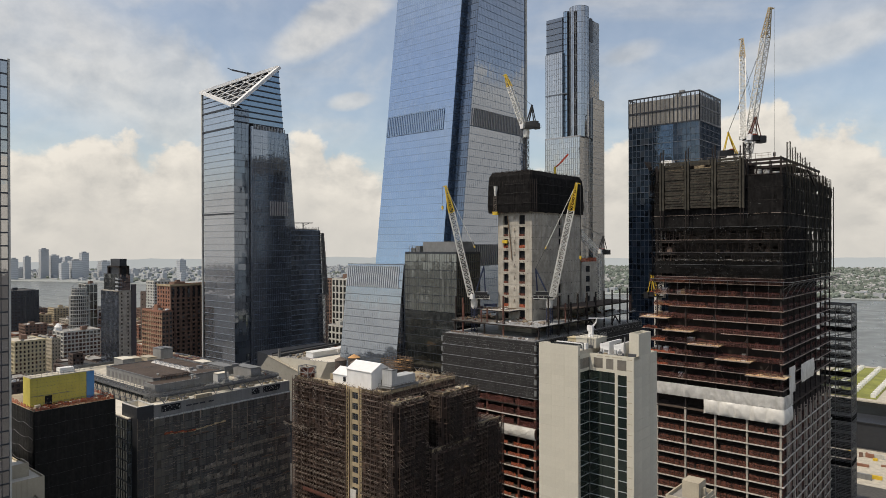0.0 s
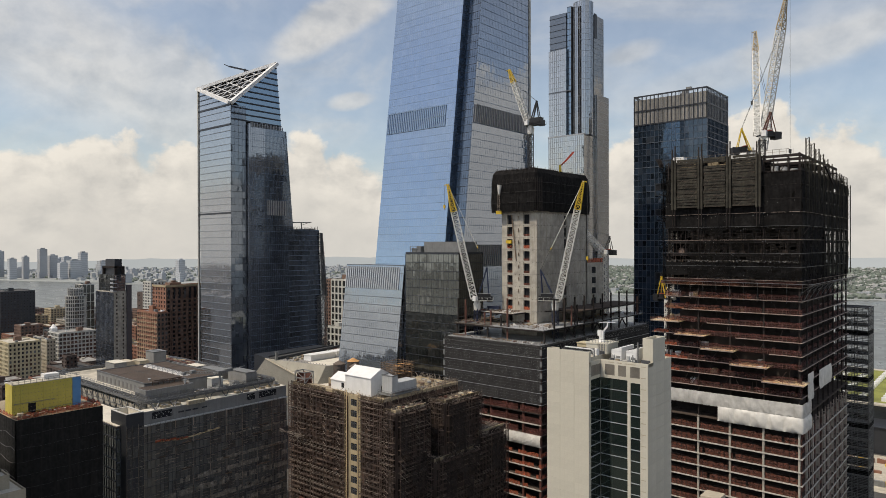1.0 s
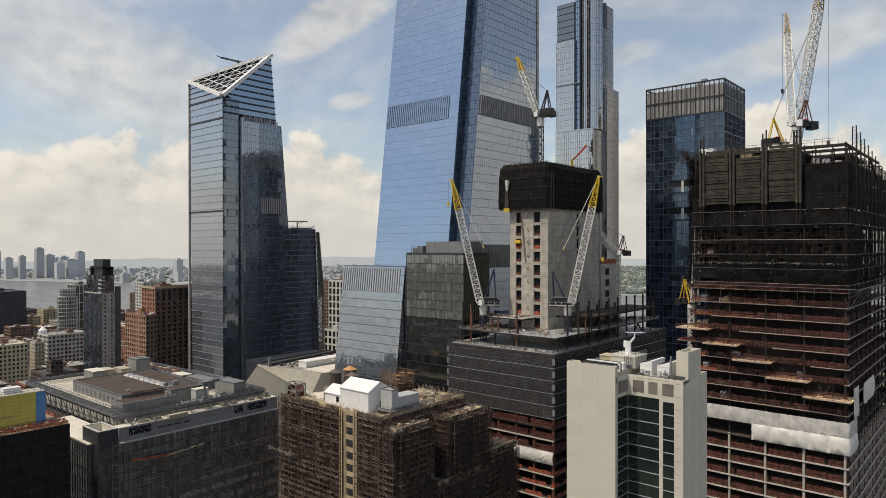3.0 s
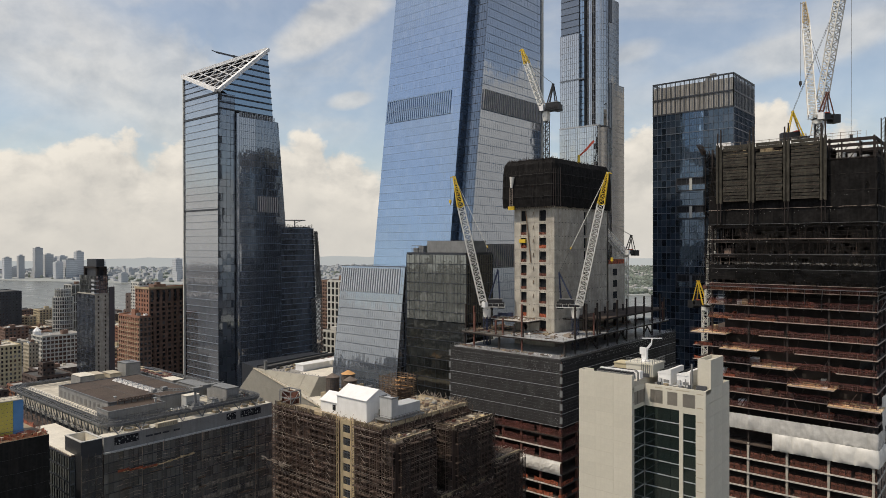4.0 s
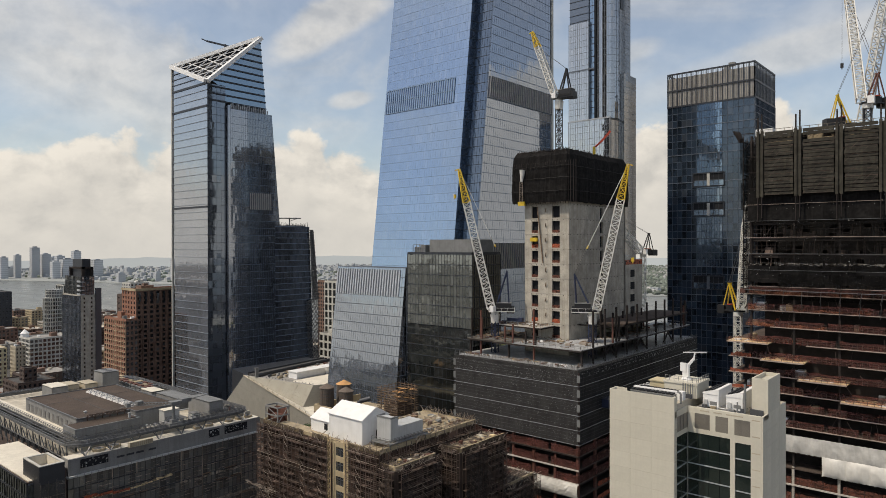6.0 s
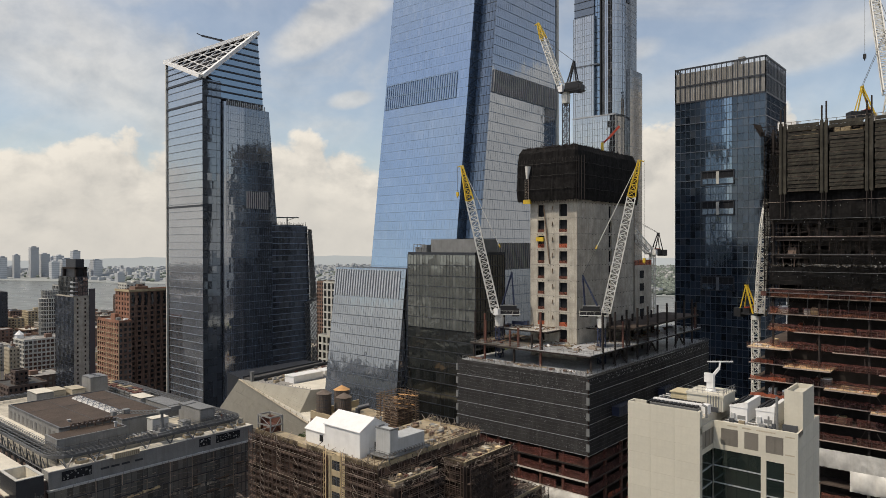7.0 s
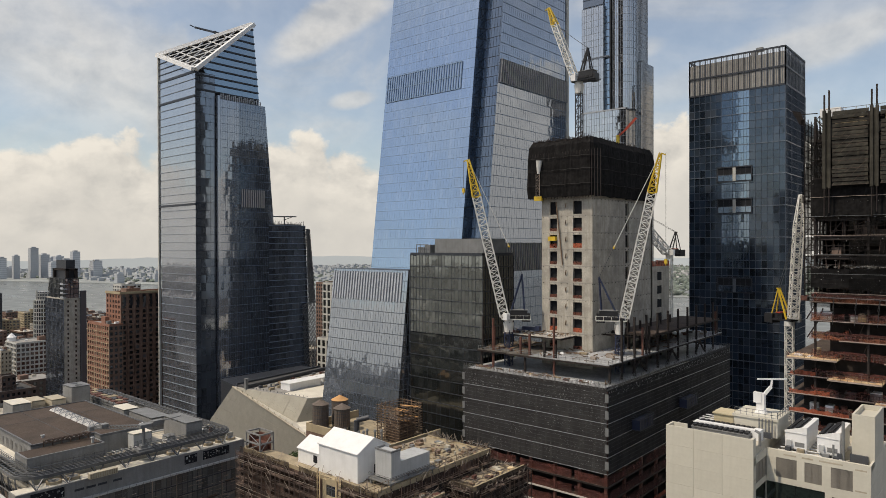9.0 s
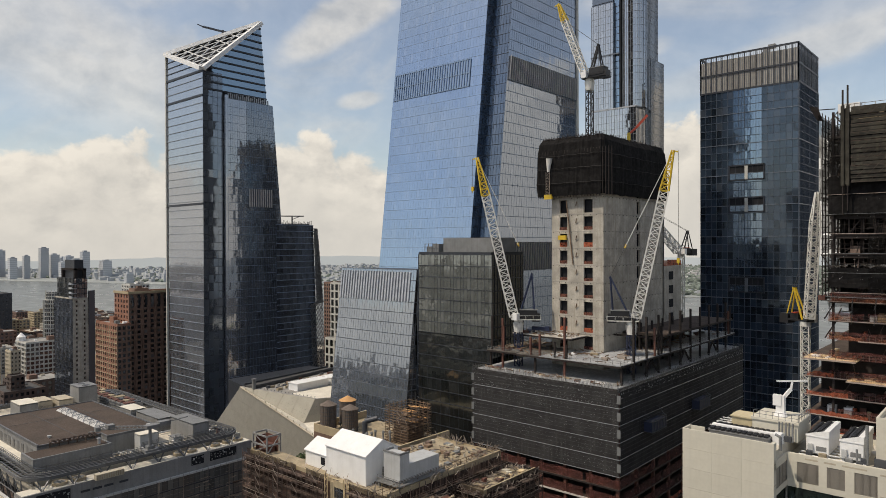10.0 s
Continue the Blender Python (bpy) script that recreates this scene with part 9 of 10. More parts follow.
# ---- folded zinc roof hall ----
def zinc_hall():
    t = thing("folded_roof_hall", (-335, 270, 0), "low hall with a folded pale zinc roof", "hall")
    A, Rend, P, Q, Q2, P2, Lw = [Vector(p) for p in ((-361, 250.7, 66), (-287.8, 241.3, 56), (-312.4, 258.4, 66), (-313.6, 253.0, 56), (-309, 264.6, 56), (-306.5, 268.5, 66), (-386, 253.0, 45))]
    down = (Lw - A) * 1.9
    def sheets(a, b, c, d, n, m, thick=-.12, rows=1):
        for i in range(n):
            for j in range(rows):
                f = lambda u, v: a.lerp(b, u).lerp(d.lerp(c, u), v)
                p = [f(i / n, j / rows), f((i + 1) / n, j / rows), f((i + 1) / n, (j + 1) / rows), f(i / n, (j + 1) / rows)]
                if (p[1] - p[0]).length < 1e-4:
                    p = [p[0], p[2], p[3]]
                nn = (p[1] - p[0]).cross(p[2] - p[0]).normalized()
                mid = sum(p, Vector()) / len(p)
                bm = B()
                solid(bm, [q.lerp(mid, .012) for q in p], nn * thick)
                part("zinc_sheet", bm, m, t)
    # long leaning plane below the ridge, its darker skirt, the steep triangle above and the end facet
    # Light on the folds is coloured in: paler triangle, grey shaded skirt.
    sheets(A + down * .62, Rend + down * .30, Rend, A, 16, "zinc", rows=4)
    sheets(A + down, Rend + down * .62, Rend + down * .31, A + down * .63, 16, "grey_metal")
    sheets(Q, P, P.lerp(A, .999), A, 6, "zinc_lit", rows=5)
    sheets(Q, Q2, P2, P, 7, "zinc", rows=3)
    bm = B()
    solid(bm, [A + Vector((.6, .3, -.2)), Rend, (-286, 258, 56), Q2, Q], (0, 0, -.3))
    part("terrace", bm, "roof_white", t, "cream sloping terrace along the ridge")
    bm = B()
    beam(bm, A, Rend, .9, .4)
    for i in range(1, 14):
        p = A.lerp(Rend, i / 14)
        beam(bm, p, p + Vector((0, 0, 1.1)), .3)
    part("ridge_cap", bm, "stone_cream", t, "pale ridge cap with posts")
    bm = B()
    poly(bm, [A, P, P2, (-300, 310, 66), (-366, 310, 66)])
    part("flat_roof", bm, "roof_grey", t, "grey gravel flat roof")
    bm = B()
    prism(bm, [(-360, 253), (-313, 260), (-307.5, 270), (-301, 310), (-384, 310), (-384, 258)], 0, 65.6)
    part("body", bm, "mullion_dark", t)
    part("base", boxes(((-384, 258, 0), (-289, 300, 48))), "mullion_dark", t)
    part("hatch", boxes(((-334, 254.2, 60.2), (-329.5, 254.9, 61.4))), "core_dark", t, "dark roof hatch")
    for y in (262.5, 282.5):
        part("penthouse", boxes(((-338, y, 66), (-331, y + 18.5, 69.2)), ((-338.3, y - .3, 69.2), (-330.7, y + 18.8, 69.6))), "white_metal", t, "long white roof penthouse")
    bm = B()
    poly(bm, [(-329, 257.4, 66.06), (-312.6, 259.2, 66.06), (-307, 268.6, 66.06), (-301, 309, 66.06), (-329, 309, 66.06)])
    part("white_roof", bm, "roof_white", t, "white roof coating")
    bm = B()
    solid(bm, [(-359, 252, 66), (-351, 253, 66), (-360, 309, 66), (-366, 309, 66)], (0, 0, .9))
    part("parapet_roof", bm, "roof_dark", t)
    bm = B()
    beam(bm, (-351, 253, 67.3), (-360, 309, 67.3), .5, 1.0), beam(bm, (-359, 251.6, 67.0), (-366, 309, 67.0), .5, 1.4)
    part("parapet", bm, "dark_metal", t)
    part("vent_post", boxes(((-352.4, 251.6, 66), (-351, 253, 70.4)), ((-352.6, 251.4, 70.4), (-350.8, 253.2, 70.9))), "grey_metal", t)
    rng = random.Random(8)
    for i in range(70):
        y = rng.uniform(256, 300)
        x = rng.uniform(-349, -340) - (y - 253) * .12
        s = rng.uniform(.5, 1.8)
        part("roof_plant", boxes(((x, y, 66), (x + s, y + rng.uniform(.6, 2.6), 66 + rng.uniform(.4, 1.6)))), rng.choice(("grey_metal", "roof_tan", "dark_metal", "steel_rust", "roof_pale", "timber")), t)
    bm = B()
    for i in range(16):
        x = -349 + i * 2.3
        p = Vector((x, 252.4 + (x + 361) * .16, 66))
        beam(bm, p, p + Vector((0, 0, .5)), .22)
    part("edge_post", bm, "dark_metal", t, kind="stuff")


zinc_hall()


# ---- black glass block with yellow sheathing ----
def yellow_block():
    t = thing("yellow_sheathed_building", (-255, 92, 0), "black glass block topped with yellow sheathing boards", "building")
    x0, x1, y0, y1, zr = -272.0, -238.0, 77.2, 102.5, 82.6
    part("body", boxes(((x0, y0 + .4, 0), (x1 - .4, y1, zr - .2))), "core_dark", t)
    part("roof", boxes(((x0, y0, zr - .2), (x1, y1, zr))), "roof_tan", t)
    # black net over both faces, hung floor by floor, slack at its hems
    def cloth(p, q, seed, droop):
        p, q = Vector((*p, 0)), Vector((*q, 0))
        nrm = Vector((q.y - p.y, p.x - q.x, 0)).normalized()
        n, rows = 72, 44
        bm = B()
        grid = []
        for r in range(rows + 1):
            row = []
            for i in range(n + 1):
                u, z = i / n, zr * r / rows
                fold = .16 * noise.noise((i * .55, r * .05, seed)) + .1 * noise.noise((i * 1.3, r * .16, seed + 3)) + .14 * (r % 2) * abs(noise.noise((i * .3, r * .7, seed + 6)))
                row.append(bm.verts.new(p.lerp(q, u) + nrm * (fold + .2) + Vector((0, 0, z))))
            grid.append(row)
        for r in range(rows):
            for i in range(n):
                bm.faces.new((grid[r][i], grid[r][i + 1], grid[r + 1][i + 1], grid[r + 1][i])).smooth = True
        part("debris_net", bm, "net_sheen", t, "black debris net hung in folds", kind="stuff")
        bm = B()
        for k in range(3, 20):
            pts = []
            for i in range(25):
                u = i / 24
                sag = droop * (abs(math.sin(u * math.pi * 2.5 + k)) - .5) + .15 * noise.noise((i * .6, k, seed))
                pts.append(p.lerp(q, u) + nrm * .42 + Vector((0, 0, 4.1 * k - sag)))
            for a, b in zip(pts, pts[1:]):
                beam(bm, a, b, .04 if droop < .5 else .12)
        part("net_hem", bm, "dark_metal" if droop < .5 else "rail_steel", t, "slack hems of the net", kind="stuff")
    cloth((x1, y0), (x1, y1), 2, .25), cloth((x0, y0), (x1, y0), 5, .9)
    a, b, c, d, z1 = -251.5, -245.0, 78.4, 98.3, 92.0
    part("penthouse_core", boxes(((a, c, zr), (b - .15, d, z1 - .3))), "core_dark", t)
    n = 8
    for i in range(n):
        for j in range(3):
            ya, yb = c + (d - 2.5 - c) * i / n, c + (d - 2.5 - c) * (i + 1) / n
            za, zb = zr + .1 + (z1 - zr - .1) * j / 3, zr + .1 + (z1 - zr - .1) * (j + 1) / 3
            if i == 2 and j == 0:
                continue
            part("sheathing_board", boxes(((b - .1, ya + .02, za + .02), (b, yb - .02, zb - .02))), "yellow_board", t)
    for i in range(3):
        for j in range(3):
            xa, xb = a + (b - .1 - a) * i / 3, a + (b - .1 - a) * (i + 1) / 3
            za, zb = zr + .1 + (z1 - zr - .1) * j / 3, zr + .1 + (z1 - zr - .1) * (j + 1) / 3
            part("sheathing_board", boxes(((xa + .02, c - .1, za + .02), (xb - .02, c, zb - .02))), "yellow_board", t)
    bm = B()
    for i in range(2 * n):
        for j in range(8):
            y, z = c + (d - 2.5 - c) * (i + .5) / (2 * n), zr + 1.0 + j * 1.1
            tube(bm, (b, y + .25 * (j % 2), z), (b + .03, y + .25 * (j % 2), z), .13, n=8)
    part("board_fixing", bm, "roof_tan", t, "brown fixing discs", kind="stuff")
    bm = B()
    beam(bm, (b + .1, c + .3, zr + 3.5), (b + .1, d - 8, zr + 3.5), .14), beam(bm, (b + .5, c + 2, zr + .7), (b + .5, d, zr + 1.1), .1)
    part("pipe", bm, "grey_metal", t, "grey pipe along the boards")
    part("blue_corner", boxes(((b - .1, d - 2.45, zr + .1), (b, d, z1)), ((a, d, zr + .1), (b, d + .1, z1))), "blue_board", t, "blue membrane corner")
    part("doorway", boxes(((b - .05, c + 4.3, zr), (b + .02, c + 5.9, zr + 2.6))), "core_dark", t)
    part("upper_roof", boxes(((a, c, z1), (b, d, z1 + .2))), "roof_pale", t)
    part("roof_unit", boxes(((-250, 88, z1 + .2), (-247, 92.5, z1 + 1.9))), "white_metal", t, "white rooftop unit")
    bm = B()
    for i in range(12):
        beam(bm, (b - .2, c + i * 1.7, z1 + .2), (b - .2, c + i * 1.7, z1 + 1.3), .08)
    for z in (.8, 1.3):
        beam(bm, (b - .2, c, z1 + z), (b - .2, d, z1 + z), .08), beam(bm, (a, c + .2, z1 + z), (b, c + .2, z1 + z), .08)
    part("guard_rail", bm, "grey_metal", t)
    def fence(p, q, seed):
        rng = random.Random(seed)
        p, q = Vector((*p, zr)), Vector((*q, zr))
        m = int((q - p).length / 1.2)
        bm = B()
        for i in range(m):
            u, v = p.lerp(q, i / m), p.lerp(q, (i + 1) / m)
            h0, h1 = rng.uniform(.8, 1.6), rng.uniform(.8, 1.6)
            k = Vector((rng.uniform(-.2, .2), rng.uniform(-.2, .2), 0))
            poly(bm, [u, v, v + k + Vector((0, 0, h1)), u + k + Vector((0, 0, h0))])
        part("orange_fence", bm, "net_orange", t, "orange mesh edge fence", kind="stuff")
    fence((x1 - .3, y0 + .3), (x1 - .3, y1 - .3), 1), fence((x0, y0 + .3), (x1 - .3, y0 + .3), 2), fence((x1 - 3.4, y0 + 3), (x1 - 3.0, y1), 3), fence((x1 - .3, y1 - .3), (x0, y1 - .3), 4)
    rng = random.Random(6)
    for i in range(40):
        x, y = rng.uniform(b + .3, x1 - 1.5), rng.uniform(y0 + 1, y1 - 1.5)
        part("loose_board", boxes(((x, y, zr), (x + rng.uniform(.5, 1.4), y + rng.uniform(.5, 1.8), zr + rng.uniform(.2, .9)))), rng.choice(("plywood", "timber", "net_orange", "roof_pale")), t)

    # mirror-clad neighbour at the edge of the view, and low roofs below it
    g = thing("mirror_glass_tower", (-215, 50, 0), "tall pale glass tower with fine floor lines", "skyscraper")
    part("wall", boxes(((-250, 40, 0), (-207.4, 60.7, 185))), "mullion_mid", g)
    curtain(g, [(-207, 40, 0), (-207, 61.1, 0), (-207, 61.1, 185.4), (-207, 40, 185.4)], 52, 12, "glass_pale", "mullion_dark", .12, .4, .2, seed=63)
    part("edge_pier", boxes(((-207.3, 61.1, 0), (-206.7, 61.6, 186))), "stone_white", g)
    l = thing("low_roof_building", (-180, 50, 0), "low old building with cluttered cream roofs", "building")
    for p in (((-264, 58, 0), (-221, 74.4, 66)), ((-252, 63, 66), (-240, 70, 71)), ((-233, 67, 66), (-226.5, 72, 69.4)), ((-221, 56, 0), (-207, 72, 61))):
        part("body", boxes(p), "stone_cream", l)
        (u, v, w), (x, y, z) = p
        part("roof", boxes(((u + .3, v + .3, z), (x - .3, y - .3, z + .15))), "roof_white", l)
        part("parapet", boxes(((x - .3, v, z), (x, y, z + .8)), ((u, y - .3, z), (x - .3, y, z + .8)), ((u, v, z), (x - .3, v + .3, z + .8))), "stone_cream", l)
    for i in range(16):
        x, y = rng.uniform(-262, -223), rng.uniform(59, 73)
        part("roof_unit", boxes(((x, y, 66.1), (x + rng.uniform(.6, 2.4), y + rng.uniform(.5, 1.2), 66.1 + rng.uniform(.5, 1.9)))), rng.choice(("grey_metal", "white_metal", "brick_tan", "dark_metal")), l)


yellow_block()


# ---- shrubs on the planted ledge ----
def shrub(x, y, z, r, seed):
    s = thing("shrub", (x, y, z), "small green shrub on a roof ledge", "shrub", "ledge shrubs")
    rng = random.Random(seed)
    bm = B()
    for k in range(5):
        beam(bm, (x, y, z), (x + rng.uniform(-.5, .5) * r, y + rng.uniform(-.5, .5) * r, z + r * rng.uniform(.5, .9)), .07)
    part("stem", bm, "timber", s)
    vs, fs = [], []
    for k in range(110):
        d = Vector((rng.gauss(0, .5), rng.gauss(0, .5), abs(rng.gauss(.55, .3)))) * r
        c = Vector((x, y, z)) + d
        u, v = Vector((rng.uniform(-1, 1), rng.uniform(-1, 1), rng.uniform(-.4, .4))).normalized() * .3, Vector((rng.uniform(-1, 1), rng.uniform(-1, 1), rng.uniform(.2, 1))).normalized() * .22
        n = len(vs)
        vs += [tuple(c - u), tuple(c + v), tuple(c + u), tuple(c - v)]
        fs.append((n, n + 1, n + 2, n + 3))
    part("leaf", (vs, fs), "leaf", s, kind="stuff")


_r = random.Random(77)
for _k in range(22):
    shrub(_r.uniform(-219, -206), _r.uniform(173, 190), 77.8, _r.uniform(1.0, 2.2), 100 + _k)

# ---- the city beyond ----
def wall_windows(parent, q, rows, cols, wall, wfrac=.55, hfrac=.6, glass="glass_window", depth=.35, sill=True, name="window", bottom=.0):
    """A masonry face with real openings: piers and spandrels stand proud of the panes."""
    q = [Vector(p) for p in q]
    nrm = (q[1] - q[0]).cross(q[3] - q[0]).normalized()
    vs, fs = [], []
    for r in range(rows):
        for c in range(cols):
            u0, u1 = (c + .5 - wfrac / 2) / cols, (c + .5 + wfrac / 2) / cols
            v0, v1 = (r + .5 - hfrac / 2) / rows, (r + .5 + hfrac / 2) / rows
            k = len(vs)
            vs += [tuple(quad_at(q, u, v) + nrm * .02) for u, v in ((u0, v0), (u1, v0), (u1, v1), (u0, v1))]
            fs.append((k, k + 1, k + 2, k + 3))
    part(name, (vs, fs), glass, parent, kind="stuff")
    bm = B()
    up = (q[3] - q[0]).normalized()
    def slab(u0, u1, v0, v1):
        p = [quad_at(q, u, v) for u, v in ((u0, v0), (u1, v0), (u1, v1), (u0, v1))]
        a = [bm.verts.new(x) for x in p]
        b = [bm.verts.new(x + nrm * depth) for x in p]
        bm.faces.new(b)
        for i in range(4):
            j = (i + 1) % 4
            bm.faces.new((a[i], a[j], b[j], b[i]))
    for c in range(cols + 1):
        u0 = 0 if c == 0 else (c - .5 + wfrac / 2) / cols
        u1 = 1 if c == cols else (c + .5 - wfrac / 2) / cols
        slab(u0, u1, 0, 1)
    for c in range(cols):
        u0, u1 = (c + .5 - wfrac / 2) / cols, (c + .5 + wfrac / 2) / cols
        for r in range(rows + 1):
            v0 = 0 if r == 0 else (r - .5 + hfrac / 2) / rows
            v1 = 1 if r == rows else (r + .5 - hfrac / 2) / rows
            slab(u0, u1, v0, v1)
    part("facing", bm, wall, parent, kind="stuff")


def block(name, label, cat, x, y, wx, wy, z, wall, side=None, z0=0.0, floor=3.4, bay=3.0, wf=.55, hf=.58, roof="roof_grey", t=None, bulk=True, glass="glass_window", seed=0):
    """A masonry block whose near corner is (x, y), reaching wx south and wy west."""
    t = t or thing(name, (x - wx / 2, y + wy / 2, z0), label, cat)
    side = side or wall
    part("body", boxes(((x - wx, y + .36, z0), (x - .36, y + wy, z - .1))), side, t)
    rows = max(1, round((z - z0) / floor))
    wall_windows(t, [(x - wx, y + .36, z0), (x - .36, y + .36, z0), (x - .36, y + .36, z), (x - wx, y + .36, z)], rows, max(2, round(wx / bay)), wall, wf, hf, glass)
    wall_windows(t, [(x - .36, y + .01, z0), (x - .36, y + wy, z0), (x - .36, y + wy, z), (x - .36, y + .01, z)], rows, max(2, round(wy / bay)), side, wf, hf, glass)
    part("roof", boxes(((x - wx + .4, y + .76, z - .1), (x - .8, y + wy - .4, z + .1))), roof, t)
    part("parapet", boxes(((x - wx, y + .36, z), (x - .36, y + .76, z + 1)), ((x - .76, y + .76, z), (x - .36, y + wy, z + 1)), ((x - wx, y + .76, z), (x - wx + .4, y + wy, z + 1)), ((x - wx + .4, y + wy - .4, z), (x - .76, y + wy, z + 1))), wall, t)
    if bulk:
        rng = random.Random(seed + int(abs(x)))
        a, b = x - wx * rng.uniform(.3, .6), y + wy * rng.uniform(.3, .6)
        part("bulkhead", boxes(((a - min(6, wx * .3), b, z + .1), (a, b + min(6, wy * .3), z + rng.uniform(3, 5)))), rng.choice((wall, "brick_brown", "roof_grey")), t)
        for k in range(rng.randrange(2, 5)):
            u, v = x - wx * rng.uniform(.15, .8), y + wy * rng.uniform(.15, .8)
            part("roof_unit", boxes(((u - 2, v, z + .1), (u, v + 2.5, z + rng.uniform(1, 2.2)))), rng.choice(("grey_metal", "white_metal", "roof_pale")), t)
    return t


def frame_lines():
    """Pale sills and mullions of the stepped brick wing."""
    t = bpy.data.objects["stepped_brick_wing"]
    bm = B()
    for k in range(25):
        z = 3.36 * k + .65
        beam(bm, (-527.2, 248.1, z), (-495.2, 248.1, z), .12, .22)
    for k in range(10):
        x = -527.2 + 32 * k / 9
        beam(bm, (x, 248.15, 0), (x, 248.15, 85), .3, .12)
    part("sill", bm, "brick_tan", t, kind="stuff")


def left_city():
    # dark slab tower with a notched top
    t = block("dark_slab_tower", "dark glass and grey concrete apartment tower with a notched top", "tower", -582, 254, 35, 10.5, 97, "concrete", floor=3.2, bay=5, wf=.22, hf=.5, bulk=False)
    curtain(t, [(-617, 253.9, 0), (-582, 253.9, 0), (-582, 253.9, 97), (-617, 253.9, 97)], 30, 14, "glass_annex", "mullion_dark", .1, .3, .15, tilt=.02, seed=71)
    part("upper_storey", boxes(((-613, 255, 97), (-583, 264, 112))), "mullion_dark", t)
    curtain(t, [(-613, 254.8, 97), (-583, 254.8, 97), (-583, 254.8, 112), (-613, 254.8, 112)], 4, 12, "glass_dark", "mullion_dark", .1, .3, .15, tilt=.02, seed=72)
    curtain(t, [(-582.8, 255, 97), (-582.8, 264, 97), (-582.8, 264, 112), (-582.8, 255, 112)], 4, 5, "glass_reflex", "mullion_dark", .3, .5, .15, tilt=.02, seed=73)
    for k in range(4):
        part("balcony", boxes(((-585, 252.4, 98 + k * 3.2), (-579.8, 256, 98.5 + k * 3.2)), ((-585, 252.4, 98.5 + k * 3.2), (-579.8, 252.6, 99.5 + k * 3.2))), "mullion_pale", t)
    part("crown_frame", boxes(((-609, 256, 112), (-607, 264, 119)), ((-586, 256, 112), (-584, 258, 119)), ((-609, 256, 117.6), (-584, 264, 119)), ((-586, 262, 112), (-584, 264, 119))), "steel_dark", t)
    part("crown_block", boxes(((-606, 257.5, 112), (-588, 263.5, 125))), "mullion_dark", t, "dark plant block")
    part("flank", boxes(((-583, 264.6, 0), (-581, 268.6, 103))), "glass_annex", t, "dark glazed edge")
    # brown brick pair
    # Front brick_red, side brick_brown: sun and shade put into the brick colour.
    t = block("brown_brick_tower", "brown brick apartment tower with sunlit orange painted on one flank", "tower", -499.5, 257.3, 21, 52, 104.5, "brick_red", "brick_brown", floor=3.3, bay=4.3, wf=.46, hf=.58, roof="roof_pale", bulk=False)
    bm = B()
    for k in range(13):
        y = 257.6 + k * 51.4 / 12
        beam(bm, (-499.3, y, 0), (-499.3, y, 104.5), .5, .7)
    part("pilaster", bm, "brick_brown", t, kind="stuff")
    bm = B()
    for k in range(12):
        y = 258.2 + k * 51.4 / 12
        box(bm, (-499.49, y + .9, 97), (-499.3, y + 2.4, 102.4))
    part("tall_bay", bm, "glass_window", t, "tall dark glazed bays", kind="stuff")
    part("cornice", boxes(((-521, 256.9, 104.5), (-499.1, 257.6, 106)), ((-499.7, 257.6, 104.5), (-499, 309, 106))), "brick_tan", t, "pale cornice")
    part("bulkhead", boxes(((-512, 263, 104.6), (-504, 272, 107.6)), ((-509, 266, 107.6), (-506, 269, 109))), "brick_brown", t)
    # Same split: the sunlit front is coloured redder than the shaded side.
    block("stepped_brick_wing", "lower red brick wing with white-framed windows", "building", -494.8, 248.2, 32.5, 8.6, 85.7, "brick_red", "brick_brown", floor=3.4, bay=3.2, wf=.6, hf=.6, roof="roof_grey")
    frame_lines()
    # cream and white lofts
    block("cream_loft_building", "cream masonry loft building with deep windows", "building", -756.4, 228.2, 40, 28.6, 40.6, "stone_sand", floor=4.0, bay=3.6, wf=.5, hf=.6, roof="roof_pale")
    block("cream_annex", "small cream brick building", "building", -797, 276, 16, 9, 35, "stone_cream", floor=4.0, bay=2.6, wf=.4, hf=.5)
    t = block("white_loft_building", "white industrial loft building with a corner turret", "warehouse", -811, 293, 32, 40, 39.6, "stone_white", floor=4.4, bay=4.2, wf=.72, hf=.66, roof="roof_grey")
    bm = B()
    tube(bm, (-838, 297, 39.6), (-838, 297, 43.5), 4.2, n=8), tube(bm, (-838, 297, 43.5), (-838, 297, 48), 4.6, .1, n=8)
    part("turret", bm, "white_metal", t, "white corner turret")
    block("roof_pump_house", "dark brick pump house on a low roof", "building", -556, 204, 30, 24, 42, "brick_dark", roof="roof_dark")
    block("dark_brick_house", "dark brick rooftop house", "building", -563, 210, 9, 8, 50.6, "brick_dark", roof="roof_dark", z0=42, bulk=False)
    # river-side towers
    RBX, RBY = -1003.0, 383.0
    t = thing("rounded_white_block", (-960, 380, 0), "white gridded riverside block with rounded corners", "building")
    bm = B()
    for k in range(13):
        for r, z0, z1 in ((12.4, k * 5.2, k * 5.2 + .8), (11.9, k * 5.2 + .8, k * 5.2 + 5.2)):
            tube(bm, (RBX, RBY, z0), (RBX, RBY, z1), r, n=28)
        for j in range(28):
            a = j * math.tau / 28
            beam(bm, (RBX + 12.4 * math.cos(a), RBY + 12.4 * math.sin(a), k * 5.2), (RBX + 12.4 * math.cos(a), RBY + 12.4 * math.sin(a), k * 5.2 + 5.2), .6)
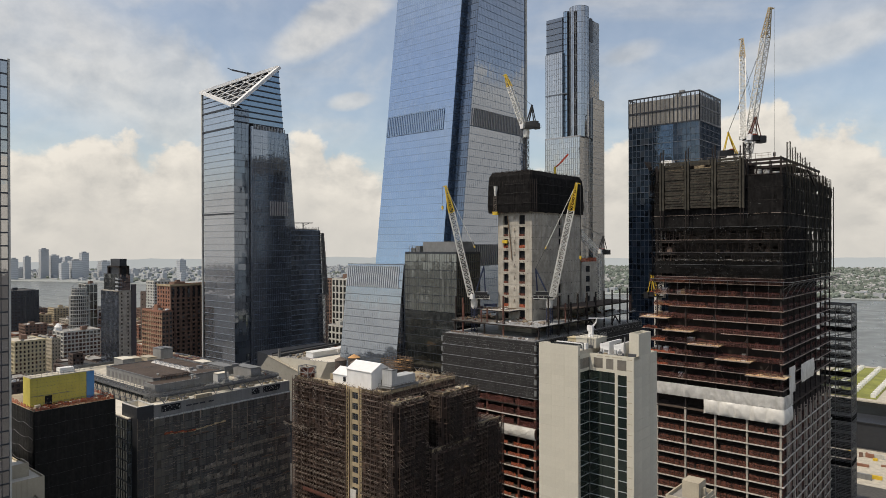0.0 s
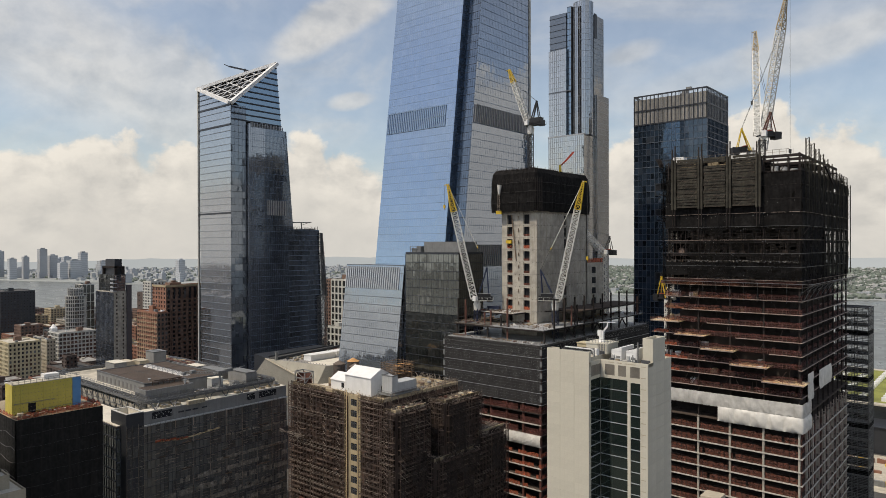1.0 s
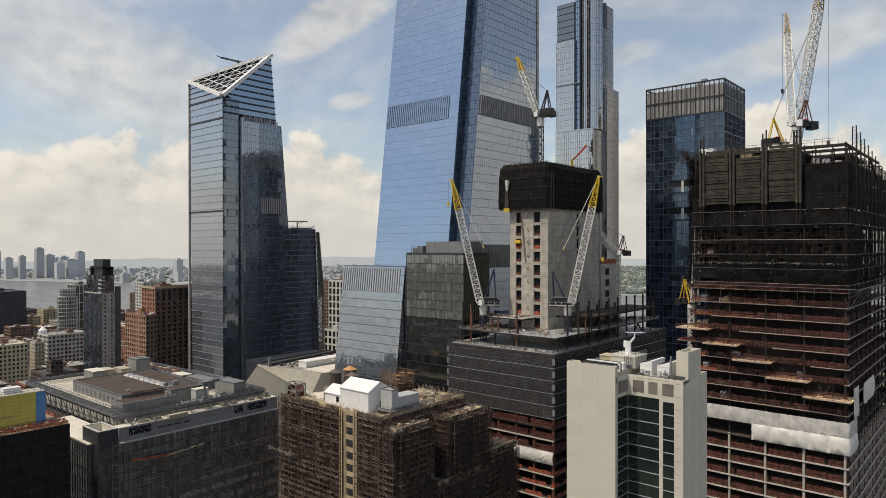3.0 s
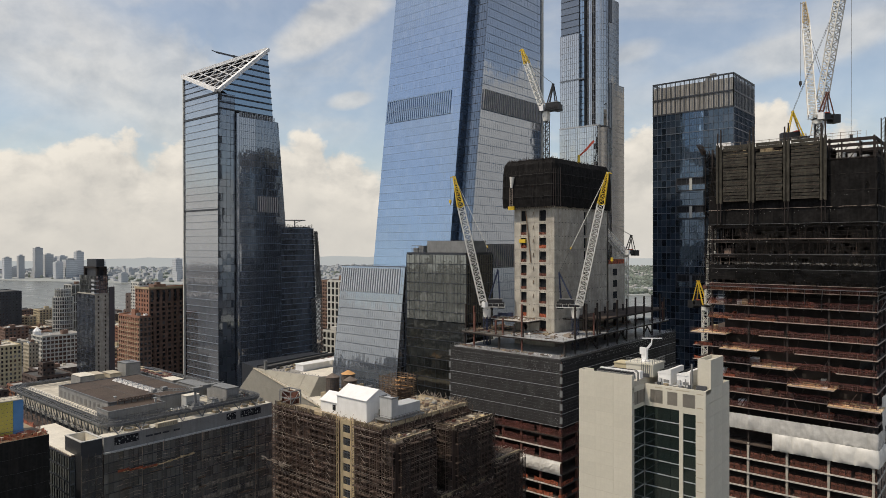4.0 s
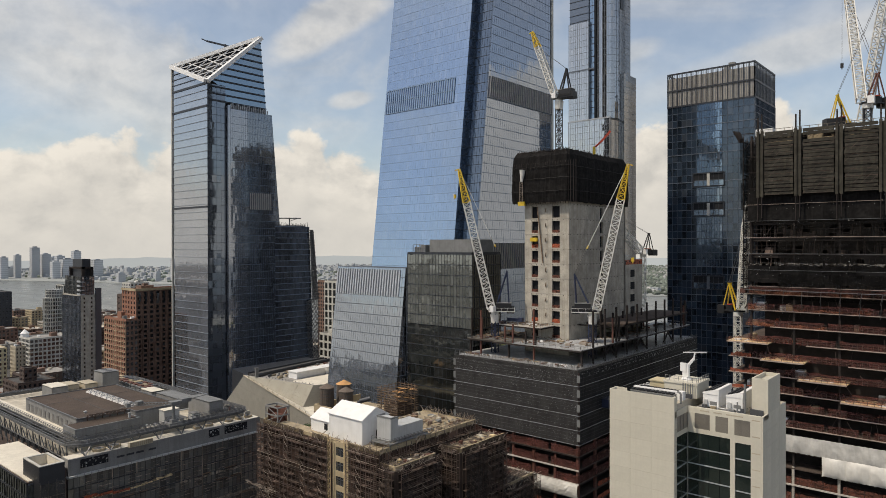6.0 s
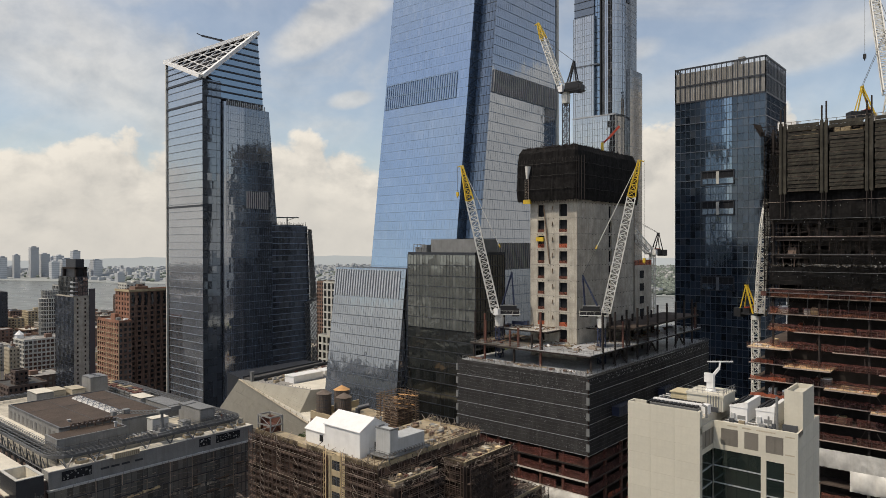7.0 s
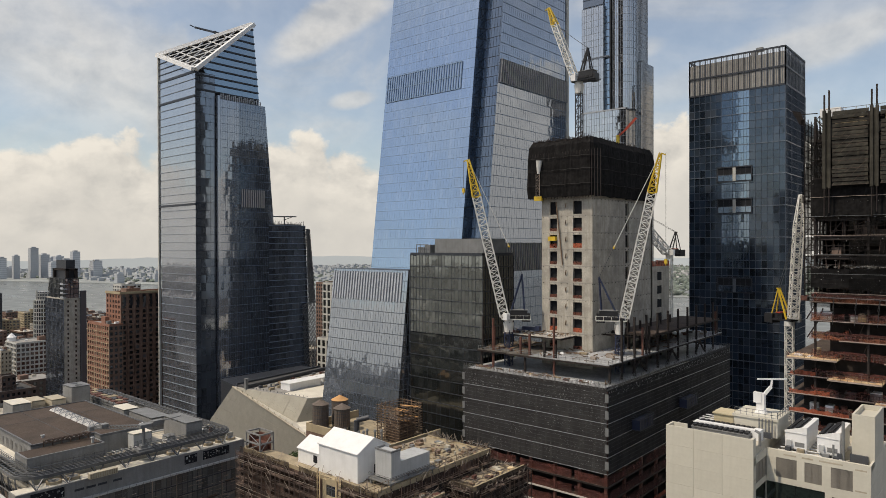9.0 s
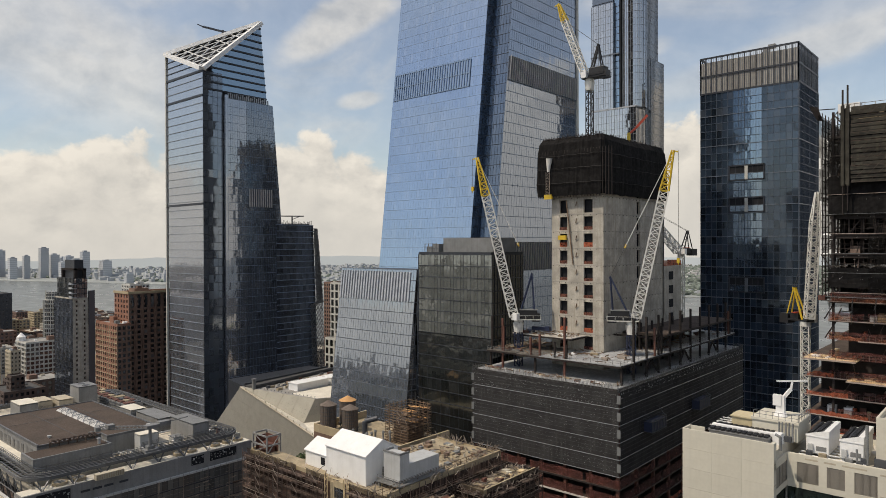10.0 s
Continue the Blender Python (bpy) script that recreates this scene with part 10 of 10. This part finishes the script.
    for k in range(3):
        tube(bm, (RBX, RBY, 67.6 + k * 4), (RBX, RBY, 68.4 + k * 4), 9.6, n=24)
        for j in range(20):
            a = j * math.tau / 20
            beam(bm, (RBX + 9.6 * math.cos(a), RBY + 9.6 * math.sin(a), 67 + k * 4), (RBX + 9.6 * math.cos(a), RBY + 9.6 * math.sin(a), 71.5 + k * 4), .5)
    part("facing", bm, "stone_white", t, kind="stuff")
    bm = B()
    tube(bm, (RBX, RBY, 67), (RBX, RBY, 78), 9.2, n=24)
    for k in range(13):
        tube(bm, (RBX, RBY, k * 5.2 + 1.2), (RBX, RBY, k * 5.2 + 5.0), 12.1, n=28)
    part("window", bm, "glass_window", t, kind="stuff")
    block("striped_tower", "black glass tower with thin white grid lines", "tower", -1087, 425, 29, 17, 78, "stone_white", floor=13, bay=5.5, wf=.86, hf=.93, roof="roof_dark", glass="glass_dark")
    block("black_slab_building", "long black brick riverside slab", "building", -1090, 317, 60, 44, 72, "mullion_dark", floor=4, bay=4, wf=.4, hf=.4, roof="roof_dark")
    block("glass_pier_shed", "long pale green glass pier shed", "building", -1180, 470, 150, 40, 26, "mullion_pale", floor=9, bay=6, wf=.8, hf=.8, roof="roof_grey")
    block("dark_lift_tower", "dark square tower with a white band", "tower", -798, 383.6, 21, 9, 80, "brick_dark", floor=6, bay=9, wf=.3, hf=.3)
    block("pink_brick_tower", "pinkish brick apartment tower", "tower", -760, 372, 20, 20, 95, "stone_white", floor=3.4, bay=4, wf=.55, hf=.55)
    # white-framed pair behind the slanting tower
    block("white_frame_tower", "white-framed apartment tower with dark bays", "tower", -492.8, 431.6, 22, 20, 103, "stone_white", floor=6.4, bay=5, wf=.62, hf=.8, glass="glass_dark")
    block("white_frame_annex", "lower white-framed apartment building", "building", -466.2, 404.3, 22, 20, 62, "stone_white", floor=6.4, bay=5, wf=.62, hf=.75, glass="glass_dark")
    block("brick_back_tower", "brown brick tower in the haze", "tower", -545, 468, 24, 30, 100, "brick_brown", floor=3.6, bay=3.6)
    # low blocks towards the river
    rng = random.Random(21)
    mats = ("brick_brown", "brick_red", "brick_dark", "brick_dark", "brick_tan", "concrete", "brick_brown", "brick_dark", "brick_red")
    labels = {"brick_brown": "brown brick", "brick_red": "red brick", "brick_dark": "dark brick", "stone_cream": "cream masonry", "brick_tan": "tan brick", "concrete": "grey concrete"}
    for i in range(15):
        for j in range(10):
            x, y = -640 - i * 50 + rng.uniform(-5, 5), 150 + j * 41 + rng.uniform(-4, 4)
            if y > 500 + (x + 1350) * .2 or y < 90 + (-x - 640) * .18:
                continue
            wx, wy = rng.uniform(20, 42), rng.uniform(16, 34)
            z = rng.choice((11, 14, 16, 18, 21, 25, 31)) + rng.uniform(-2, 2)
            if abs(x - RBX) < 60 and abs(y - RBY) < 50 or -880 < x < -760 and 240 < y < 345 or -790 < x < -700 and 180 < y < 300:
                continue
            m = rng.choice(mats)
            block("city_block_building", f"low {labels[m]} city building with roof plant", "building", x, y, wx, wy, z, m, floor=4.0, bay=4.4, roof=rng.choice(("roof_grey", "roof_dark", "roof_pale", "roof_grey")), seed=i * 11 + j)


left_city()


def right_city():
    # green-roofed hall by the river, with its yard
    t = thing("green_roof_hall", (-60, 590, 0), "wide low hall with a yellow-green planted roof and white vents", "hall")
    part("body", boxes(((-130, 545, 0), (120, 700, 26))), "glass_dark", t)
    part("roof", boxes(((-130, 545, 26), (120, 700, 27))), "roof_pale", t)
    part("planting", boxes(((-122, 552, 27), (-75, 690, 27.3)), ((-68, 552, 27), (20, 690, 27.3))), "lawn", t, "yellow-green planted roof")
    rng = random.Random(4)
    for i in range(16):
        for j in range(5):
            x, y = -118 + j * 13, 556 + i * 8.5
            part("roof_vent", boxes(((x, y, 27.3), (x + 3, y + 3, 30))), "white_metal", t, "white roof vent")
    part("front_canopy", boxes(((-120, 520, 0), (60, 545, 17)), ((-121, 519, 17), (61, 545, 17.6))), "mullion_dark", t, "dark glazed entrance canopy")
    y = thing("works_yard", (-60, 470, 0), "sandy works yard with parked machines and hoarding", "yard", kind="structure")
    part("yard_ground", boxes(((-140, 440, .02), (90, 516, .25))), "roof_pale", y)
    for i in range(60):
        x, yy = rng.uniform(-125, 10), rng.uniform(445, 512)
        m = rng.choice(("timber", "stone_white", "brick_red", "crane_yellow", "grey_metal", "brick_brown"))
        part("crate", boxes(((x, yy, .25), (x + rng.uniform(2, 9), yy + rng.uniform(1.5, 3), rng.uniform(1, 3.2)))), m, y)
    # low site office in front of the terraced tower
    b = block("roof_plant_block", "small cream plant house between the towers", "building", -62, 173, 9, 12, 68, "stone_cream", floor=8, bay=6, wf=.3, hf=.3, bulk=False)
    part("plant_head", boxes(((-68, 177, 68.1), (-63.5, 182, 72.5)), ((-63.4, 179, 68.1), (-62.6, 180, 71))), "stone_cream", b)


right_city()


# ---- far bank ----
def far_bank():
    rng = random.Random(33)
    more = [(rng.uniform(-.69, -.49), rng.uniform(2800, 3300), rng.uniform(28, 60), rng.uniform(38, 92), 0) for k in range(17)] + [(rng.uniform(-.48, -.2), rng.uniform(2500, 3200), rng.uniform(18, 38), rng.uniform(22, 40), 0) for k in range(22)]
    for px, d, w, z, zb in more + list(((-.66, 3000, 46, 118, 0), (-.595, 2900, 40, 128, 0), (-.62, 2850, 30, 96, 0), (-.58, 2950, 44, 100, 0), (-.535, 2950, 40, 112, 0), (-.548, 2850, 60, 80, 0), (-.565, 2800, 40, 70, 0), (-.64, 2800, 36, 88, 0), (-.505, 3000, 50, 72, 0), (-.39, 2700, 36, 84, 0), (-.675, 2900, 60, 80, 0))):
        fx, fy = -.651 + px * .759, .759 + px * .651
        x, y, w = fx * d, fy * d, w * .74
        t = thing("far_tower", (x, y, 2), "tower on the far bank with blue-grey haze painted in", "tower", "far bank towers")
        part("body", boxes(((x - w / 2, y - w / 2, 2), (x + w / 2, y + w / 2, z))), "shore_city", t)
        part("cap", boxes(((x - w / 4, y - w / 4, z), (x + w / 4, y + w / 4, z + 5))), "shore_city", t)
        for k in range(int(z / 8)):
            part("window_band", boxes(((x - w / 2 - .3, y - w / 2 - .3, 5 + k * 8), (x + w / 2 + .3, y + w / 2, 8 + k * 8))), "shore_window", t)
    vs, fs = [], []
    for i in range(5200):
        a = radians(rng.uniform(-12, 92))
        r = 1750 + 2750 * rng.random() ** .8
        x, y = -math.sin(a) * r, math.cos(a) * r
        shore = 1950 + .34 * (x + 273) if x > -2900 else 1050
        if y < shore + 20:
            continue
        if a < .62 and y > shore + 140:
            continue
        w, d2, h = rng.uniform(8, 30), rng.uniform(8, 24), rng.uniform(5, 13) * (1.9 if rng.random() < .06 else 1)
        k = len(vs)
        vs += [(x + sx * w / 2, y + sy * d2 / 2, zz) for sx in (-1, 1) for sy in (-1, 1) for zz in (2, 2 + h)]
        fs += [tuple(k + q for q in f) for f in ((0, 1, 3, 2), (4, 6, 7, 5), (0, 4, 5, 1), (2, 3, 7, 6), (1, 5, 7, 3))]
    tagged(part("far_bank_building", (vs, fs), "shore_city", None), "countless low far bank buildings with haze painted in", "buildings", kind="stuff")
    # small houses among trees on the wooded stretch of the bank
    vs, fs = [], []
    for i in range(3000):
        a, r = radians(rng.uniform(-14, 38)), 1850 + 2650 * rng.random()
        x, y = -math.sin(a) * r, math.cos(a) * r
        if y < 2000 + .34 * (x + 273) or noise.noise((x * .0035, y * .0035, 8)) < -.12:
            continue
        w, d2, h, e = rng.uniform(6, 15), rng.uniform(6, 12), rng.uniform(5, 9), rng.uniform(1.5, 3.5)
        k = len(vs)
        vs += [(x + sx * w / 2, y + sy * d2 / 2, zz) for sx in (-1, 1) for sy in (-1, 1) for zz in (2, 2 + h)] + [(x - w / 2, y, 2 + h + e), (x + w / 2, y, 2 + h + e)]
        fs += [tuple(k + q for q in f) for f in ((0, 1, 8, 3, 2), (4, 6, 7, 9, 5), (0, 4, 5, 1), (2, 3, 7, 6), (1, 5, 9, 8), (3, 8, 9, 7))]
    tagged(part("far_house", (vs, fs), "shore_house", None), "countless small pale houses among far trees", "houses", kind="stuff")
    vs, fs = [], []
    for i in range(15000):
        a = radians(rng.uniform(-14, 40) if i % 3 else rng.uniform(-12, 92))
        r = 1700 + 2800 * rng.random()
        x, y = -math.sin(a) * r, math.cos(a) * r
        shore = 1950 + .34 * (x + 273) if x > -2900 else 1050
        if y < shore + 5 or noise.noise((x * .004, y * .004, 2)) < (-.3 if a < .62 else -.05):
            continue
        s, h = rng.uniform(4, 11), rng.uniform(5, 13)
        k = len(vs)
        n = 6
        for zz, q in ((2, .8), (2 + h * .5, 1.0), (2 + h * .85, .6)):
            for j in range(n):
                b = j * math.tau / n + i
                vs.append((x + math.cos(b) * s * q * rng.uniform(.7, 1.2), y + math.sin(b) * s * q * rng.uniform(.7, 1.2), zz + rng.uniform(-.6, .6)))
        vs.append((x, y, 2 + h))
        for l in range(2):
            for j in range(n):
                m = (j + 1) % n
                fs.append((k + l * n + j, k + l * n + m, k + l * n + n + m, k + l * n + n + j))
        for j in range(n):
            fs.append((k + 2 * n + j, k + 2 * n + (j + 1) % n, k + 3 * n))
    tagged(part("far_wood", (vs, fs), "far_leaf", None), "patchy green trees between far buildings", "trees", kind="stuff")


far_bank()


def city_behind():
    """Plain blocks east and south of the flight, which the glass fronts mirror."""
    rng = random.Random(77)
    vs, fs = [], []
    for i in range(24):
        for j in range(16):
            x, y = -1500 + i * 85 + rng.uniform(-8, 8), -1300 + j * 85 + rng.uniform(-8, 8)
            if y > -70 + (x + 100) * -.35 if x < -100 else y > -70:
                continue
            w, d, h = rng.uniform(40, 68), rng.uniform(40, 68), rng.choice((14, 18, 24, 30, 36, 45)) if x > -780 else rng.choice((30, 40, 50, 62, 75))
            k = len(vs)
            vs += [(x + sx * w / 2, y + sy * d / 2, zz) for sx in (-1, 1) for sy in (-1, 1) for zz in (0, h)]
            fs += [tuple(k + q for q in f) for f in ((0, 1, 3, 2), (4, 6, 7, 5), (0, 4, 5, 1), (2, 3, 7, 6), (1, 5, 7, 3))]
    tagged(part("mirrored_city", (vs, fs), "city_mix", None), "plain stone city blocks mirrored in the glass fronts", "buildings", kind="stuff")


city_behind()

# ---- cranes ----
def lattice(bm, a, b, w0, w1, step, bar, br, flat=1.0):
    """A four-chord lattice from a to b, width w0 to w1."""
    a, b = Vector(a), Vector(b)
    d = (b - a).normalized()
    s = d.cross(Vector((0, 0, 1)))
    s = Vector((1, 0, 0)) if s.length < 1e-3 else s.normalized()
    u = s.cross(d)
    n = max(2, int((b - a).length / step))
    def at(i, sx, sy):
        f = i / n
        w = (w0 + (w1 - w0) * f) / 2
        return a.lerp(b, f) + s * sx * w + u * sy * w * flat
    cs = ((-1, -1), (1, -1), (1, 1), (-1, 1))
    for c in cs:
        beam(bm, at(0, *c), at(n, *c), bar)
    for i in range(n):
        for k in range(4):
            p, q = cs[k], cs[(k + 1) % 4]
            if (i + k) % 2:
                p, q = q, p
            beam(bm, at(i, *p), at(i + 1, *q), br)
            beam(bm, at(i, *p), at(i, *q), br)


def luffing_crane(label, foot, zdeck, tip, col, tipcol, aframe, mastcol, mast_w=2.0, boom_w=3.1, hook=0.0, hookcol="crane_yellow", dirx=None, bulk=1.0, reach=1.5, head=.76, apex=None):
    x, y, z = foot
    k0, k1 = boom_w / 3.1, (.55 if boom_w < 2 else 1.0)
    t = thing("tower_crane", foot, label, "crane", "tower cranes")
    bm = B()
    lattice(bm, (x, y, z), (x, y, zdeck - 1.2), mast_w, mast_w, 1.9, .28, .16)
    part("mast", bm, mastcol, t)
    bm = B()
    tube(bm, (x, y, zdeck - 1.4), (x, y, zdeck), 1.5, n=16)
    part("slewing_ring", bm, "crane_white" if col == "crane_white" else "crane_black", t)
    c = Vector((x, y, zdeck))
    tip = Vector(tip)
    f = Vector((tip.x - x, tip.y - y, 0))
    f = f.normalized() if dirx is None else Vector((*dirx, 0)).normalized()
    s = Vector((-f.y, f.x, 0))
    def slab(o0, o1, w, z0, z1, m, name, lab=""):
        bm = B()
        o0, o1, w, z0, z1 = o0 * k1, o1 * k1, w * k1, z0 * k1, z1 * k1
        p = [c + f * o0 - s * w, c + f * o1 - s * w, c + f * o1 + s * w, c + f * o0 + s * w]
        prism(bm, [(v.x, v.y) for v in p], zdeck + z0, zdeck + z1)
        return part(name, bm, m, t, lab)
    slab(-7.2, 1.6, 1.5, 0, .5, "crane_black", "machinery_deck")
    if bulk > 1:
        slab(-6.4, -.6, 1.75, .5, 3.0, "crane_black", "engine_house", "dark engine house")
        slab(-6.6, -.4, 1.9, 3.0, 3.2, "grey_metal", "engine_roof")
        slab(-7.6, 2.4, 2.1, -.35, -.1, "crane_white" if aframe == "crane_blue" else "crane_black", "walkway", "narrow service walkway")
        bm = B()
        for o in (-7.6, -5, -2.5, 0, 2.4):
            for sd in (-2.3, 2.3):
                q = c + f * o + s * sd
                beam(bm, q, q + Vector((0, 0, 1.2)), .1)
        for sd in (-2.3, 2.3):
            beam(bm, c - f * 7.6 + s * sd + Vector((0, 0, 1.2)), c + f * 2.4 + s * sd + Vector((0, 0, 1.2)), .1)
        part("walkway_rail", bm, "crane_white" if aframe == "crane_blue" else "crane_black", t)
        bm = B()
        tube(bm, (x, y, zdeck - 4.6), (x, y, zdeck - 1.4), 1.5, 1.9, n=12)
        part("climbing_collar", bm, "crane_white", t, "white mast collar")
    slab(-7.4, -4.6, 1.6, -.9, 1.9, "crane_black", "counterweight")
    slab(-4.2, -1.6, 1.1, .5, 2.2, "crane_black", "winch")
    slab(-3.2, -1.9, 1.7, 2.2, 2.5, "crane_red", "winch_cover", "red winch cover")
    bm = B()
    p = c + (f * .8 + s * 2.2) * k1
    box(bm, (p.x - .9 * k1, p.y - .9 * k1, zdeck - .3), (p.x + .9 * k1, p.y + .9 * k1, zdeck + 2.0 * k1))
    part("cab", bm, "white_metal", t, "white operator cab")
    bars = apex is not None
    apex = Vector(apex) if bars else c - f * 3.6 + Vector((0, 0, 11.5 if bulk > 1 else 9.4))
    bm = B()
    for k in (-1, 1):
        beam(bm, c - f * .2 + s * 1.1 * k + Vector((0, 0, .5)), apex + s * .35 * k, .5 if bulk > 1 else .38)
        beam(bm, c - f * 5.6 + s * 1.1 * k + Vector((0, 0, .5)), apex + s * .35 * k, .42 if bulk > 1 else .3)
    for q in (.3, .6):
        a0 = (c - f * .2 + Vector((0, 0, .5))).lerp(apex, q)
        beam(bm, a0 - s * .8, a0 + s * .8, .2)
    beam(bm, apex - s * .8, apex + s * .8, .4)
    part("a_frame", bm, aframe, t)
    pivot = c + f * reach * k1 + Vector((0, 0, .9))
    knee = pivot.lerp(tip, head)
    bm = B()
    lattice(bm, pivot, knee, boom_w, boom_w * .95, 1.75 * k0, .36 * k0, .22 * k0, .85)
    part("boom", bm, col, t)
    bm = B()
    lattice(bm, knee, tip, boom_w * .95, .8, 1.75 * k0, .36 * k0, .22 * k0, .85)
    dd = (tip - pivot).normalized()
    beam(bm, tip, tip + f * 1.6 + Vector((0, 0, -.6)), .35)
    part("boom_head", bm, tipcol, t, "painted boom head")
    bm = B()
    ease = apex.lerp(tip, .24)
    for k in (-1, 1):
        if bars:
            beam(bm, apex + s * .5 * k, ease + s * .4 * k, .1), beam(bm, apex + s * .2 * k, ease + s * .2 * k, .08)
        else:
            beam(bm, apex + s * .4 * k, knee + s * .6 * k, .1)
            beam(bm, knee + s * .6 * k, tip, .07)
    part("pendant", bm, "cable", t)
    if bars:
        for k in (-1, 1):
            bm = B()
            beam(bm, ease + s * .4 * k, tip + s * .5 * k, .2)
            part("pendant_bar", bm, col, t, "white pendant bar")
        bm = B()
        beam(bm, ease - s * .8, ease + s * .8, .5), beam(bm, ease, ease.lerp(tip, .03), .6)
        part("equaliser", bm, "crane_yellow", t, "yellow rope equaliser")
    if hook:
        h = tip + f * 1.6
        bm = B()
        beam(bm, h, h - Vector((0, 0, hook)), .09)
        r = part("hoist_rope", bm, "cable", t)
        bm = B()
        q = h - Vector((0, 0, hook))
        box(bm, (q.x - .45, q.y - .3, q.z - 1.5), (q.x + .45, q.y + .3, q.z))
        tube(bm, (q.x, q.y, q.z - 1.4), (q.x, q.y, q.z - 2.2), .25, .1, n=8)
        part("hook_block", bm, hookcol, r, "yellow hook block")
    return t


luffing_crane("white lattice luffing crane with a yellow boom head", (-203.5, 261, 93.2), 109.5, (-215, 253, 165), "crane_white", "crane_yellow", "crane_blue", "crane_blue", hook=10, boom_w=3.5, bulk=2, apex=(-200.6, 265.0, 124.9))
luffing_crane("white lattice luffing crane with a navy base mast", (-167.5, 272.5, 93.2), 110.5, (-156, 278, 164.5), "crane_white", "crane_yellow", "crane_blue", "crane_blue", boom_w=3.4, bulk=2, hook=34, apex=(-173.5, 269.9, 124.3))
luffing_crane("white crane standing behind the concrete core", (-181, 347, 0), 131, (-193, 318, 158), "crane_white", "crane_white", "crane_black", "crane_white", hook=0)
luffing_crane("black-masted crane on top of the core formwork", (-192, 290, 166.5), 195.5, (-205, 290, 225.5), "crane_white", "crane_yellow", "crane_black", "crane_black", mast_w=2.0, boom_w=2.5, bulk=2)
luffing_crane("white and tan luffing crane on the terraced tower", (-83, 286.5, 165.2), 177.6, (-93.5, 315, 227.5), "crane_white", "brick_tan", "steel_rust", "crane_black", boom_w=2.5, hook=30, hookcol="crane_black", dirx=(-.62, -.79), reach=2.2, head=.78)
luffing_crane("yellow-framed luffing crane on the terraced tower", (-88.6, 291.5, 165.2), 172.6, (-75.2, 289, 230.2), "crane_white", "brick_tan", "crane_yellow", "crane_white", boom_w=2.8, hook=58, hookcol="crane_black", dirx=(.82, .57), reach=4.2, head=.80)
luffing_crane("yellow-framed luffing crane beside the terraced tower", (-119.6, 284, 0), 112.6, (-116.8, 284.5, 149.5), "crane_white", "crane_white", "crane_yellow", "crane_white", mast_w=2.0, boom_w=2.6, dirx=(.9, -.43), reach=1.2)

# small placing boom on the core
d = thing("concrete_placing_boom", (-184, 305, 166.5), "small yellow concrete placing boom with a red arm", "machine")
bm = B()
tube(bm, (-184, 305, 166.5), (-184, 305, 176.5), .8, .6, n=10)
part("post", bm, "crane_yellow", d)
bm = B()
beam(bm, (-184, 305, 176), (-182, 307, 178.5), .7), beam(bm, (-182, 307, 178.5), (-178.5, 309, 183), .9)
part("arm", bm, "crane_red", d, "red folded arm")
bm = B()
beam(bm, (-184, 305, 168), (-180, 302, 171.5), .5), beam(bm, (-184, 305, 172), (-180, 302, 171.5), .4)
part("counter_arm", bm, "crane_yellow", d)
